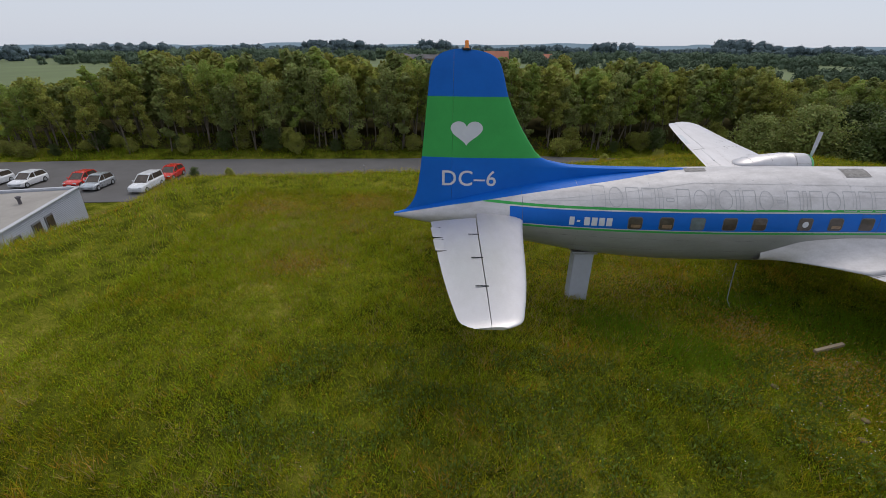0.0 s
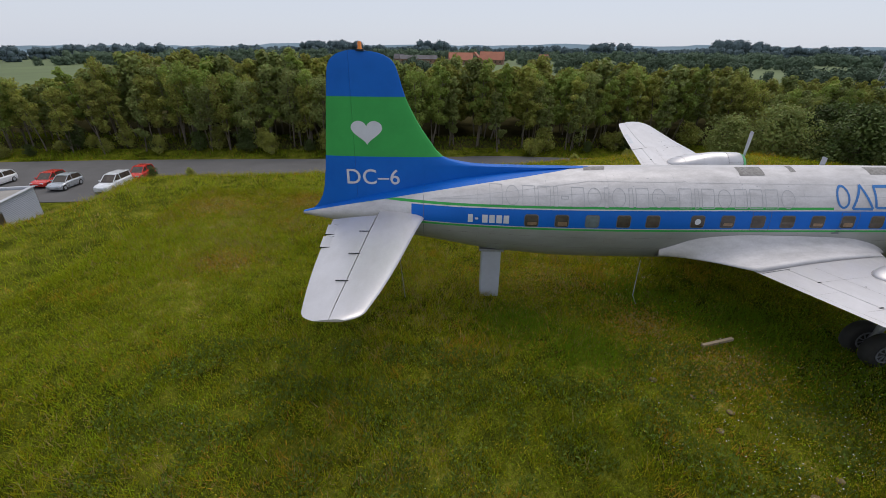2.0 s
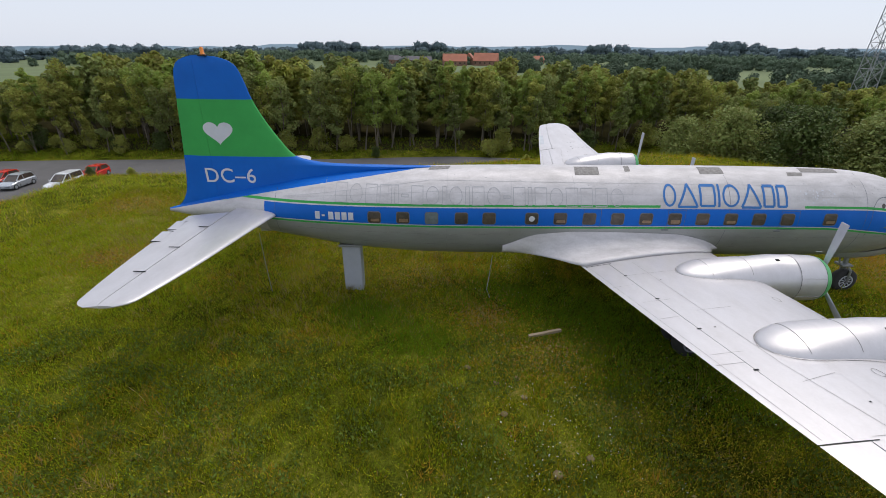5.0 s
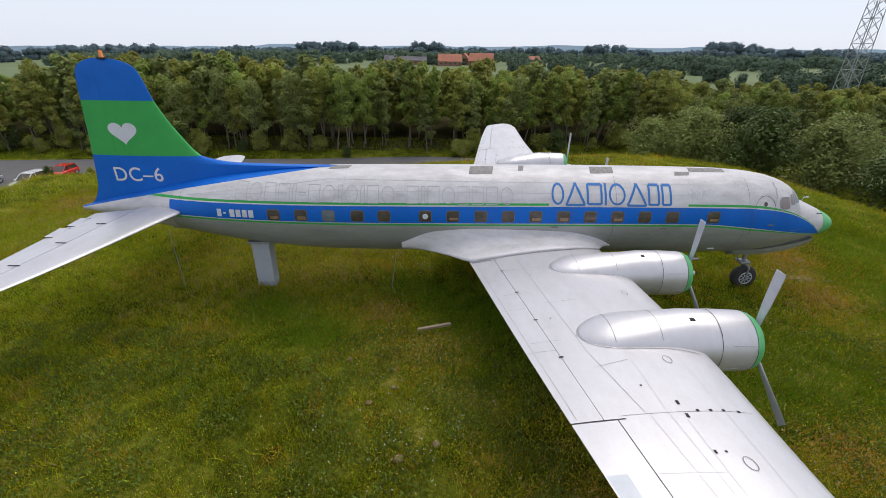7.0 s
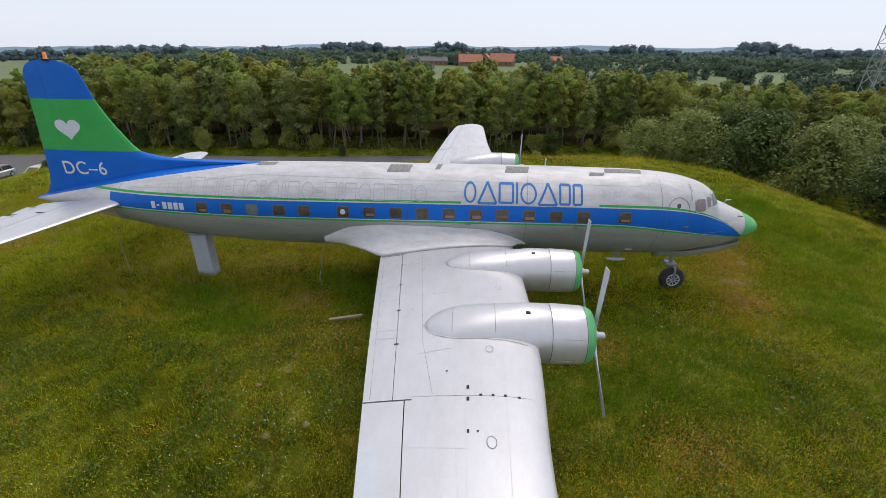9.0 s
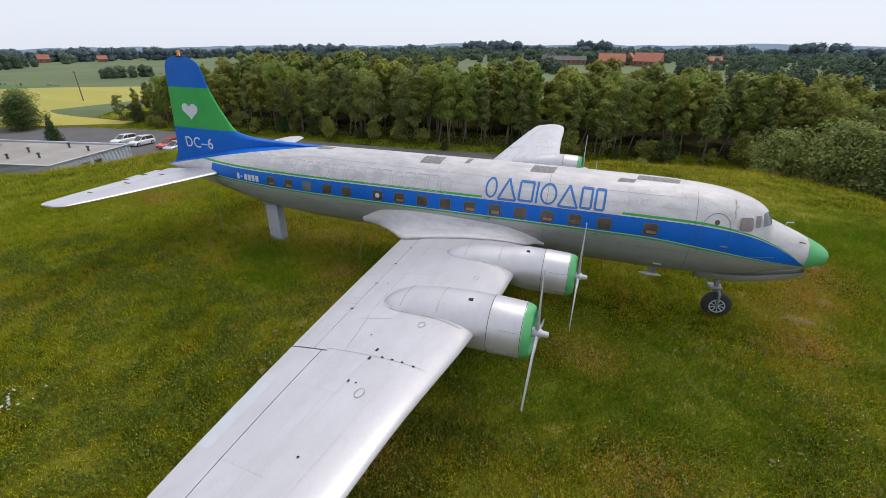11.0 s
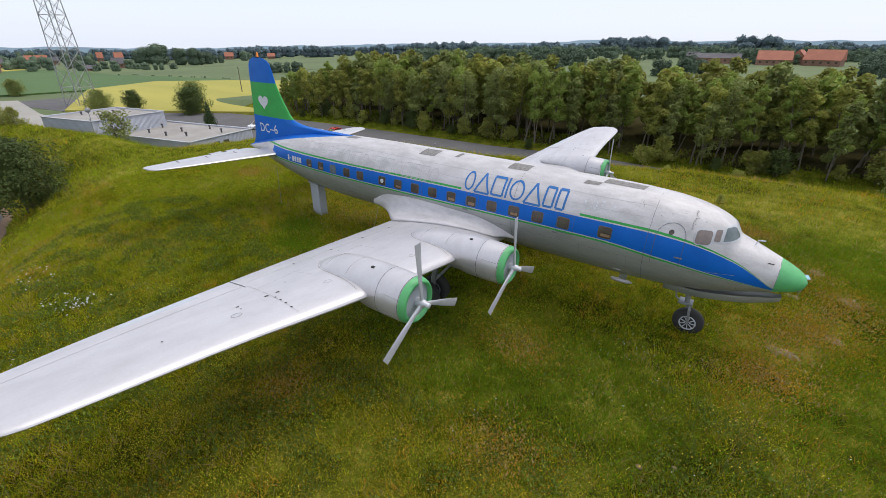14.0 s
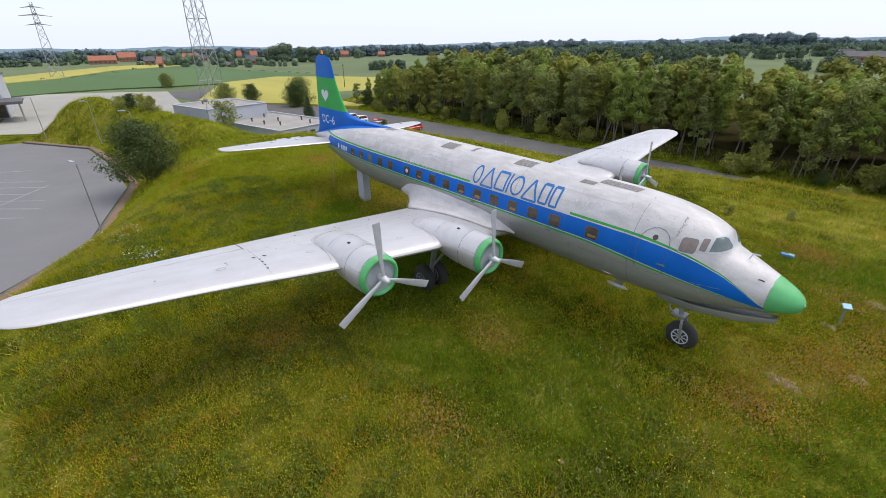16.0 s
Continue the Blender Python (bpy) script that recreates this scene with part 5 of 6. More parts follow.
def conifer(x, y, tall):
    rng = np.random.default_rng(81)
    t = thing("conifer", "small dark green conical conifer behind the building", "tree", (x, y, h1(x, y)))
    part("trunk", tube([(0, 0, -0.2), (0, 0, tall * 0.5), (0, 0, tall)], [0.12, 0.07, 0.01], 6), M["bark"], t)
    cs = [(0.35 * (1 - u) * tall * 0.3 * math.cos(9 * u * 7), 0.35 * (1 - u) * tall * 0.3 * math.sin(9 * u * 7), tall * u) for u in np.linspace(0.08, 0.97, 26)]
    rs = [0.22 * tall * (1.04 - u) for u in np.linspace(0.08, 0.97, 26)]
    link_mesh("crown", polys("crown", leaf_cloud(rng, cs, rs, 2200, 0.13), 4, [M["needle"]]), t)


conifer(-57, 39.5, 4.5)


# ---- fields and yards of the plain ----
sheet("field_wheat", [(-98, 28), (-62, 54), (-64, 66), (-98, 100), (-130, 108), (-172, 76), (-150, 48)], LOW + 0.45, M["wheat"], "yellow-green ripening wheat field", "field", 0.6)
sheet("field_crop", [(-142, -12), (-150, 1), (-153, 15), (-148, 31), (-148, 53), (-136, 76), (-128, 92), (-146, 98), (-208, 97), (-259, 91), (-345, 100), (-429, 95), (-346, 33), (-249, 2), (-224, -16)], LOW + 0.35, M["crop"], "dark green crop field", "field", 0.9)
sheet("field_barley", [(-229, -16), (-256, 2), (-358, 34), (-432, 93), (-503, 90), (-499, 47), (-379, 4), (-302, -20)], LOW + 0.40, M["wheat"], "pale yellow barley field", "field", 0.9)
sheet("field_far", [(-80, 128), (-20, 120), (120, 150), (160, 300), (60, 330), (-60, 330), (-300, 215)], LOW + 0.12, M["pasture"], "pale pasture behind the wood", "field", 0.3)
sheet("gravel_yard", [(-132, 27), (-152, -9), (-96, -9), (-74, -10), (-70, -4), (-76, 4), (-70, 8.5), (-64, 16), (-75, 24), (-100, 24)], LOW + 0.06, M["gravel"], "pale gravel yard", "yard", 0.1)
for ax, ay, bx, by in [(-42.6, -9.3, -40.3, -4.4), (-36.6, -7.5, -33.1, -3.1), (-34.7, -8.7, -30.5, -3.2), (-31.6, -8.5, -28.6, -4.5), (-28.9, -8.3, -25.0, -3.4), (-25.9, -8.1, -22.2, -3.6), (-22.5, -7.9, -20.2, -4.8), (-25.9, -6.6, -31.3, -2.9)]:
    L = math.hypot(bx - ax, by - ay)
    ox, oy = 0.06 * (by - ay) / L, -0.06 * (bx - ax) / L
    sheet("bay_line", [(ax - ox, ay - oy), (bx - ox, by - oy), (bx + ox, by + oy), (ax + ox, ay + oy)], LOW + 0.058 + 0.004 * (bx < ax), M["line"], "faded white parking bay line", "road marking", 0.006)
# earth edging along the car park
edge = [(-1.4, -7.1), (-9.8, -0.5), (-24.8, 4.0), (-38, 3.5), (-50, 2.1), (-62, -5.6)]
for (ax, ay), (bx, by) in zip(edge, edge[1:]):
    L = math.hypot(bx - ax, by - ay)
    t = Euler((0, 0, math.atan2(by - ay, bx - ax))).to_matrix()
    tagged(part("kerb", box((L, 0.16, 0.26), ((ax + bx) / 2, (ay + by) / 2, LOW + 0.08), 0.02, t), M["asphalt"]), "low grey kerb along the car park", "kerb", kind="structure")
    nxv, nyv = (by - ay) / L * -1, (bx - ax) / L
    s = 1 if toe_distance(np.array([(ax + bx) / 2 + nxv]), np.array([(ay + by) / 2 + nyv]))[0] > toe_distance(np.array([(ax + bx) / 2 - nxv]), np.array([(ay + by) / 2 - nyv]))[0] else -1
    tagged(part("earth_strip", box((L, 0.75, 0.4), ((ax + bx) / 2 + s * nxv * 0.45, (ay + by) / 2 + s * nyv * 0.45, LOW + 0.02), 0.08, t), M["kerb"]), "bare brown earth strip beside the kerb", "edging", kind="structure")


# ---- the flat-roofed building beside the mound ----
UX, UY = Vector((0.966, 0.26)), Vector((-0.26, 0.966))


def ribbed(p, q, z0, z1, parent, rib=0.11, depth=0.03):
    """A wall of horizontal corrugated sheet from p to q, with thickness."""
    p, q = Vector(p), Vector(q)
    d = (q - p).normalized()
    n = Vector((d.y, -d.x))
    n_r = int((z1 - z0) / rib)
    v, f = [], []
    for i in range(n_r * 2 + 1):
        z = z0 + (z1 - z0) * i / (n_r * 2)
        o = n * (depth if i % 2 else 0.0)
        for e in (p, q):
            v.append((e.x + o.x, e.y + o.y, z))
    for i in range(n_r * 2):
        f.append((2 * i, 2 * i + 1, 2 * i + 3, 2 * i + 2))
    k = len(v)
    for e in (p, q):
        v += [(e.x - n.x * 0.2, e.y - n.y * 0.2, z0), (e.x - n.x * 0.2, e.y - n.y * 0.2, z1)]
    f += [(k + 2, k, k + 1, k + 3), (k - 2, k - 1, k + 3, k + 1)]
    link_mesh("wall", mesh("wall", v, f, M["cladding"]), parent, "grey corrugated wall")


def block(parent, c, lu, lv, top, name):
    """One storey block with its near corner c, running lu back along UX and lv along UY."""
    c = Vector(c)
    a, b, e = c - UX * lu, c + UY * lv, c - UX * lu + UY * lv
    for p, q in ((a, c), (c, b), (b, e), (e, a)):
        ribbed(p, q, LOW - 0.1, top, parent)
    mid = (c + e) / 2
    turn = Euler((0, 0, math.atan2(UX.y, UX.x))).to_matrix()
    part("roof", box((lu - 0.3, lv - 0.3, 0.2), (mid.x, mid.y, top - 0.22), 0.02, turn), M["roofing"], parent, "grey gravelled flat roof")
    for p, q in ((a, c), (c, b), (b, e), (e, a)):
        m = (p + q) / 2
        part("coping", box(((q - p).length + 0.12, 0.26, 0.08), (m.x, m.y, top + 0.02), 0.015, Euler((0, 0, math.atan2((q - p).y, (q - p).x))).to_matrix()), M["wall"], parent)


hall = thing("flat_roofed_hall", "low grey corrugated building with gravelled flat roofs", "building", (0, 0, 0))
block(hall, (-24.6, 21.2), 15.7, 9.6, -0.05, "low")
block(hall, (-36.6, 15.9), 9.6, 9.4, 1.75, "high")
for u, v, z in ((-4, 3, 0), (-6.5, 2.2, 0), (-7.2, 5, 0), (-10, 2.6, 0), (-2, 6.5, 0), (-5.2, 7.6, 0), (-12, 6, 0)):
    p = Vector((-24.6, 21.2)) + UX * u + UY * v
    part("roof_vent", revolve([(-0.15, 0.10), (0.22, 0.10), (0.24, 0.16), (0.34, 0.16), (0.38, 0.05)], 10, 'z', at=(p.x, p.y, z)), M["slate"], hall)
for u, v in ((-3, 3), (-5, 6), (-7.5, 3.5)):
    p = Vector((-36.6, 15.9)) + UX * u + UY * v
    part("roof_vent", revolve([(-0.15, 0.10), (0.22, 0.10), (0.24, 0.16), (0.34, 0.16), (0.38, 0.05)], 10, 'z', at=(p.x, p.y, 1.7)), M["slate"], hall)
turn_v = Euler((0, 0, math.atan2(UY.y, UY.x))).to_matrix()
for v, z, h in ((1.6, -1.15, 0.9), (3.7, -1.15, 1.1), (5.1, -1.1, 1.0)):
    p = Vector((-24.6, 21.2)) + UY * v + UX * 0.03
    w = part("window", box((0.9, 0.10, h), (p.x, p.y, z), 0.02, turn_v), M["frame"], hall, "small dark window")
    p += UX * 0.03
    part("pane", box((0.74, 0.08, h - 0.16), (p.x, p.y, z), 0.01, turn_v), M["glass"], w)
dish = Vector((-36.6, 15.9)) + UX * -0.4 + UY * 0.3
part("aerial", tube([(dish.x, dish.y, 1.9), (dish.x, dish.y, 3.6)], 0.03, 6), M["steel"], hall)
part("dish", revolve([(0.0, 0.30), (0.04, 0.24), (0.10, 0.10), (0.12, 0.02)], 14, 'x', at=(dish.x, dish.y, 3.0)), M["steel"], hall)
part("downpipe", tube([(dish.x + 0.5, dish.y - 0.2, LOW), (dish.x + 0.5, dish.y - 0.2, 2.1)], 0.05, 8), M["steel"], hall)

# showroom with a canopy beyond the car park
shop = thing("showroom", "pale commercial building with a projecting canopy", "building", (0, 0, 0))
part("wall", box((22, 26, 7.6), (-106, -21, LOW + 3.8), 0.05), M["wall"], shop)
part("roof", box((22.6, 26.6, 0.35), (-106, -21, LOW + 7.75), 0.05), M["slate"], shop)
part("canopy", box((9.0, 22, 0.5), (-91.5, -16, -0.35), 0.05), M["slate"], shop, "broad grey canopy")
for y in (-5.6, -14, -22):
    part("column", tube([(-88.2, y, LOW), (-88.2, y, -0.5)], 0.14, 10), M["steel"], shop)
for y in (-10, -15, -20):
    part("window", box((0.1, 3.6, 2.6), (-94.95, y, LOW + 1.5), 0.02), M["glass"], shop)
part("sign_panel", box((0.12, 5.0, 2.6), (-94.9, -10.5, 1.9), 0.02), M["letter"], shop, "pale sign panel")
part("sign_bar", box((0.06, 3.6, 0.4), (-94.8, -10.5, 2.2), 0.02), M["crop"], shop)


# ---- lamp posts ----
def lamp_post(x, y, tall, yaw):
    g = h1(x, y) if toe_distance(np.array([x]), np.array([y]))[0] > 0 else LOW
    t = thing("street_lamp", "slender grey lamp post at the car park's edge", "lamp post", (x, y, g), "car park lamps")
    t.rotation_euler = (0, 0, radians(yaw))
    part("pole", tube([(0, 0, -0.2), (0, 0, 0.9), (0, 0, 0.92), (0, 0, tall)], [0.075, 0.075, 0.055, 0.035], 10), M["steel"], t)
    part("arm", tube([(0, 0, tall - 0.02), (0.45, 0, tall + 0.06)], 0.028, 8), M["steel"], t)
    part("lamp_head", box((0.65, 0.24, 0.09), (0.7, 0, tall + 0.09), 0.03), M["post"], t)


for x, y, yaw in ((-10.4, 0.3, 200), (-60.0, -2.6, 250), (-48.6, 3.6, 250), (-29.4, 6.3, 255)):
    lamp_post(x, y, 6.0, yaw)


# ---- pylons ----
def pylon(x, y, base, tall, top, label, arms=(), r=0.10, yaw=0):
    t = thing("pylon", label, "pylon", (x, y, LOW - float(fall(x, y))), "lattice pylons")
    t.rotation_euler = (0, 0, radians(yaw))

    def at(u, sx, sy):
        w = base / 2 * (1 - u) + top / 2 * u
        return Vector((sx * w, sy * w, tall * u))
    cs = [(1, 1), (-1, 1), (-1, -1), (1, -1)]
    for c in cs:
        part("leg", tube([at(0, *c), at(1, *c)], r, 5), M["steel"], t)
    us, u = [0.0], 0.0
    while u < 0.97:
        u += max(0.022, (base * (1 - u) + top * u) * 0.95 / tall)
        us.append(min(1.0, u))
    for k in range(4):
        bm = bmesh.new()
        A, B = cs[k], cs[(k + 1) % 4]
        for i, (u0, u1) in enumerate(zip(us, us[1:])):
            tube([at(u0, *A), at(u1, *B)], r * 0.55, 4, bm)
            tube([at(u0, *B), at(u1, *A)], r * 0.55, 4, bm)
            if i % 2 == 0:
                tube([at(u1, *A), at(u1, *B)], r * 0.5, 4, bm)
        part("bracing", bm, M["steel"], t)
    for z, L in arms:
        part("cross_arm", tube([(0, -L, z), (0, 0, z + 0.8), (0, L, z)], [0.08, 0.35, 0.08], 4), M["steel"], t)


pylon(-107, 34, 4.6, 58, 1.2, "tall grey lattice mast behind the flat-roofed hall", r=0.11, yaw=20)
pylon(120, 120, 3.8, 58, 1.2, "tall grey lattice mast behind the wood", r=0.11, yaw=10)
pylon(-279, 3, 5.5, 34, 1.0, "distant grey power-line pylon with cross-arms", ((24, 5.0), (28, 6.5), (31.5, 4.5)), 0.13)


# ---- parked cars ----
def car(x, y, yaw, paint, label, tall=1.47, length=4.0, estate=False):
    t = thing("car", label, "car", (x, y, LOW + 0.05), "parked cars")
    t.rotation_euler, t.scale = (0, 0, radians(yaw)), (0.9, 0.9, 0.9)
    L, W = length / 2, 0.86
    belt = tall * 0.62

    def loft(rows):
        v = [p for r in rows for p in r]
        n = len(rows[0])
        f = [(i * n + k, i * n + (k + 1) % n, (i + 1) * n + (k + 1) % n, (i + 1) * n + k) for i in range(len(rows) - 1) for k in range(n)]
        return v, f + [tuple(range(n))[::-1], tuple((len(rows) - 1) * n + k for k in range(n))]

    def sect(xx, w, z0, z1):
        return [(xx, -w * 0.94, z0), (xx, -w, z0 + 0.2), (xx, -w, z1 - 0.12), (xx, -w * 0.88, z1), (xx, w * 0.88, z1), (xx, w, z1 - 0.12), (xx, w, z0 + 0.2), (xx, w * 0.94, z0)]
    hood = belt * 0.93
    v, f = loft([sect(*s) for s in ((-L, W * 0.84, 0.36, belt * 0.86), (-L + 0.12, W * 0.95, 0.24, belt), (-L * 0.5, W, 0.2, belt), (L * 0.3, W, 0.2, belt), (L * 0.42, W, 0.2, hood), (L - 0.35, W * 0.97, 0.2, hood * 0.9), (L - 0.06, W * 0.88, 0.24, hood * 0.74), (L, W * 0.8, 0.34, hood * 0.62))])
    body = link_mesh("body", mesh("body", [p for p in v], [q[::-1] for q in f], M[paint]), t)
    rear = -L + (0.18 if estate else 0.42)
    cab = [(-L + 0.08, W * 0.84, belt - 0.06), (rear, W * 0.72, tall - 0.05), (-L * 0.2, W * 0.76, tall), (L * 0.05, W * 0.74, tall - 0.03), (L * 0.46, W * 0.82, belt - 0.06)]
    v = []
    for xx, w, z in cab:
        v += [(xx, -w, z), (xx, w, z)]
    base = [(cab[0][0], -W * 0.9, belt - 0.06), (cab[0][0], W * 0.9, belt - 0.06), (cab[4][0], -W * 0.9, belt - 0.06), (cab[4][0], W * 0.9, belt - 0.06)]
    f = [(0, 2, 3, 1), (2, 4, 5, 3), (4, 6, 7, 5), (6, 8, 9, 7), (0, 8, 6, 4, 2), (1, 3, 5, 7, 9)]
    link_mesh("glazing", mesh("glazing", v, f, M["glass"]), t, "dark car glass")
    rf = [(rear - 0.02, W * 0.74, tall - 0.03), (-L * 0.2, W * 0.78, tall + 0.025), (L * 0.05 + 0.03, W * 0.76, tall - 0.005)]
    v = []
    for xx, w, z in rf:
        v += [(xx, -w, z), (xx, w, z), (xx, w * 1.01, z - 0.06), (xx, -w * 1.01, z - 0.06)]
    f = [(i * 4 + k, i * 4 + (k + 1) % 4, (i + 1) * 4 + (k + 1) % 4, (i + 1) * 4 + k) for i in range(2) for k in range(4)] + [(0, 1, 2, 3), (11, 10, 9, 8)]
    link_mesh("roof", mesh("roof", v, f, M[paint]), t)
    for sy in (-1, 1):
        for a, b in (((rear, W * 0.74, tall - 0.05), (-L + 0.1, W * 0.86, belt - 0.04)), ((-L * 0.12, W * 0.765, tall - 0.02), (-L * 0.12, W * 0.88, belt - 0.04)), ((L * 0.05, W * 0.75, tall - 0.04), (L * 0.45, W * 0.84, belt - 0.04))):
            part("pillar", tube([(a[0], sy * a[1], a[2]), (b[0], sy * b[1], b[2])], 0.045, 5), M[paint], t)
        part("headlight", box((0.12, 0.34, 0.14), (L - 0.10, sy * W * 0.68, hood * 0.72), 0.03), M["letter"], t)
        part("mirror", box((0.10, 0.18, 0.12), (L * 0.34, sy * (W + 0.08), belt + 0.06), 0.03), M[paint], t)
        for xx in (-L * 0.62, L * 0.64):
            tyre = part("wheel", revolve([(-0.1, 0.18), (-0.1, 0.29), (-0.05, 0.32), (0.05, 0.32), (0.1, 0.29), (0.1, 0.18)], 18, 'y', at=(xx, sy * (W - 0.09), 0.32)), M["rubber"], t)
            part("rim", revolve([(-0.105, 0.19), (-0.11, 0.1), (0.11, 0.1), (0.105, 0.19)], 12, 'y', at=(xx, sy * (W - 0.09), 0.32)), M["car_silver"], tyre)
    part("number_plate", box((0.02, 0.5, 0.11), (L + 0.005, 0, 0.42), 0.0), M["letter"], t)
    return t


car(-30.6, 42.6, 272, "car_white", "white sport utility car with dark glass, parked by the mound", 1.68, 4.6, True)
car(-30.5, 46.8, 272, "car_red", "small red hatchback parked behind a white car", 1.42, 3.7)
car(-35.8, 42.8, 272, "car_silver", "small silver hatchback parked beside the hall", 1.46, 3.8)
car(-38.3, 43.8, 272, "car_red", "red hatchback parked beside the hall", 1.42, 3.9)
car(-43.6, 43.5, 272, "car_white", "white hatchback parked behind the hall", 1.46, 4.0)
car(-47.0, 43.2, 272, "car_white", "white compact car parked behind the hall", 1.46, 4.1)


# ---- villages and far woods ----
def house(x, y, w, d, eaves, ridge, yaw, roof, wall="brick", label="distant house with a red tiled roof"):
    t = thing("house", label, "house", (x, y, LOW - float(fall(x, y))), "houses of the village")
    t.rotation_euler = (0, 0, radians(yaw))
    part("wall", box((w, d, eaves), (0, 0, eaves / 2), 0.03), M[wall], t)
    v = [(-w / 2 - 0.4, -d / 2 - 0.5, eaves - 0.2), (w / 2 + 0.4, -d / 2 - 0.5, eaves - 0.2), (w / 2 + 0.4, d / 2 + 0.5, eaves - 0.2), (-w / 2 - 0.4, d / 2 + 0.5, eaves - 0.2), (-w / 2 - 0.4, 0, ridge), (w / 2 + 0.4, 0, ridge)]
    link_mesh("roof", mesh("roof", v, [(0, 1, 5, 4), (2, 3, 4, 5), (0, 4, 3), (1, 2, 5), (3, 2, 1, 0)], M[roof]), t)
    for k in range(max(2, int(w / 4))):
        xx = -w / 2 + (k + 0.5) * w / max(2, int(w / 4))
        for sy in (-1, 1):
            part("window", box((1.3, 0.12, 1.3), (xx, sy * (d / 2 + 0.01), eaves * 0.55), 0.0), M["glass"], t)


for args in ((13.4, 322, 21, 13, 4.0, 10.0, 6, "tiles"), (36, 332, 22, 14, 4.2, 10.9, -14, "tiles"), (-16, 330, 34, 12, 4.2, 7.4, 8, "slate"), (25, 350, 16, 10, 5, 10.5, 80, "tiles"), (-31, 345, 9, 9, 4, 8, 0, "slate"),
             (110, 520, 16, 10, 4, 8, 10, "tiles"), (-632, 51, 25.8, 12, 4.4, 9.2, 80, "tiles"), (-756, 89, 20.8, 12, 6.1, 12.7, 84, "tiles"), (-833, 118, 7.2, 7, 6.3, 13.0, 88, "tiles"), (-522, 81, 9.2, 7, 3.7, 7.8, 76, "slate"), (-505, 89, 8.2, 7, 3.9, 8.1, 81, "slate"), (-844, 144, 10.9, 7, 5.5, 11.4, 87, "tiles"), (-654, 148, 19.3, 11.6, 4.7, 9.7, 72, "tiles"), (-627, 157, 7.1, 7, 3.8, 7.9, 77, "slate"), (-349, 109, 6.0, 7, 1.8, 3.8, 80, "slate"), (-391, 139, 7.9, 7, 3.6, 7.6, 66, "slate"), (-683, 218, 6.4, 7, 5.7, 12.0, 73, "tiles"), (-648, 227, 8.8, 7, 5.5, 11.5, 78, "tiles"), (-640, 12, 6.2, 7, 2.8, 5.7, 83, "tiles"), (-619, 355, 11.4, 7, 4.5, 9.5, 61, "tiles"), (-568, 389, 9.6, 7, 3.6, 7.6, 63, "tiles"), (-380, 67, 2.6, 7, 3.8, 8.0, 75, "tiles"), (-490, 98, 6.2, 7, 2.4, 5.1, 79, "tiles")):
    x, y, *rest = args
    if y > 300 and x > -60 and x < 60:
        x, y = x * 1.32, y * 1.32
    house(x, y, *rest, label="distant house with a red tiled roof" if args[-1] == "tiles" else "distant house with a dark roof")


def crown_core(rng, x, y, z, r):
    """The dense, lumpy inside of a distant crown, as loose four-cornered faces."""
    th, ph = np.meshgrid(np.linspace(0.05, 3.09, 7), np.linspace(0, 2 * math.pi, 10), indexing="ij")
    d = r * (0.8 + 0.35 * rng.random(th.shape))
    d[:, -1] = d[:, 0]
    p = np.stack([x + d * np.sin(th) * np.cos(ph), y + d * np.sin(th) * np.sin(ph), z + d * np.cos(th)], 2)
    return np.stack([p[:-1, :-1], p[1:, :-1], p[1:, 1:], p[:-1, 1:]], 2).reshape(-1, 3)


def far_wood(name, spots, label, size=1.6, dense=90, leaf="mid_haze_leaf", core=0.82):
    """A distant stand of trees as one mesh of leaf clumps; spots are (x, y, spread, tall)."""
    rng = np.random.default_rng(len(name) + len(spots))
    V = []
    for x, y, sp, tall in spots:
        n = max(3, int(sp / 4))
        base = LOW - float(fall(x, y))
        ux, uy = y / math.hypot(x, y), -x / math.hypot(x, y)
        cs, rs = [], []
        for k in range(n):
            a, c, r = sp * 0.42 * (2 * rng.random() - 1), sp * 0.2 * rng.normal(), tall * (0.22 + 0.12 * rng.random())
            for up in (0.22, 0.45 + 0.28 * rng.random()):
                cs.append((x + a * ux - c * uy, y + a * uy + c * ux, base + tall * up))
                rs.append(r)
        for (qx, qy, qz), r in zip(cs, rs):
            V.append(crown_core(rng, qx, qy, qz, r * core))
        V.append(leaf_cloud(rng, cs, rs, int(dense * n), size * tall / 20, 0.95))
    tagged(link_mesh(name, polys(name, np.concatenate(V), 4, [M[leaf]])), label, "woodland", kind="stuff")


def ring_spots(a0, a1, step, r0, r1, t0, t1, seed, sp=30):
    rng = np.random.default_rng(seed)
    out = []
    for a in np.arange(a0, a1, step):
        r = r0 + (r1 - r0) * rng.random()
        b = radians(a + rng.normal() * step * 0.4)
        out.append((r * math.sin(b), r * math.cos(b), sp * (0.6 + 0.8 * rng.random()), t0 + (t1 - t0) * rng.random()))
    return out


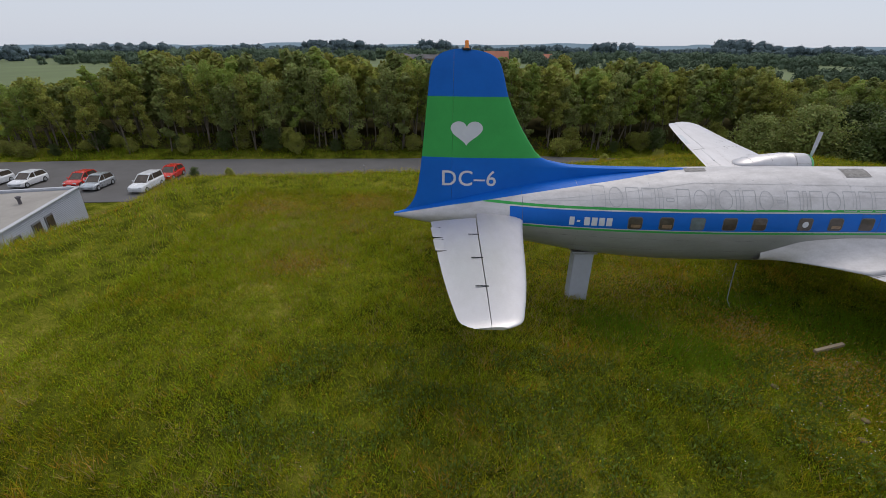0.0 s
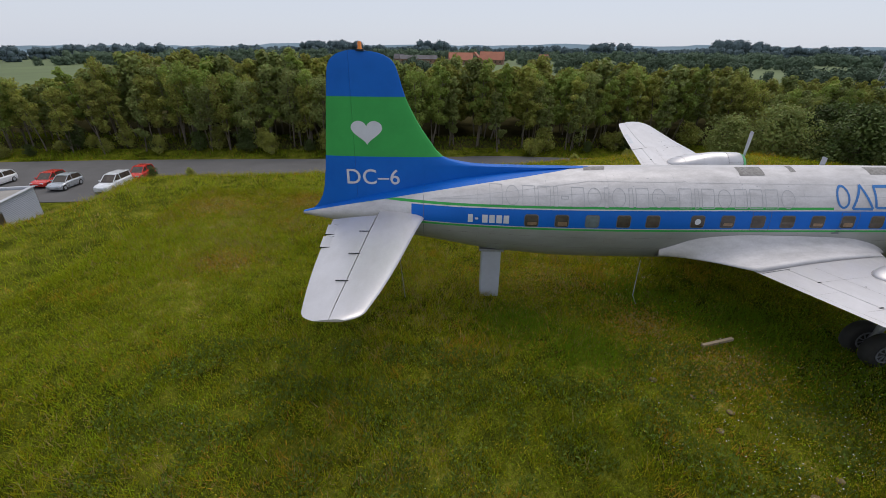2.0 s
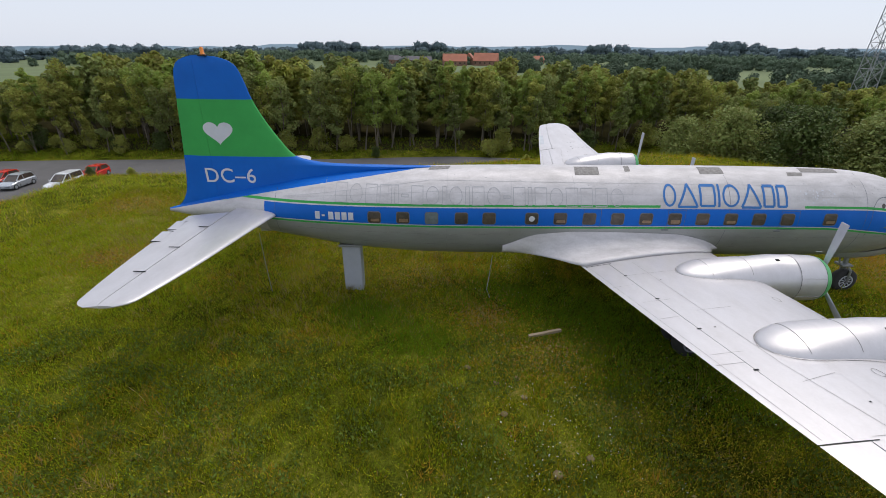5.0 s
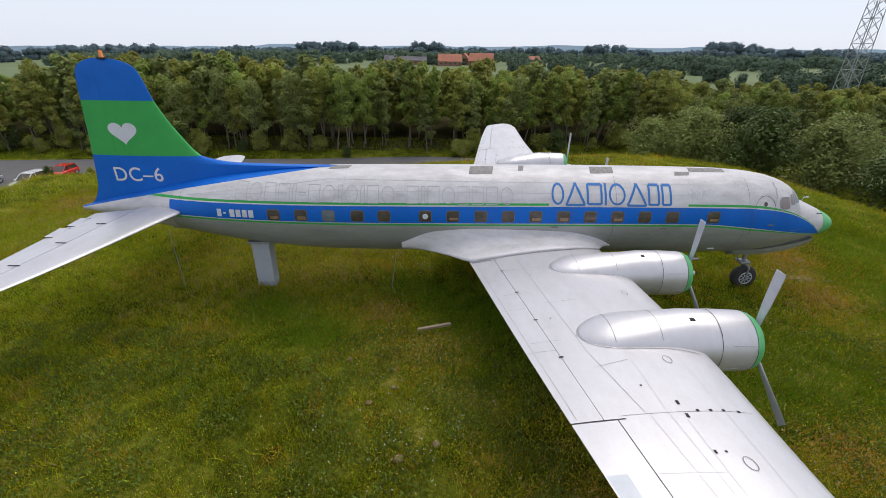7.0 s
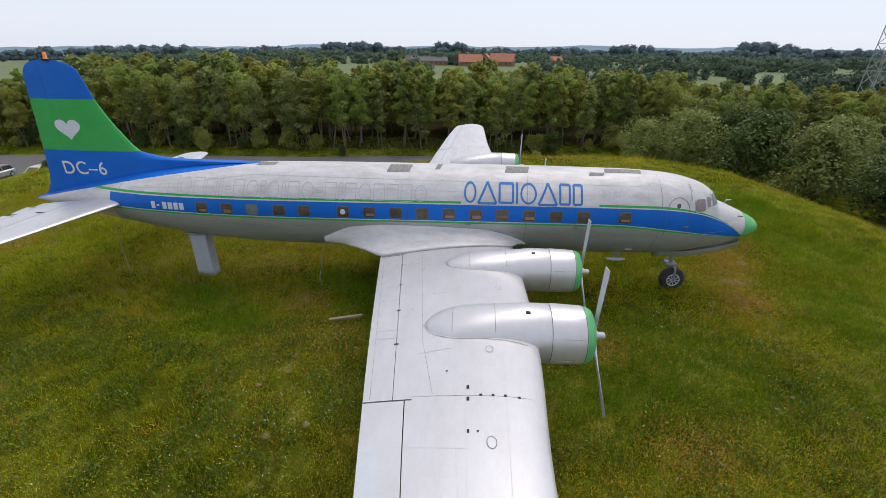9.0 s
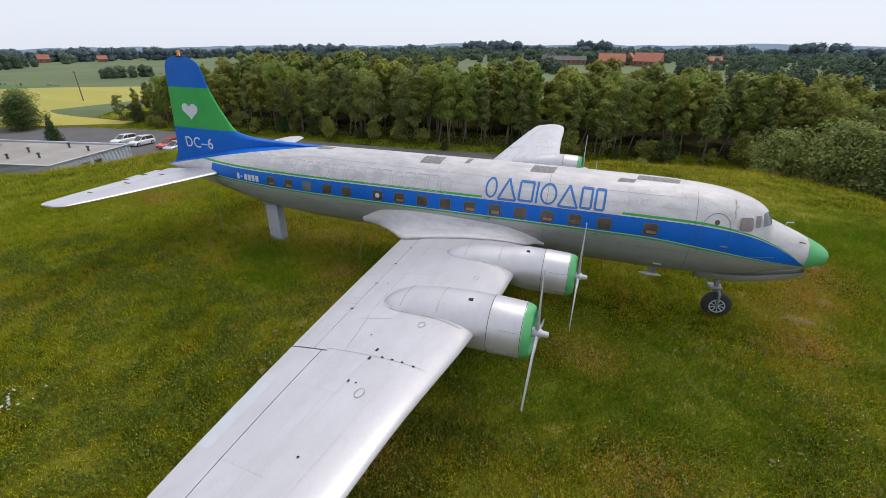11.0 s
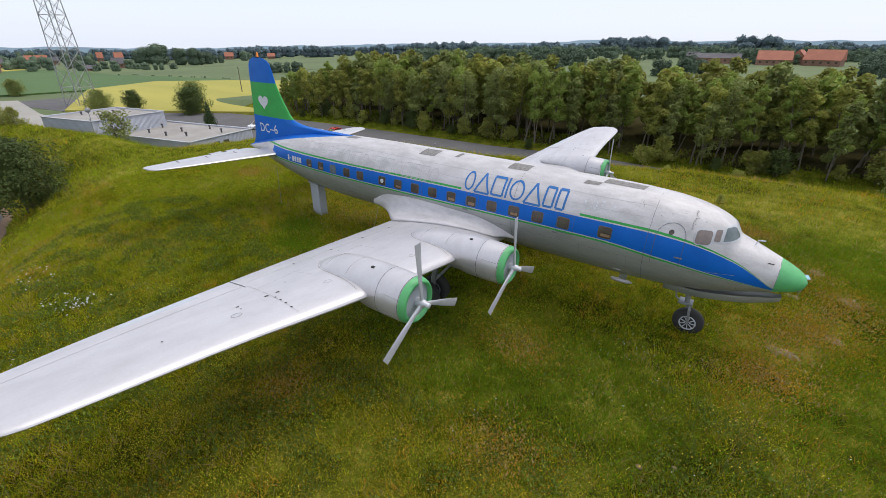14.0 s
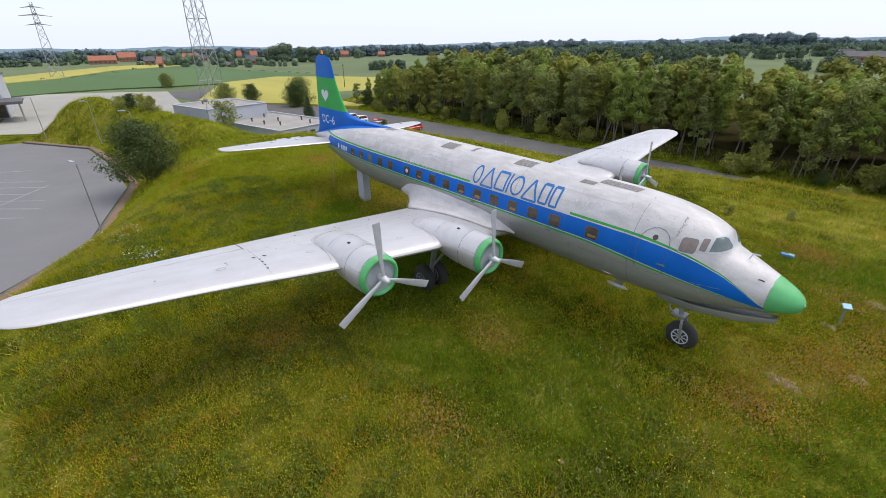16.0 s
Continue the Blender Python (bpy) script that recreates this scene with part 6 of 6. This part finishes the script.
far_wood("far_wood", ring_spots(-110, 62, 0.75, 750, 1300, 14, 20, 1, 46), "belt of distant dark green woods, blued by haze", 1.3, 110, "haze_leaf")
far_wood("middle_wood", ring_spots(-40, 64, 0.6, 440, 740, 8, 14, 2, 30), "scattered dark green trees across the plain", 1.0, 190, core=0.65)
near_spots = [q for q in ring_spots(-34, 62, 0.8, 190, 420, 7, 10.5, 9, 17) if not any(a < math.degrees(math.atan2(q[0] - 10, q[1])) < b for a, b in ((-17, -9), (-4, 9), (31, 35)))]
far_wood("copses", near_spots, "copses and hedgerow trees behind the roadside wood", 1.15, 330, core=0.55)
far_wood("grove", [(-405, 570, 90, 20), (-380, 590, 60, 20), (-242, 970, 110, 28), (-200, 990, 70, 27), (-20, 900, 60, 28), (150, 830, 50, 20), (300, 900, 50, 26), (345, 900, 20, 29), (520, 860, 60, 33), (560, 850, 40, 30), (640, 860, 130, 23), (700, 800, 90, 22), (610, 560, 90, 15), (520, 500, 90, 13)], "tall dark groves on the plain, blued by haze", 0.95, 260, "haze_leaf")
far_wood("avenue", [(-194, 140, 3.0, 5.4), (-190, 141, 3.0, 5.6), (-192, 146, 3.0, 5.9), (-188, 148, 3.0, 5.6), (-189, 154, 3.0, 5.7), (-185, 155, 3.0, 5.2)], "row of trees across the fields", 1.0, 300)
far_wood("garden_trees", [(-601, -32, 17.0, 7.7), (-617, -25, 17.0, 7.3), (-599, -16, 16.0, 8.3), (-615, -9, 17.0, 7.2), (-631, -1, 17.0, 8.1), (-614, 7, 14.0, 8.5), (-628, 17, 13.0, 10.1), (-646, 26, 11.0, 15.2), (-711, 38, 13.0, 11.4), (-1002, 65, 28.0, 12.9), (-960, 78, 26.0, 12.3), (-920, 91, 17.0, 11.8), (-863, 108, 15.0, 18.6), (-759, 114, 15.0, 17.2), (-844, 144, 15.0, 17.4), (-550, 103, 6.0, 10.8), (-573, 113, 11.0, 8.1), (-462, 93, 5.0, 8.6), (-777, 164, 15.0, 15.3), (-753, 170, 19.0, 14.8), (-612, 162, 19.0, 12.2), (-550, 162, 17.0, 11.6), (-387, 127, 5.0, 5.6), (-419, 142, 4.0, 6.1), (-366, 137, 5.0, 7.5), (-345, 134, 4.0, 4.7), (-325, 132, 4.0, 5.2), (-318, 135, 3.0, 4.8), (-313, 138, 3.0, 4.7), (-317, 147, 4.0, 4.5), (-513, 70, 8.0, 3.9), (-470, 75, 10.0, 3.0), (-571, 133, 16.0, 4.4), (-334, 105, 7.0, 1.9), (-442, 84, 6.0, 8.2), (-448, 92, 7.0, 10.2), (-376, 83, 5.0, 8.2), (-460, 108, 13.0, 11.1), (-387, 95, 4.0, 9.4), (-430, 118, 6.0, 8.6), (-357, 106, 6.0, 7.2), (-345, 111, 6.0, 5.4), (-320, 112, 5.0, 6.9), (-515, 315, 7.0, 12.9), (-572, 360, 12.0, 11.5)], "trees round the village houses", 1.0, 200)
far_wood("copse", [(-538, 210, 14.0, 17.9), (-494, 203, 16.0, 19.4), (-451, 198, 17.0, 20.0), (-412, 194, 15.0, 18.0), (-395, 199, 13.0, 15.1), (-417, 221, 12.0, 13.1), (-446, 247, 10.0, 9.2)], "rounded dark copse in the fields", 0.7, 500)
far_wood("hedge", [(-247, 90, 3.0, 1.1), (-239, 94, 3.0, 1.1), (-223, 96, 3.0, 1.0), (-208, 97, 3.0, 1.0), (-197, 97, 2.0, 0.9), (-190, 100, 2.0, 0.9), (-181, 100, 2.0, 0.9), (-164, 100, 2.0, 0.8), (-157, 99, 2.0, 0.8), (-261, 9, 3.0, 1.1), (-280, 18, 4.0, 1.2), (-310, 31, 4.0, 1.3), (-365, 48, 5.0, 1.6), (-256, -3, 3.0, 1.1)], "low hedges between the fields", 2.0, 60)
# hills on the horizon, with haze painted into their blue
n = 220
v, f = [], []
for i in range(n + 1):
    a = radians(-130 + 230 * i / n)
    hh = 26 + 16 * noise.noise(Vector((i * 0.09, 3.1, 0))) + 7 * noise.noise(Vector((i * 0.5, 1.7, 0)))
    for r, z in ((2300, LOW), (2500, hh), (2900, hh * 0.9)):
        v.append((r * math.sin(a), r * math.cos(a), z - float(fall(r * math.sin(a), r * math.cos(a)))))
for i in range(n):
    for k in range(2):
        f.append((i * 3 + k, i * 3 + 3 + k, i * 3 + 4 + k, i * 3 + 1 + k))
tagged(link_mesh("backdrop", mesh("backdrop", v, f, M["horizon"], None, True)), "low hills on the horizon, blue with haze", "hills", kind="structure")


# ---- small things on and beside the mound ----
def log_beam():
    a, b = Vector((12.7, 11.75)), Vector((13.95, 12.1))
    t = tagged(part("beam", box((1.30, 0.12, 0.11), (0, 0, 0.07), 0.02), M["timber"]), "weathered timber beam lying in the grass", "beam")
    t.location = ((a.x + b.x) / 2, (a.y + b.y) / 2, h1(13.3, 12.3) + 0.16)
    t.rotation_euler = (0, radians(-2), math.atan2(b.y - a.y, b.x - a.x))


log_beam()


def molehill(x, y, r, i):
    bm = bmesh.new()
    bmesh.ops.create_icosphere(bm, subdivisions=2, radius=r)
    for v in bm.verts:
        k = 1 + 0.25 * noise.noise(v.co * 6 + Vector((i, 0, 0)))
        v.co = Vector((v.co.x * k, v.co.y * k, max(-0.02, v.co.z * 0.5 * k)))
    t = tagged(part("molehill", bm, M["soil"], None, "", True), "small heap of bare pale soil in the grass", "molehill", "molehills")
    t.location = (x, y, h1(x, y) + 0.04)


for i, (x, y, r) in enumerate(((10.4, 10.3, 0.17), (11.3, 9.6, 0.15), (12.0, 9.8, 0.16), (12.1, 9.0, 0.15), (11.4, 8.3, 0.16), (12.5, 6.3, 0.20), (13.5, 6.8, 0.16), (28.6, 8.9, 0.12), (27.8, 8.4, 0.12))):
    molehill(x, y, r * 0.72, i)


def soil_patch(x, y, r, i):
    bm = bmesh.new()
    rim = []
    for k in range(18):
        a = 2 * math.pi * k / 18
        q = r * (0.75 + 0.5 * noise.noise(Vector((math.cos(a) * 1.6 + i * 7, math.sin(a) * 1.6, 0))))
        rim.append(bm.verts.new((q * 1.5 * math.cos(a), q * math.sin(a), -0.06)))
    top = bm.verts.new((0, 0, 0.07))
    ring = [bm.verts.new((v.co.x * 0.7, v.co.y * 0.7, 0.05 + 0.02 * noise.noise(v.co * 3))) for v in rim]
    for k in range(18):
        bm.faces.new((rim[k], rim[(k + 1) % 18], ring[(k + 1) % 18], ring[k]))
        bm.faces.new((ring[k], ring[(k + 1) % 18], top))
    t = tagged(part("bare_earth", bm, M["soil_pale"], None, "", True), "trodden patch of pale bare earth in the grass", "bare earth", "trodden patches")
    t.location = (x, y, h1(x, y) + 0.03)


for i, (x, y, r) in enumerate(((33.2, 22.5, 0.45), (30.85, 16.5, 0.42), (31.1, 21.7, 0.30), (32.0, 25.2, 0.40), (32.4, 18.6, 0.28))):
    soil_patch(x, y, r, i)


def info_stand(x, y):
    g = h1(x, y)
    t = thing("information_stand", "small slanted information panel on a post in the grass", "sign", (x, y, g))
    part("post", tube([(0, 0, -0.1), (0, 0, 0.95)], 0.045, 8), M["steel"], t)
    part("panel", box((0.30, 0.26, 0.04), (0, 0, 0.96), 0.01, Euler((radians(25), 0, radians(30))).to_matrix()), M["plastic_blue"], t, "pale blue panel")


info_stand(31.3, 22.0)
ib = thing("blue_box", "flat blue plastic box lying in the grass", "box", (28.2, 27.6, h1(28.2, 27.6)))
part("body", box((0.60, 0.28, 0.16), (0, 0, 0.16), 0.04), M["box_blue"], ib)
part("lid", box((0.22, 0.24, 0.04), (0.15, 0, 0.25), 0.012), M["plastic_blue"], ib)
mp = thing("marker_post", "thin dark marker post beside the road", "post", (-8.9, 46.9, LOW))
part("shaft", tube([(0, 0, 0), (0, 0, 1.6)], 0.035, 6), M["steel"], mp)
part("cap", box((0.1, 0.1, 0.12), (0, 0, 1.62), 0.01), M["letter"], mp)
fp = thing("field_pole", "dark wooden pole standing in the wheat field", "pole", (-104, 73.6, LOW))
part("shaft", tube([(0, 0, 0), (0, 0, 7.5)], [0.14, 0.10], 8), M["bark"], fp)
part("crossbar", box((1.2, 0.1, 0.1), (0, 0, 7.1), 0.01), M["bark"], fp)
# cables that hang from the hull
for pts, nm in (([(1.9, 15.2, 2.85), (1.95, 15.15, 1.6), (2.1, 15.0, 0.2)], "thin dark cable hanging from the tail to the grass"),
                ([(11.6, 15.1, 2.0), (11.5, 14.9, 1.2), (11.4, 14.7, 0.6), (11.55, 14.6, 0.25)], "loose pale cable hanging under the hull")):
    tagged(part("cable", tube(pts, 0.014, 5), M["steel"]), nm, "cable")


# ---- meadow: grass blades and flowers ----
def value_noise(x, y, cell, seed):
    r = np.random.default_rng(seed).random((96, 96))
    u, v = (x / cell) % 95, (y / cell) % 95
    i, j = u.astype(int), v.astype(int)
    a, b = u - i, v - j
    a, b = a * a * (3 - 2 * a), b * b * (3 - 2 * b)
    return (r[j, i] * (1 - a) + r[j, i + 1] * a) * (1 - b) + (r[j + 1, i] * (1 - a) + r[j + 1, i + 1] * a) * b


LUSH = [(25.0, 10.2, 3.4), (22.0, 8.6, 2.0), (34.5, 14, 4.0), (36, 21, 4.0), (33, 8, 3.0), (38, 9, 4.0), (31, 27, 4.5), (36.5, 29, 5.0), (12.0, 14.3, 2.2), (15.0, 12.8, 2.6), (6.6, 13.2, 1.3), (8.6, 11.6, 1.5), (18, 11, 3.0)]
BARE = [(33.0, 22.4, 1.0), (-11, 26, 1.5), (-5, 27, 1.1), (-7, 18, 1.0), (30.4, 14.6, 0.8), (31.6, 18.6, 1.0), (11.2, 13.2, 0.8), (17.5, 4.5, 0.9), (24.5, 6.6, 0.9), (8.2, 16.6, 1.6), (13.0, 10.9, 1.1), (30.8, 16.8, 1.3), (32.5, 20.5, 1.3), (31.5, 24.5, 1.2), (22.8, 11.0, 0.9), (29.0, 29.0, 1.0)]


def meadow(name, count, x0, x1, y0, y1, seed, size, keep):
    rng = np.random.default_rng(seed)
    x, y = x0 + (x1 - x0) * rng.random(count), y0 + (y1 - y0) * rng.random(count)
    ok = keep(x, y)
    tuft = value_noise(x + 70, y + 40, 0.35, seed + 1)
    patchy = value_noise(x + 70, y + 40, 2.6, 3) * 0.6 + value_noise(x + 70, y + 40, 0.9, 4) * 0.4
    dryness = value_noise(x + 70, y + 40, 4.5, 5) * 0.6 + value_noise(x + 70, y + 40, 1.3, 6) * 0.4
    for bx, by, br in BARE:
        d = np.hypot(x - bx, (y - by) * 1.2) / br
        ok &= rng.random(count) < 0.25 + 0.75 * np.clip(d - 0.5, 0, 1)
        dryness = dryness + 0.35 * np.clip(1.5 - d, 0, 1)
    ok &= rng.random(count) < 0.25 + 0.85 * tuft
    d_toe = toe_distance(x, y)
    x, y, patchy, dryness, d_toe, tuft = (q[ok] for q in (x, y, patchy, dryness, d_toe, tuft))
    n = len(x)
    z = height(x, y)
    edge = np.clip(1 - np.abs(d_toe - 4) / 5, 0, 1)
    h = size * (0.45 + 1.0 * patchy) * (0.5 + 0.8 * rng.random(n)) * (0.7 + 0.7 * tuft) * (1 + 0.7 * edge)
    wdt = size * (0.030 + 0.042 * rng.random(n)) * (1 + 0.5 * (rng.random(n) < 0.15))
    a = rng.random(n) * 6.283
    lean = h * (0.25 + 0.75 * rng.random(n))
    b = rng.random(n) * 6.283
    p = np.stack([x, y, z - 0.02], 1)
    side = np.stack([np.cos(a) * wdt, np.sin(a) * wdt, np.zeros(n)], 1)
    tip = p + np.stack([np.cos(b) * lean, np.sin(b) * lean, h], 1)
    v = np.stack([p - side, p + side, tip], 1).reshape(-1, 3)
    tone = 0.45 * dryness + 0.30 * value_noise(x + 70, y + 40, 0.55, 7) + 0.25 * value_noise(x + 70, y + 40, 9.0, 8) + 0.20 * rng.normal(size=n) + 0.22 * (tuft - 0.5)
    tone = tone + (0.08 + 0.16 * ((y > 27) | (x > 33))) * edge * (d_toe > 0) - 0.10 * np.exp(-(((x - 20) / 9) ** 2 + ((y - 11) / 5) ** 2))
    tone = tone - 0.06 * np.clip((9 - y) / 7, 0, 1) * np.clip((x - 2) / 6, 0, 1)
    rust = value_noise(x + 70, y + 40, 2.2, 9) * 0.6 + value_noise(x + 70, y + 40, 0.7, 10) * 0.4
    idx = np.where(tone < 0.36, 3, np.where(tone < 0.52, 0, np.where(tone < 0.78, 1, 2)))
    idx = np.where((rust > 0.66) & (rng.random(n) < 0.34), 4, idx)
    # western blades: fresh growth, plus backlight put in as a brighter colour
    fresh_backlit = np.clip((9 - x) / 16, 0, 1) * np.clip((y + 4) / 8, 0, 1) * np.clip(value_noise(x + 70, y + 40, 3.2, 12) * 1.6 - 0.1, 0, 1)
    idx = np.where((idx != 2) & (rng.random(n) < 0.75 * fresh_backlit), 5, idx)
    lush = np.zeros(n)
    for bx, by, br in LUSH:
        lush = np.maximum(lush, np.clip(1.5 - np.hypot(x - bx, (y - by) * 1.15) / br + 0.7 * (patchy - 0.5), 0, 1))
    idx = np.where((idx != 2) & (rng.random(n) < 0.85 * lush), 6, idx)
    # verge by the wood: the trees' shade is put in as darker blades
    idx = np.where((y > 52) & (d_toe < 0) & (rng.random(n) < 0.8), np.where(rng.random(n) < 0.5, 3, 6), idx)
    me = polys(name, v, 3, [M["blade_green"], M["blade_olive"], M["blade_dry"], M["blade_dark"], M["blade_rust"], M["blade_fresh"], M["blade_lush"]], idx)
    return tagged(link_mesh(name, me), "tall unmown meadow grass with dry seed heads", "grass", kind="stuff")


meadow("meadow_grass", 900000, -14, 40, -3, 30, 21, 0.215, lambda x, y: toe_distance(x, y) > 0.3)
meadow("bank_grass", 560000, -70, 56, -14, 56, 22, 0.27, lambda x, y: (toe_distance(x, y) > 0.2) & ((x < -13) | (x > 39) | (y > 29) | (y < -2)))
meadow("verge_grass", 70000, -66, 60, 52, 66, 23, 0.36, lambda x, y: (y > np.interp(x, [-80, -55, -25, -5, 10, 24, 70], [47.8, 53.2, 56.6, 57.8, 60.2, 59, 50])) & (toe_distance(x, y) < -0.2))


def flowers(name, spots, material, label, seed, r=0.03):
    rng = np.random.default_rng(seed)
    P = []
    for x, y, sp, n in spots:
        xx, yy = x + rng.normal(size=n) * sp, y + rng.normal(size=n) * sp
        P.append(np.stack([xx, yy, height(xx, yy) + 0.16 + 0.2 * rng.random(n)], 1))
    p = np.concatenate(P)
    n = len(p)
    k = 6
    ang = np.arange(k) * 2 * math.pi / k
    rr = r * (0.6 + 0.8 * rng.random(n))
    tilt = rng.normal(size=(n, 2)) * 0.4
    c, s = np.cos(ang), np.sin(ang)
    X = p[:, None, 0] + rr[:, None] * c
    Y = p[:, None, 1] + rr[:, None] * s
    Z = p[:, None, 2] + rr[:, None] * (c * tilt[:, :1] + s * tilt[:, 1:])
    me = polys(name, np.stack([X, Y, Z], 2).reshape(-1, 3), k, [material])
    tagged(link_mesh(name, me), label, "flowers", kind="stuff")


flowers("daisies", [(-6, -0.5, 1.1, 260), (-3, -3.5, 1.0, 220), (-9, 2.0, 1.0, 150), (12.5, 7.5, 1.6, 260), (16, 9, 1.6, 160), (23.5, 8.5, 2.2, 60), (26, 13, 1.8, 120), (12, 17, 1.2, 120), (2, 9, 5, 60), (30, 12, 3, 60), (36, 30, 3, 120)], M["daisy"], "small white wild flowers in the meadow", 31, 0.014)
flowers("oxeye_daisies", [(6.6, 2.0, 0.35, 70), (5.4, 1.7, 0.5, 30), (9.6, -1.4, 0.7, 40), (1.5, 1.5, 0.8, 40), (-1.0, 0.2, 0.8, 50)], M["daisy"], "clumps of white oxeye daisies on the bank", 33, 0.030)
flowers("buttercups", [(25, 10, 3, 70), (30, 11, 1.2, 160), (15, 8, 3, 60), (26.8, 34.3, 0.9, 320), (23.9, 32.2, 0.7, 260), (29.5, 33.5, 1.2, 120), (-46, 9, 2.5, 420), (5, 8, 6, 50)], M["buttercup"], "small yellow wild flowers in the meadow", 32, 0.016)


def scatter(count, x0, x1, y0, y1, seed, cut, cell=1.1, lush=False):
    """Single spots that gather in patches, as (x, y, spread, number) rows."""
    rng = np.random.default_rng(seed)
    x, y = x0 + (x1 - x0) * rng.random(count), y0 + (y1 - y0) * rng.random(count)
    ok = (value_noise(x + 70, y + 40, cell, seed) > cut) & (toe_distance(x, y) > 0.5)
    for bx, by, br in () if lush else LUSH:
        ok &= rng.random(count) < 0.22 + np.clip(np.hypot(x - bx, (y - by) * 1.15) / br - 0.6, 0, 1)
    return np.stack([x[ok], y[ok]], 1)


def specks(name, xy, material, label, seed, r, low=0.10, high=0.30):
    rng = np.random.default_rng(seed)
    n = len(xy)
    p = np.stack([xy[:, 0], xy[:, 1], height(xy[:, 0], xy[:, 1]) + low + (high - low) * rng.random(n)], 1)
    a = rng.normal(size=(n, 3)) * 0.5 + np.array([0, 0, 1.0])
    a *= (r * (0.6 + 1.2 * rng.random(n)) / np.linalg.norm(a, axis=1))[:, None]
    b = rng.normal(size=(n, 3))
    b -= a * (np.sum(a * b, 1) / np.sum(a * a, 1))[:, None]
    b *= (r * 0.55 / np.linalg.norm(b, axis=1))[:, None]
    tagged(link_mesh(name, polys(name, np.stack([p - a, p + b, p + a, p - b], 1).reshape(-1, 3), 4, [material])), label, "grass", kind="stuff")


def golden(xy, seed):
    """Thins the seed heads out away from the drier middle of the mound."""
    keep = 0.22 + 0.78 * np.exp(-((xy[:, 0] - 19) / 9) ** 2 - ((xy[:, 1] - 4) / 14) ** 2)
    return xy[np.random.default_rng(seed).random(len(xy)) < keep]


specks("seed_heads", golden(scatter(190000, -14, 40, -3, 32, 41, 0.42), 45), M["seed_tan"], "straw-coloured seed heads above the meadow", 42, 0.022)
specks("clover", scatter(60000, 8, 36, 4, 26, 43, 0.55), M["blade_lush"], "patches of dark green clover", 44, 0.035, 0.04, 0.12)


specks("weeds", scatter(130000, -6, 36, -3, 12, 61, 0.50, 0.8), M["weed"], "clumps of dark green weeds", 62, 0.05, 0.06, 0.26)
specks("pale_seed_heads", scatter(90000, 14, 38, -3, 12, 63, 0.35, 2.0), M["seed_tan"], "pale yellow-green seed heads", 64, 0.016, 0.14, 0.32)


specks("meadow_leaves", scatter(170000, -14, 40, -3, 28, 71, 0.38, 0.6), M["blade_fresh"], "small bright leaves of meadow herbs", 72, 0.026, 0.08, 0.30)
specks("lush_leaves", np.concatenate([np.stack([bx + br * 0.75 * np.random.default_rng(80 + i).normal(size=int(1500 * br)), by + br * 0.62 * np.random.default_rng(180 + i).normal(size=int(1500 * br))], 1) for i, (bx, by, br) in enumerate(LUSH)]), M["blade_lush"], "lush green clover and herb leaves", 76, 0.030, 0.08, 0.28)
specks("olive_leaves", golden(scatter(170000, -14, 40, -3, 28, 73, 0.40, 0.7), 75), M["blade_olive"], "small olive leaves of meadow herbs", 74, 0.026, 0.08, 0.28)


def spots_in(patches, number, seed):
    rng = np.random.default_rng(seed)
    out = [np.stack([bx + br * 0.75 * rng.normal(size=number), by + br * 0.6 * rng.normal(size=number)], 1) for bx, by, br in patches]
    return np.concatenate(out)


specks("sorrel", spots_in([(x, y, r * 1.5) for x, y, r in BARE], 2200, 51), M["blade_rust"], "reddish dry patches in the meadow", 52, 0.028, 0.06, 0.22)
specks("dead_grass", spots_in(BARE, 500, 53), M["blade_dry"], "dead straw in the trodden patches", 54, 0.05, 0.05, 0.16)
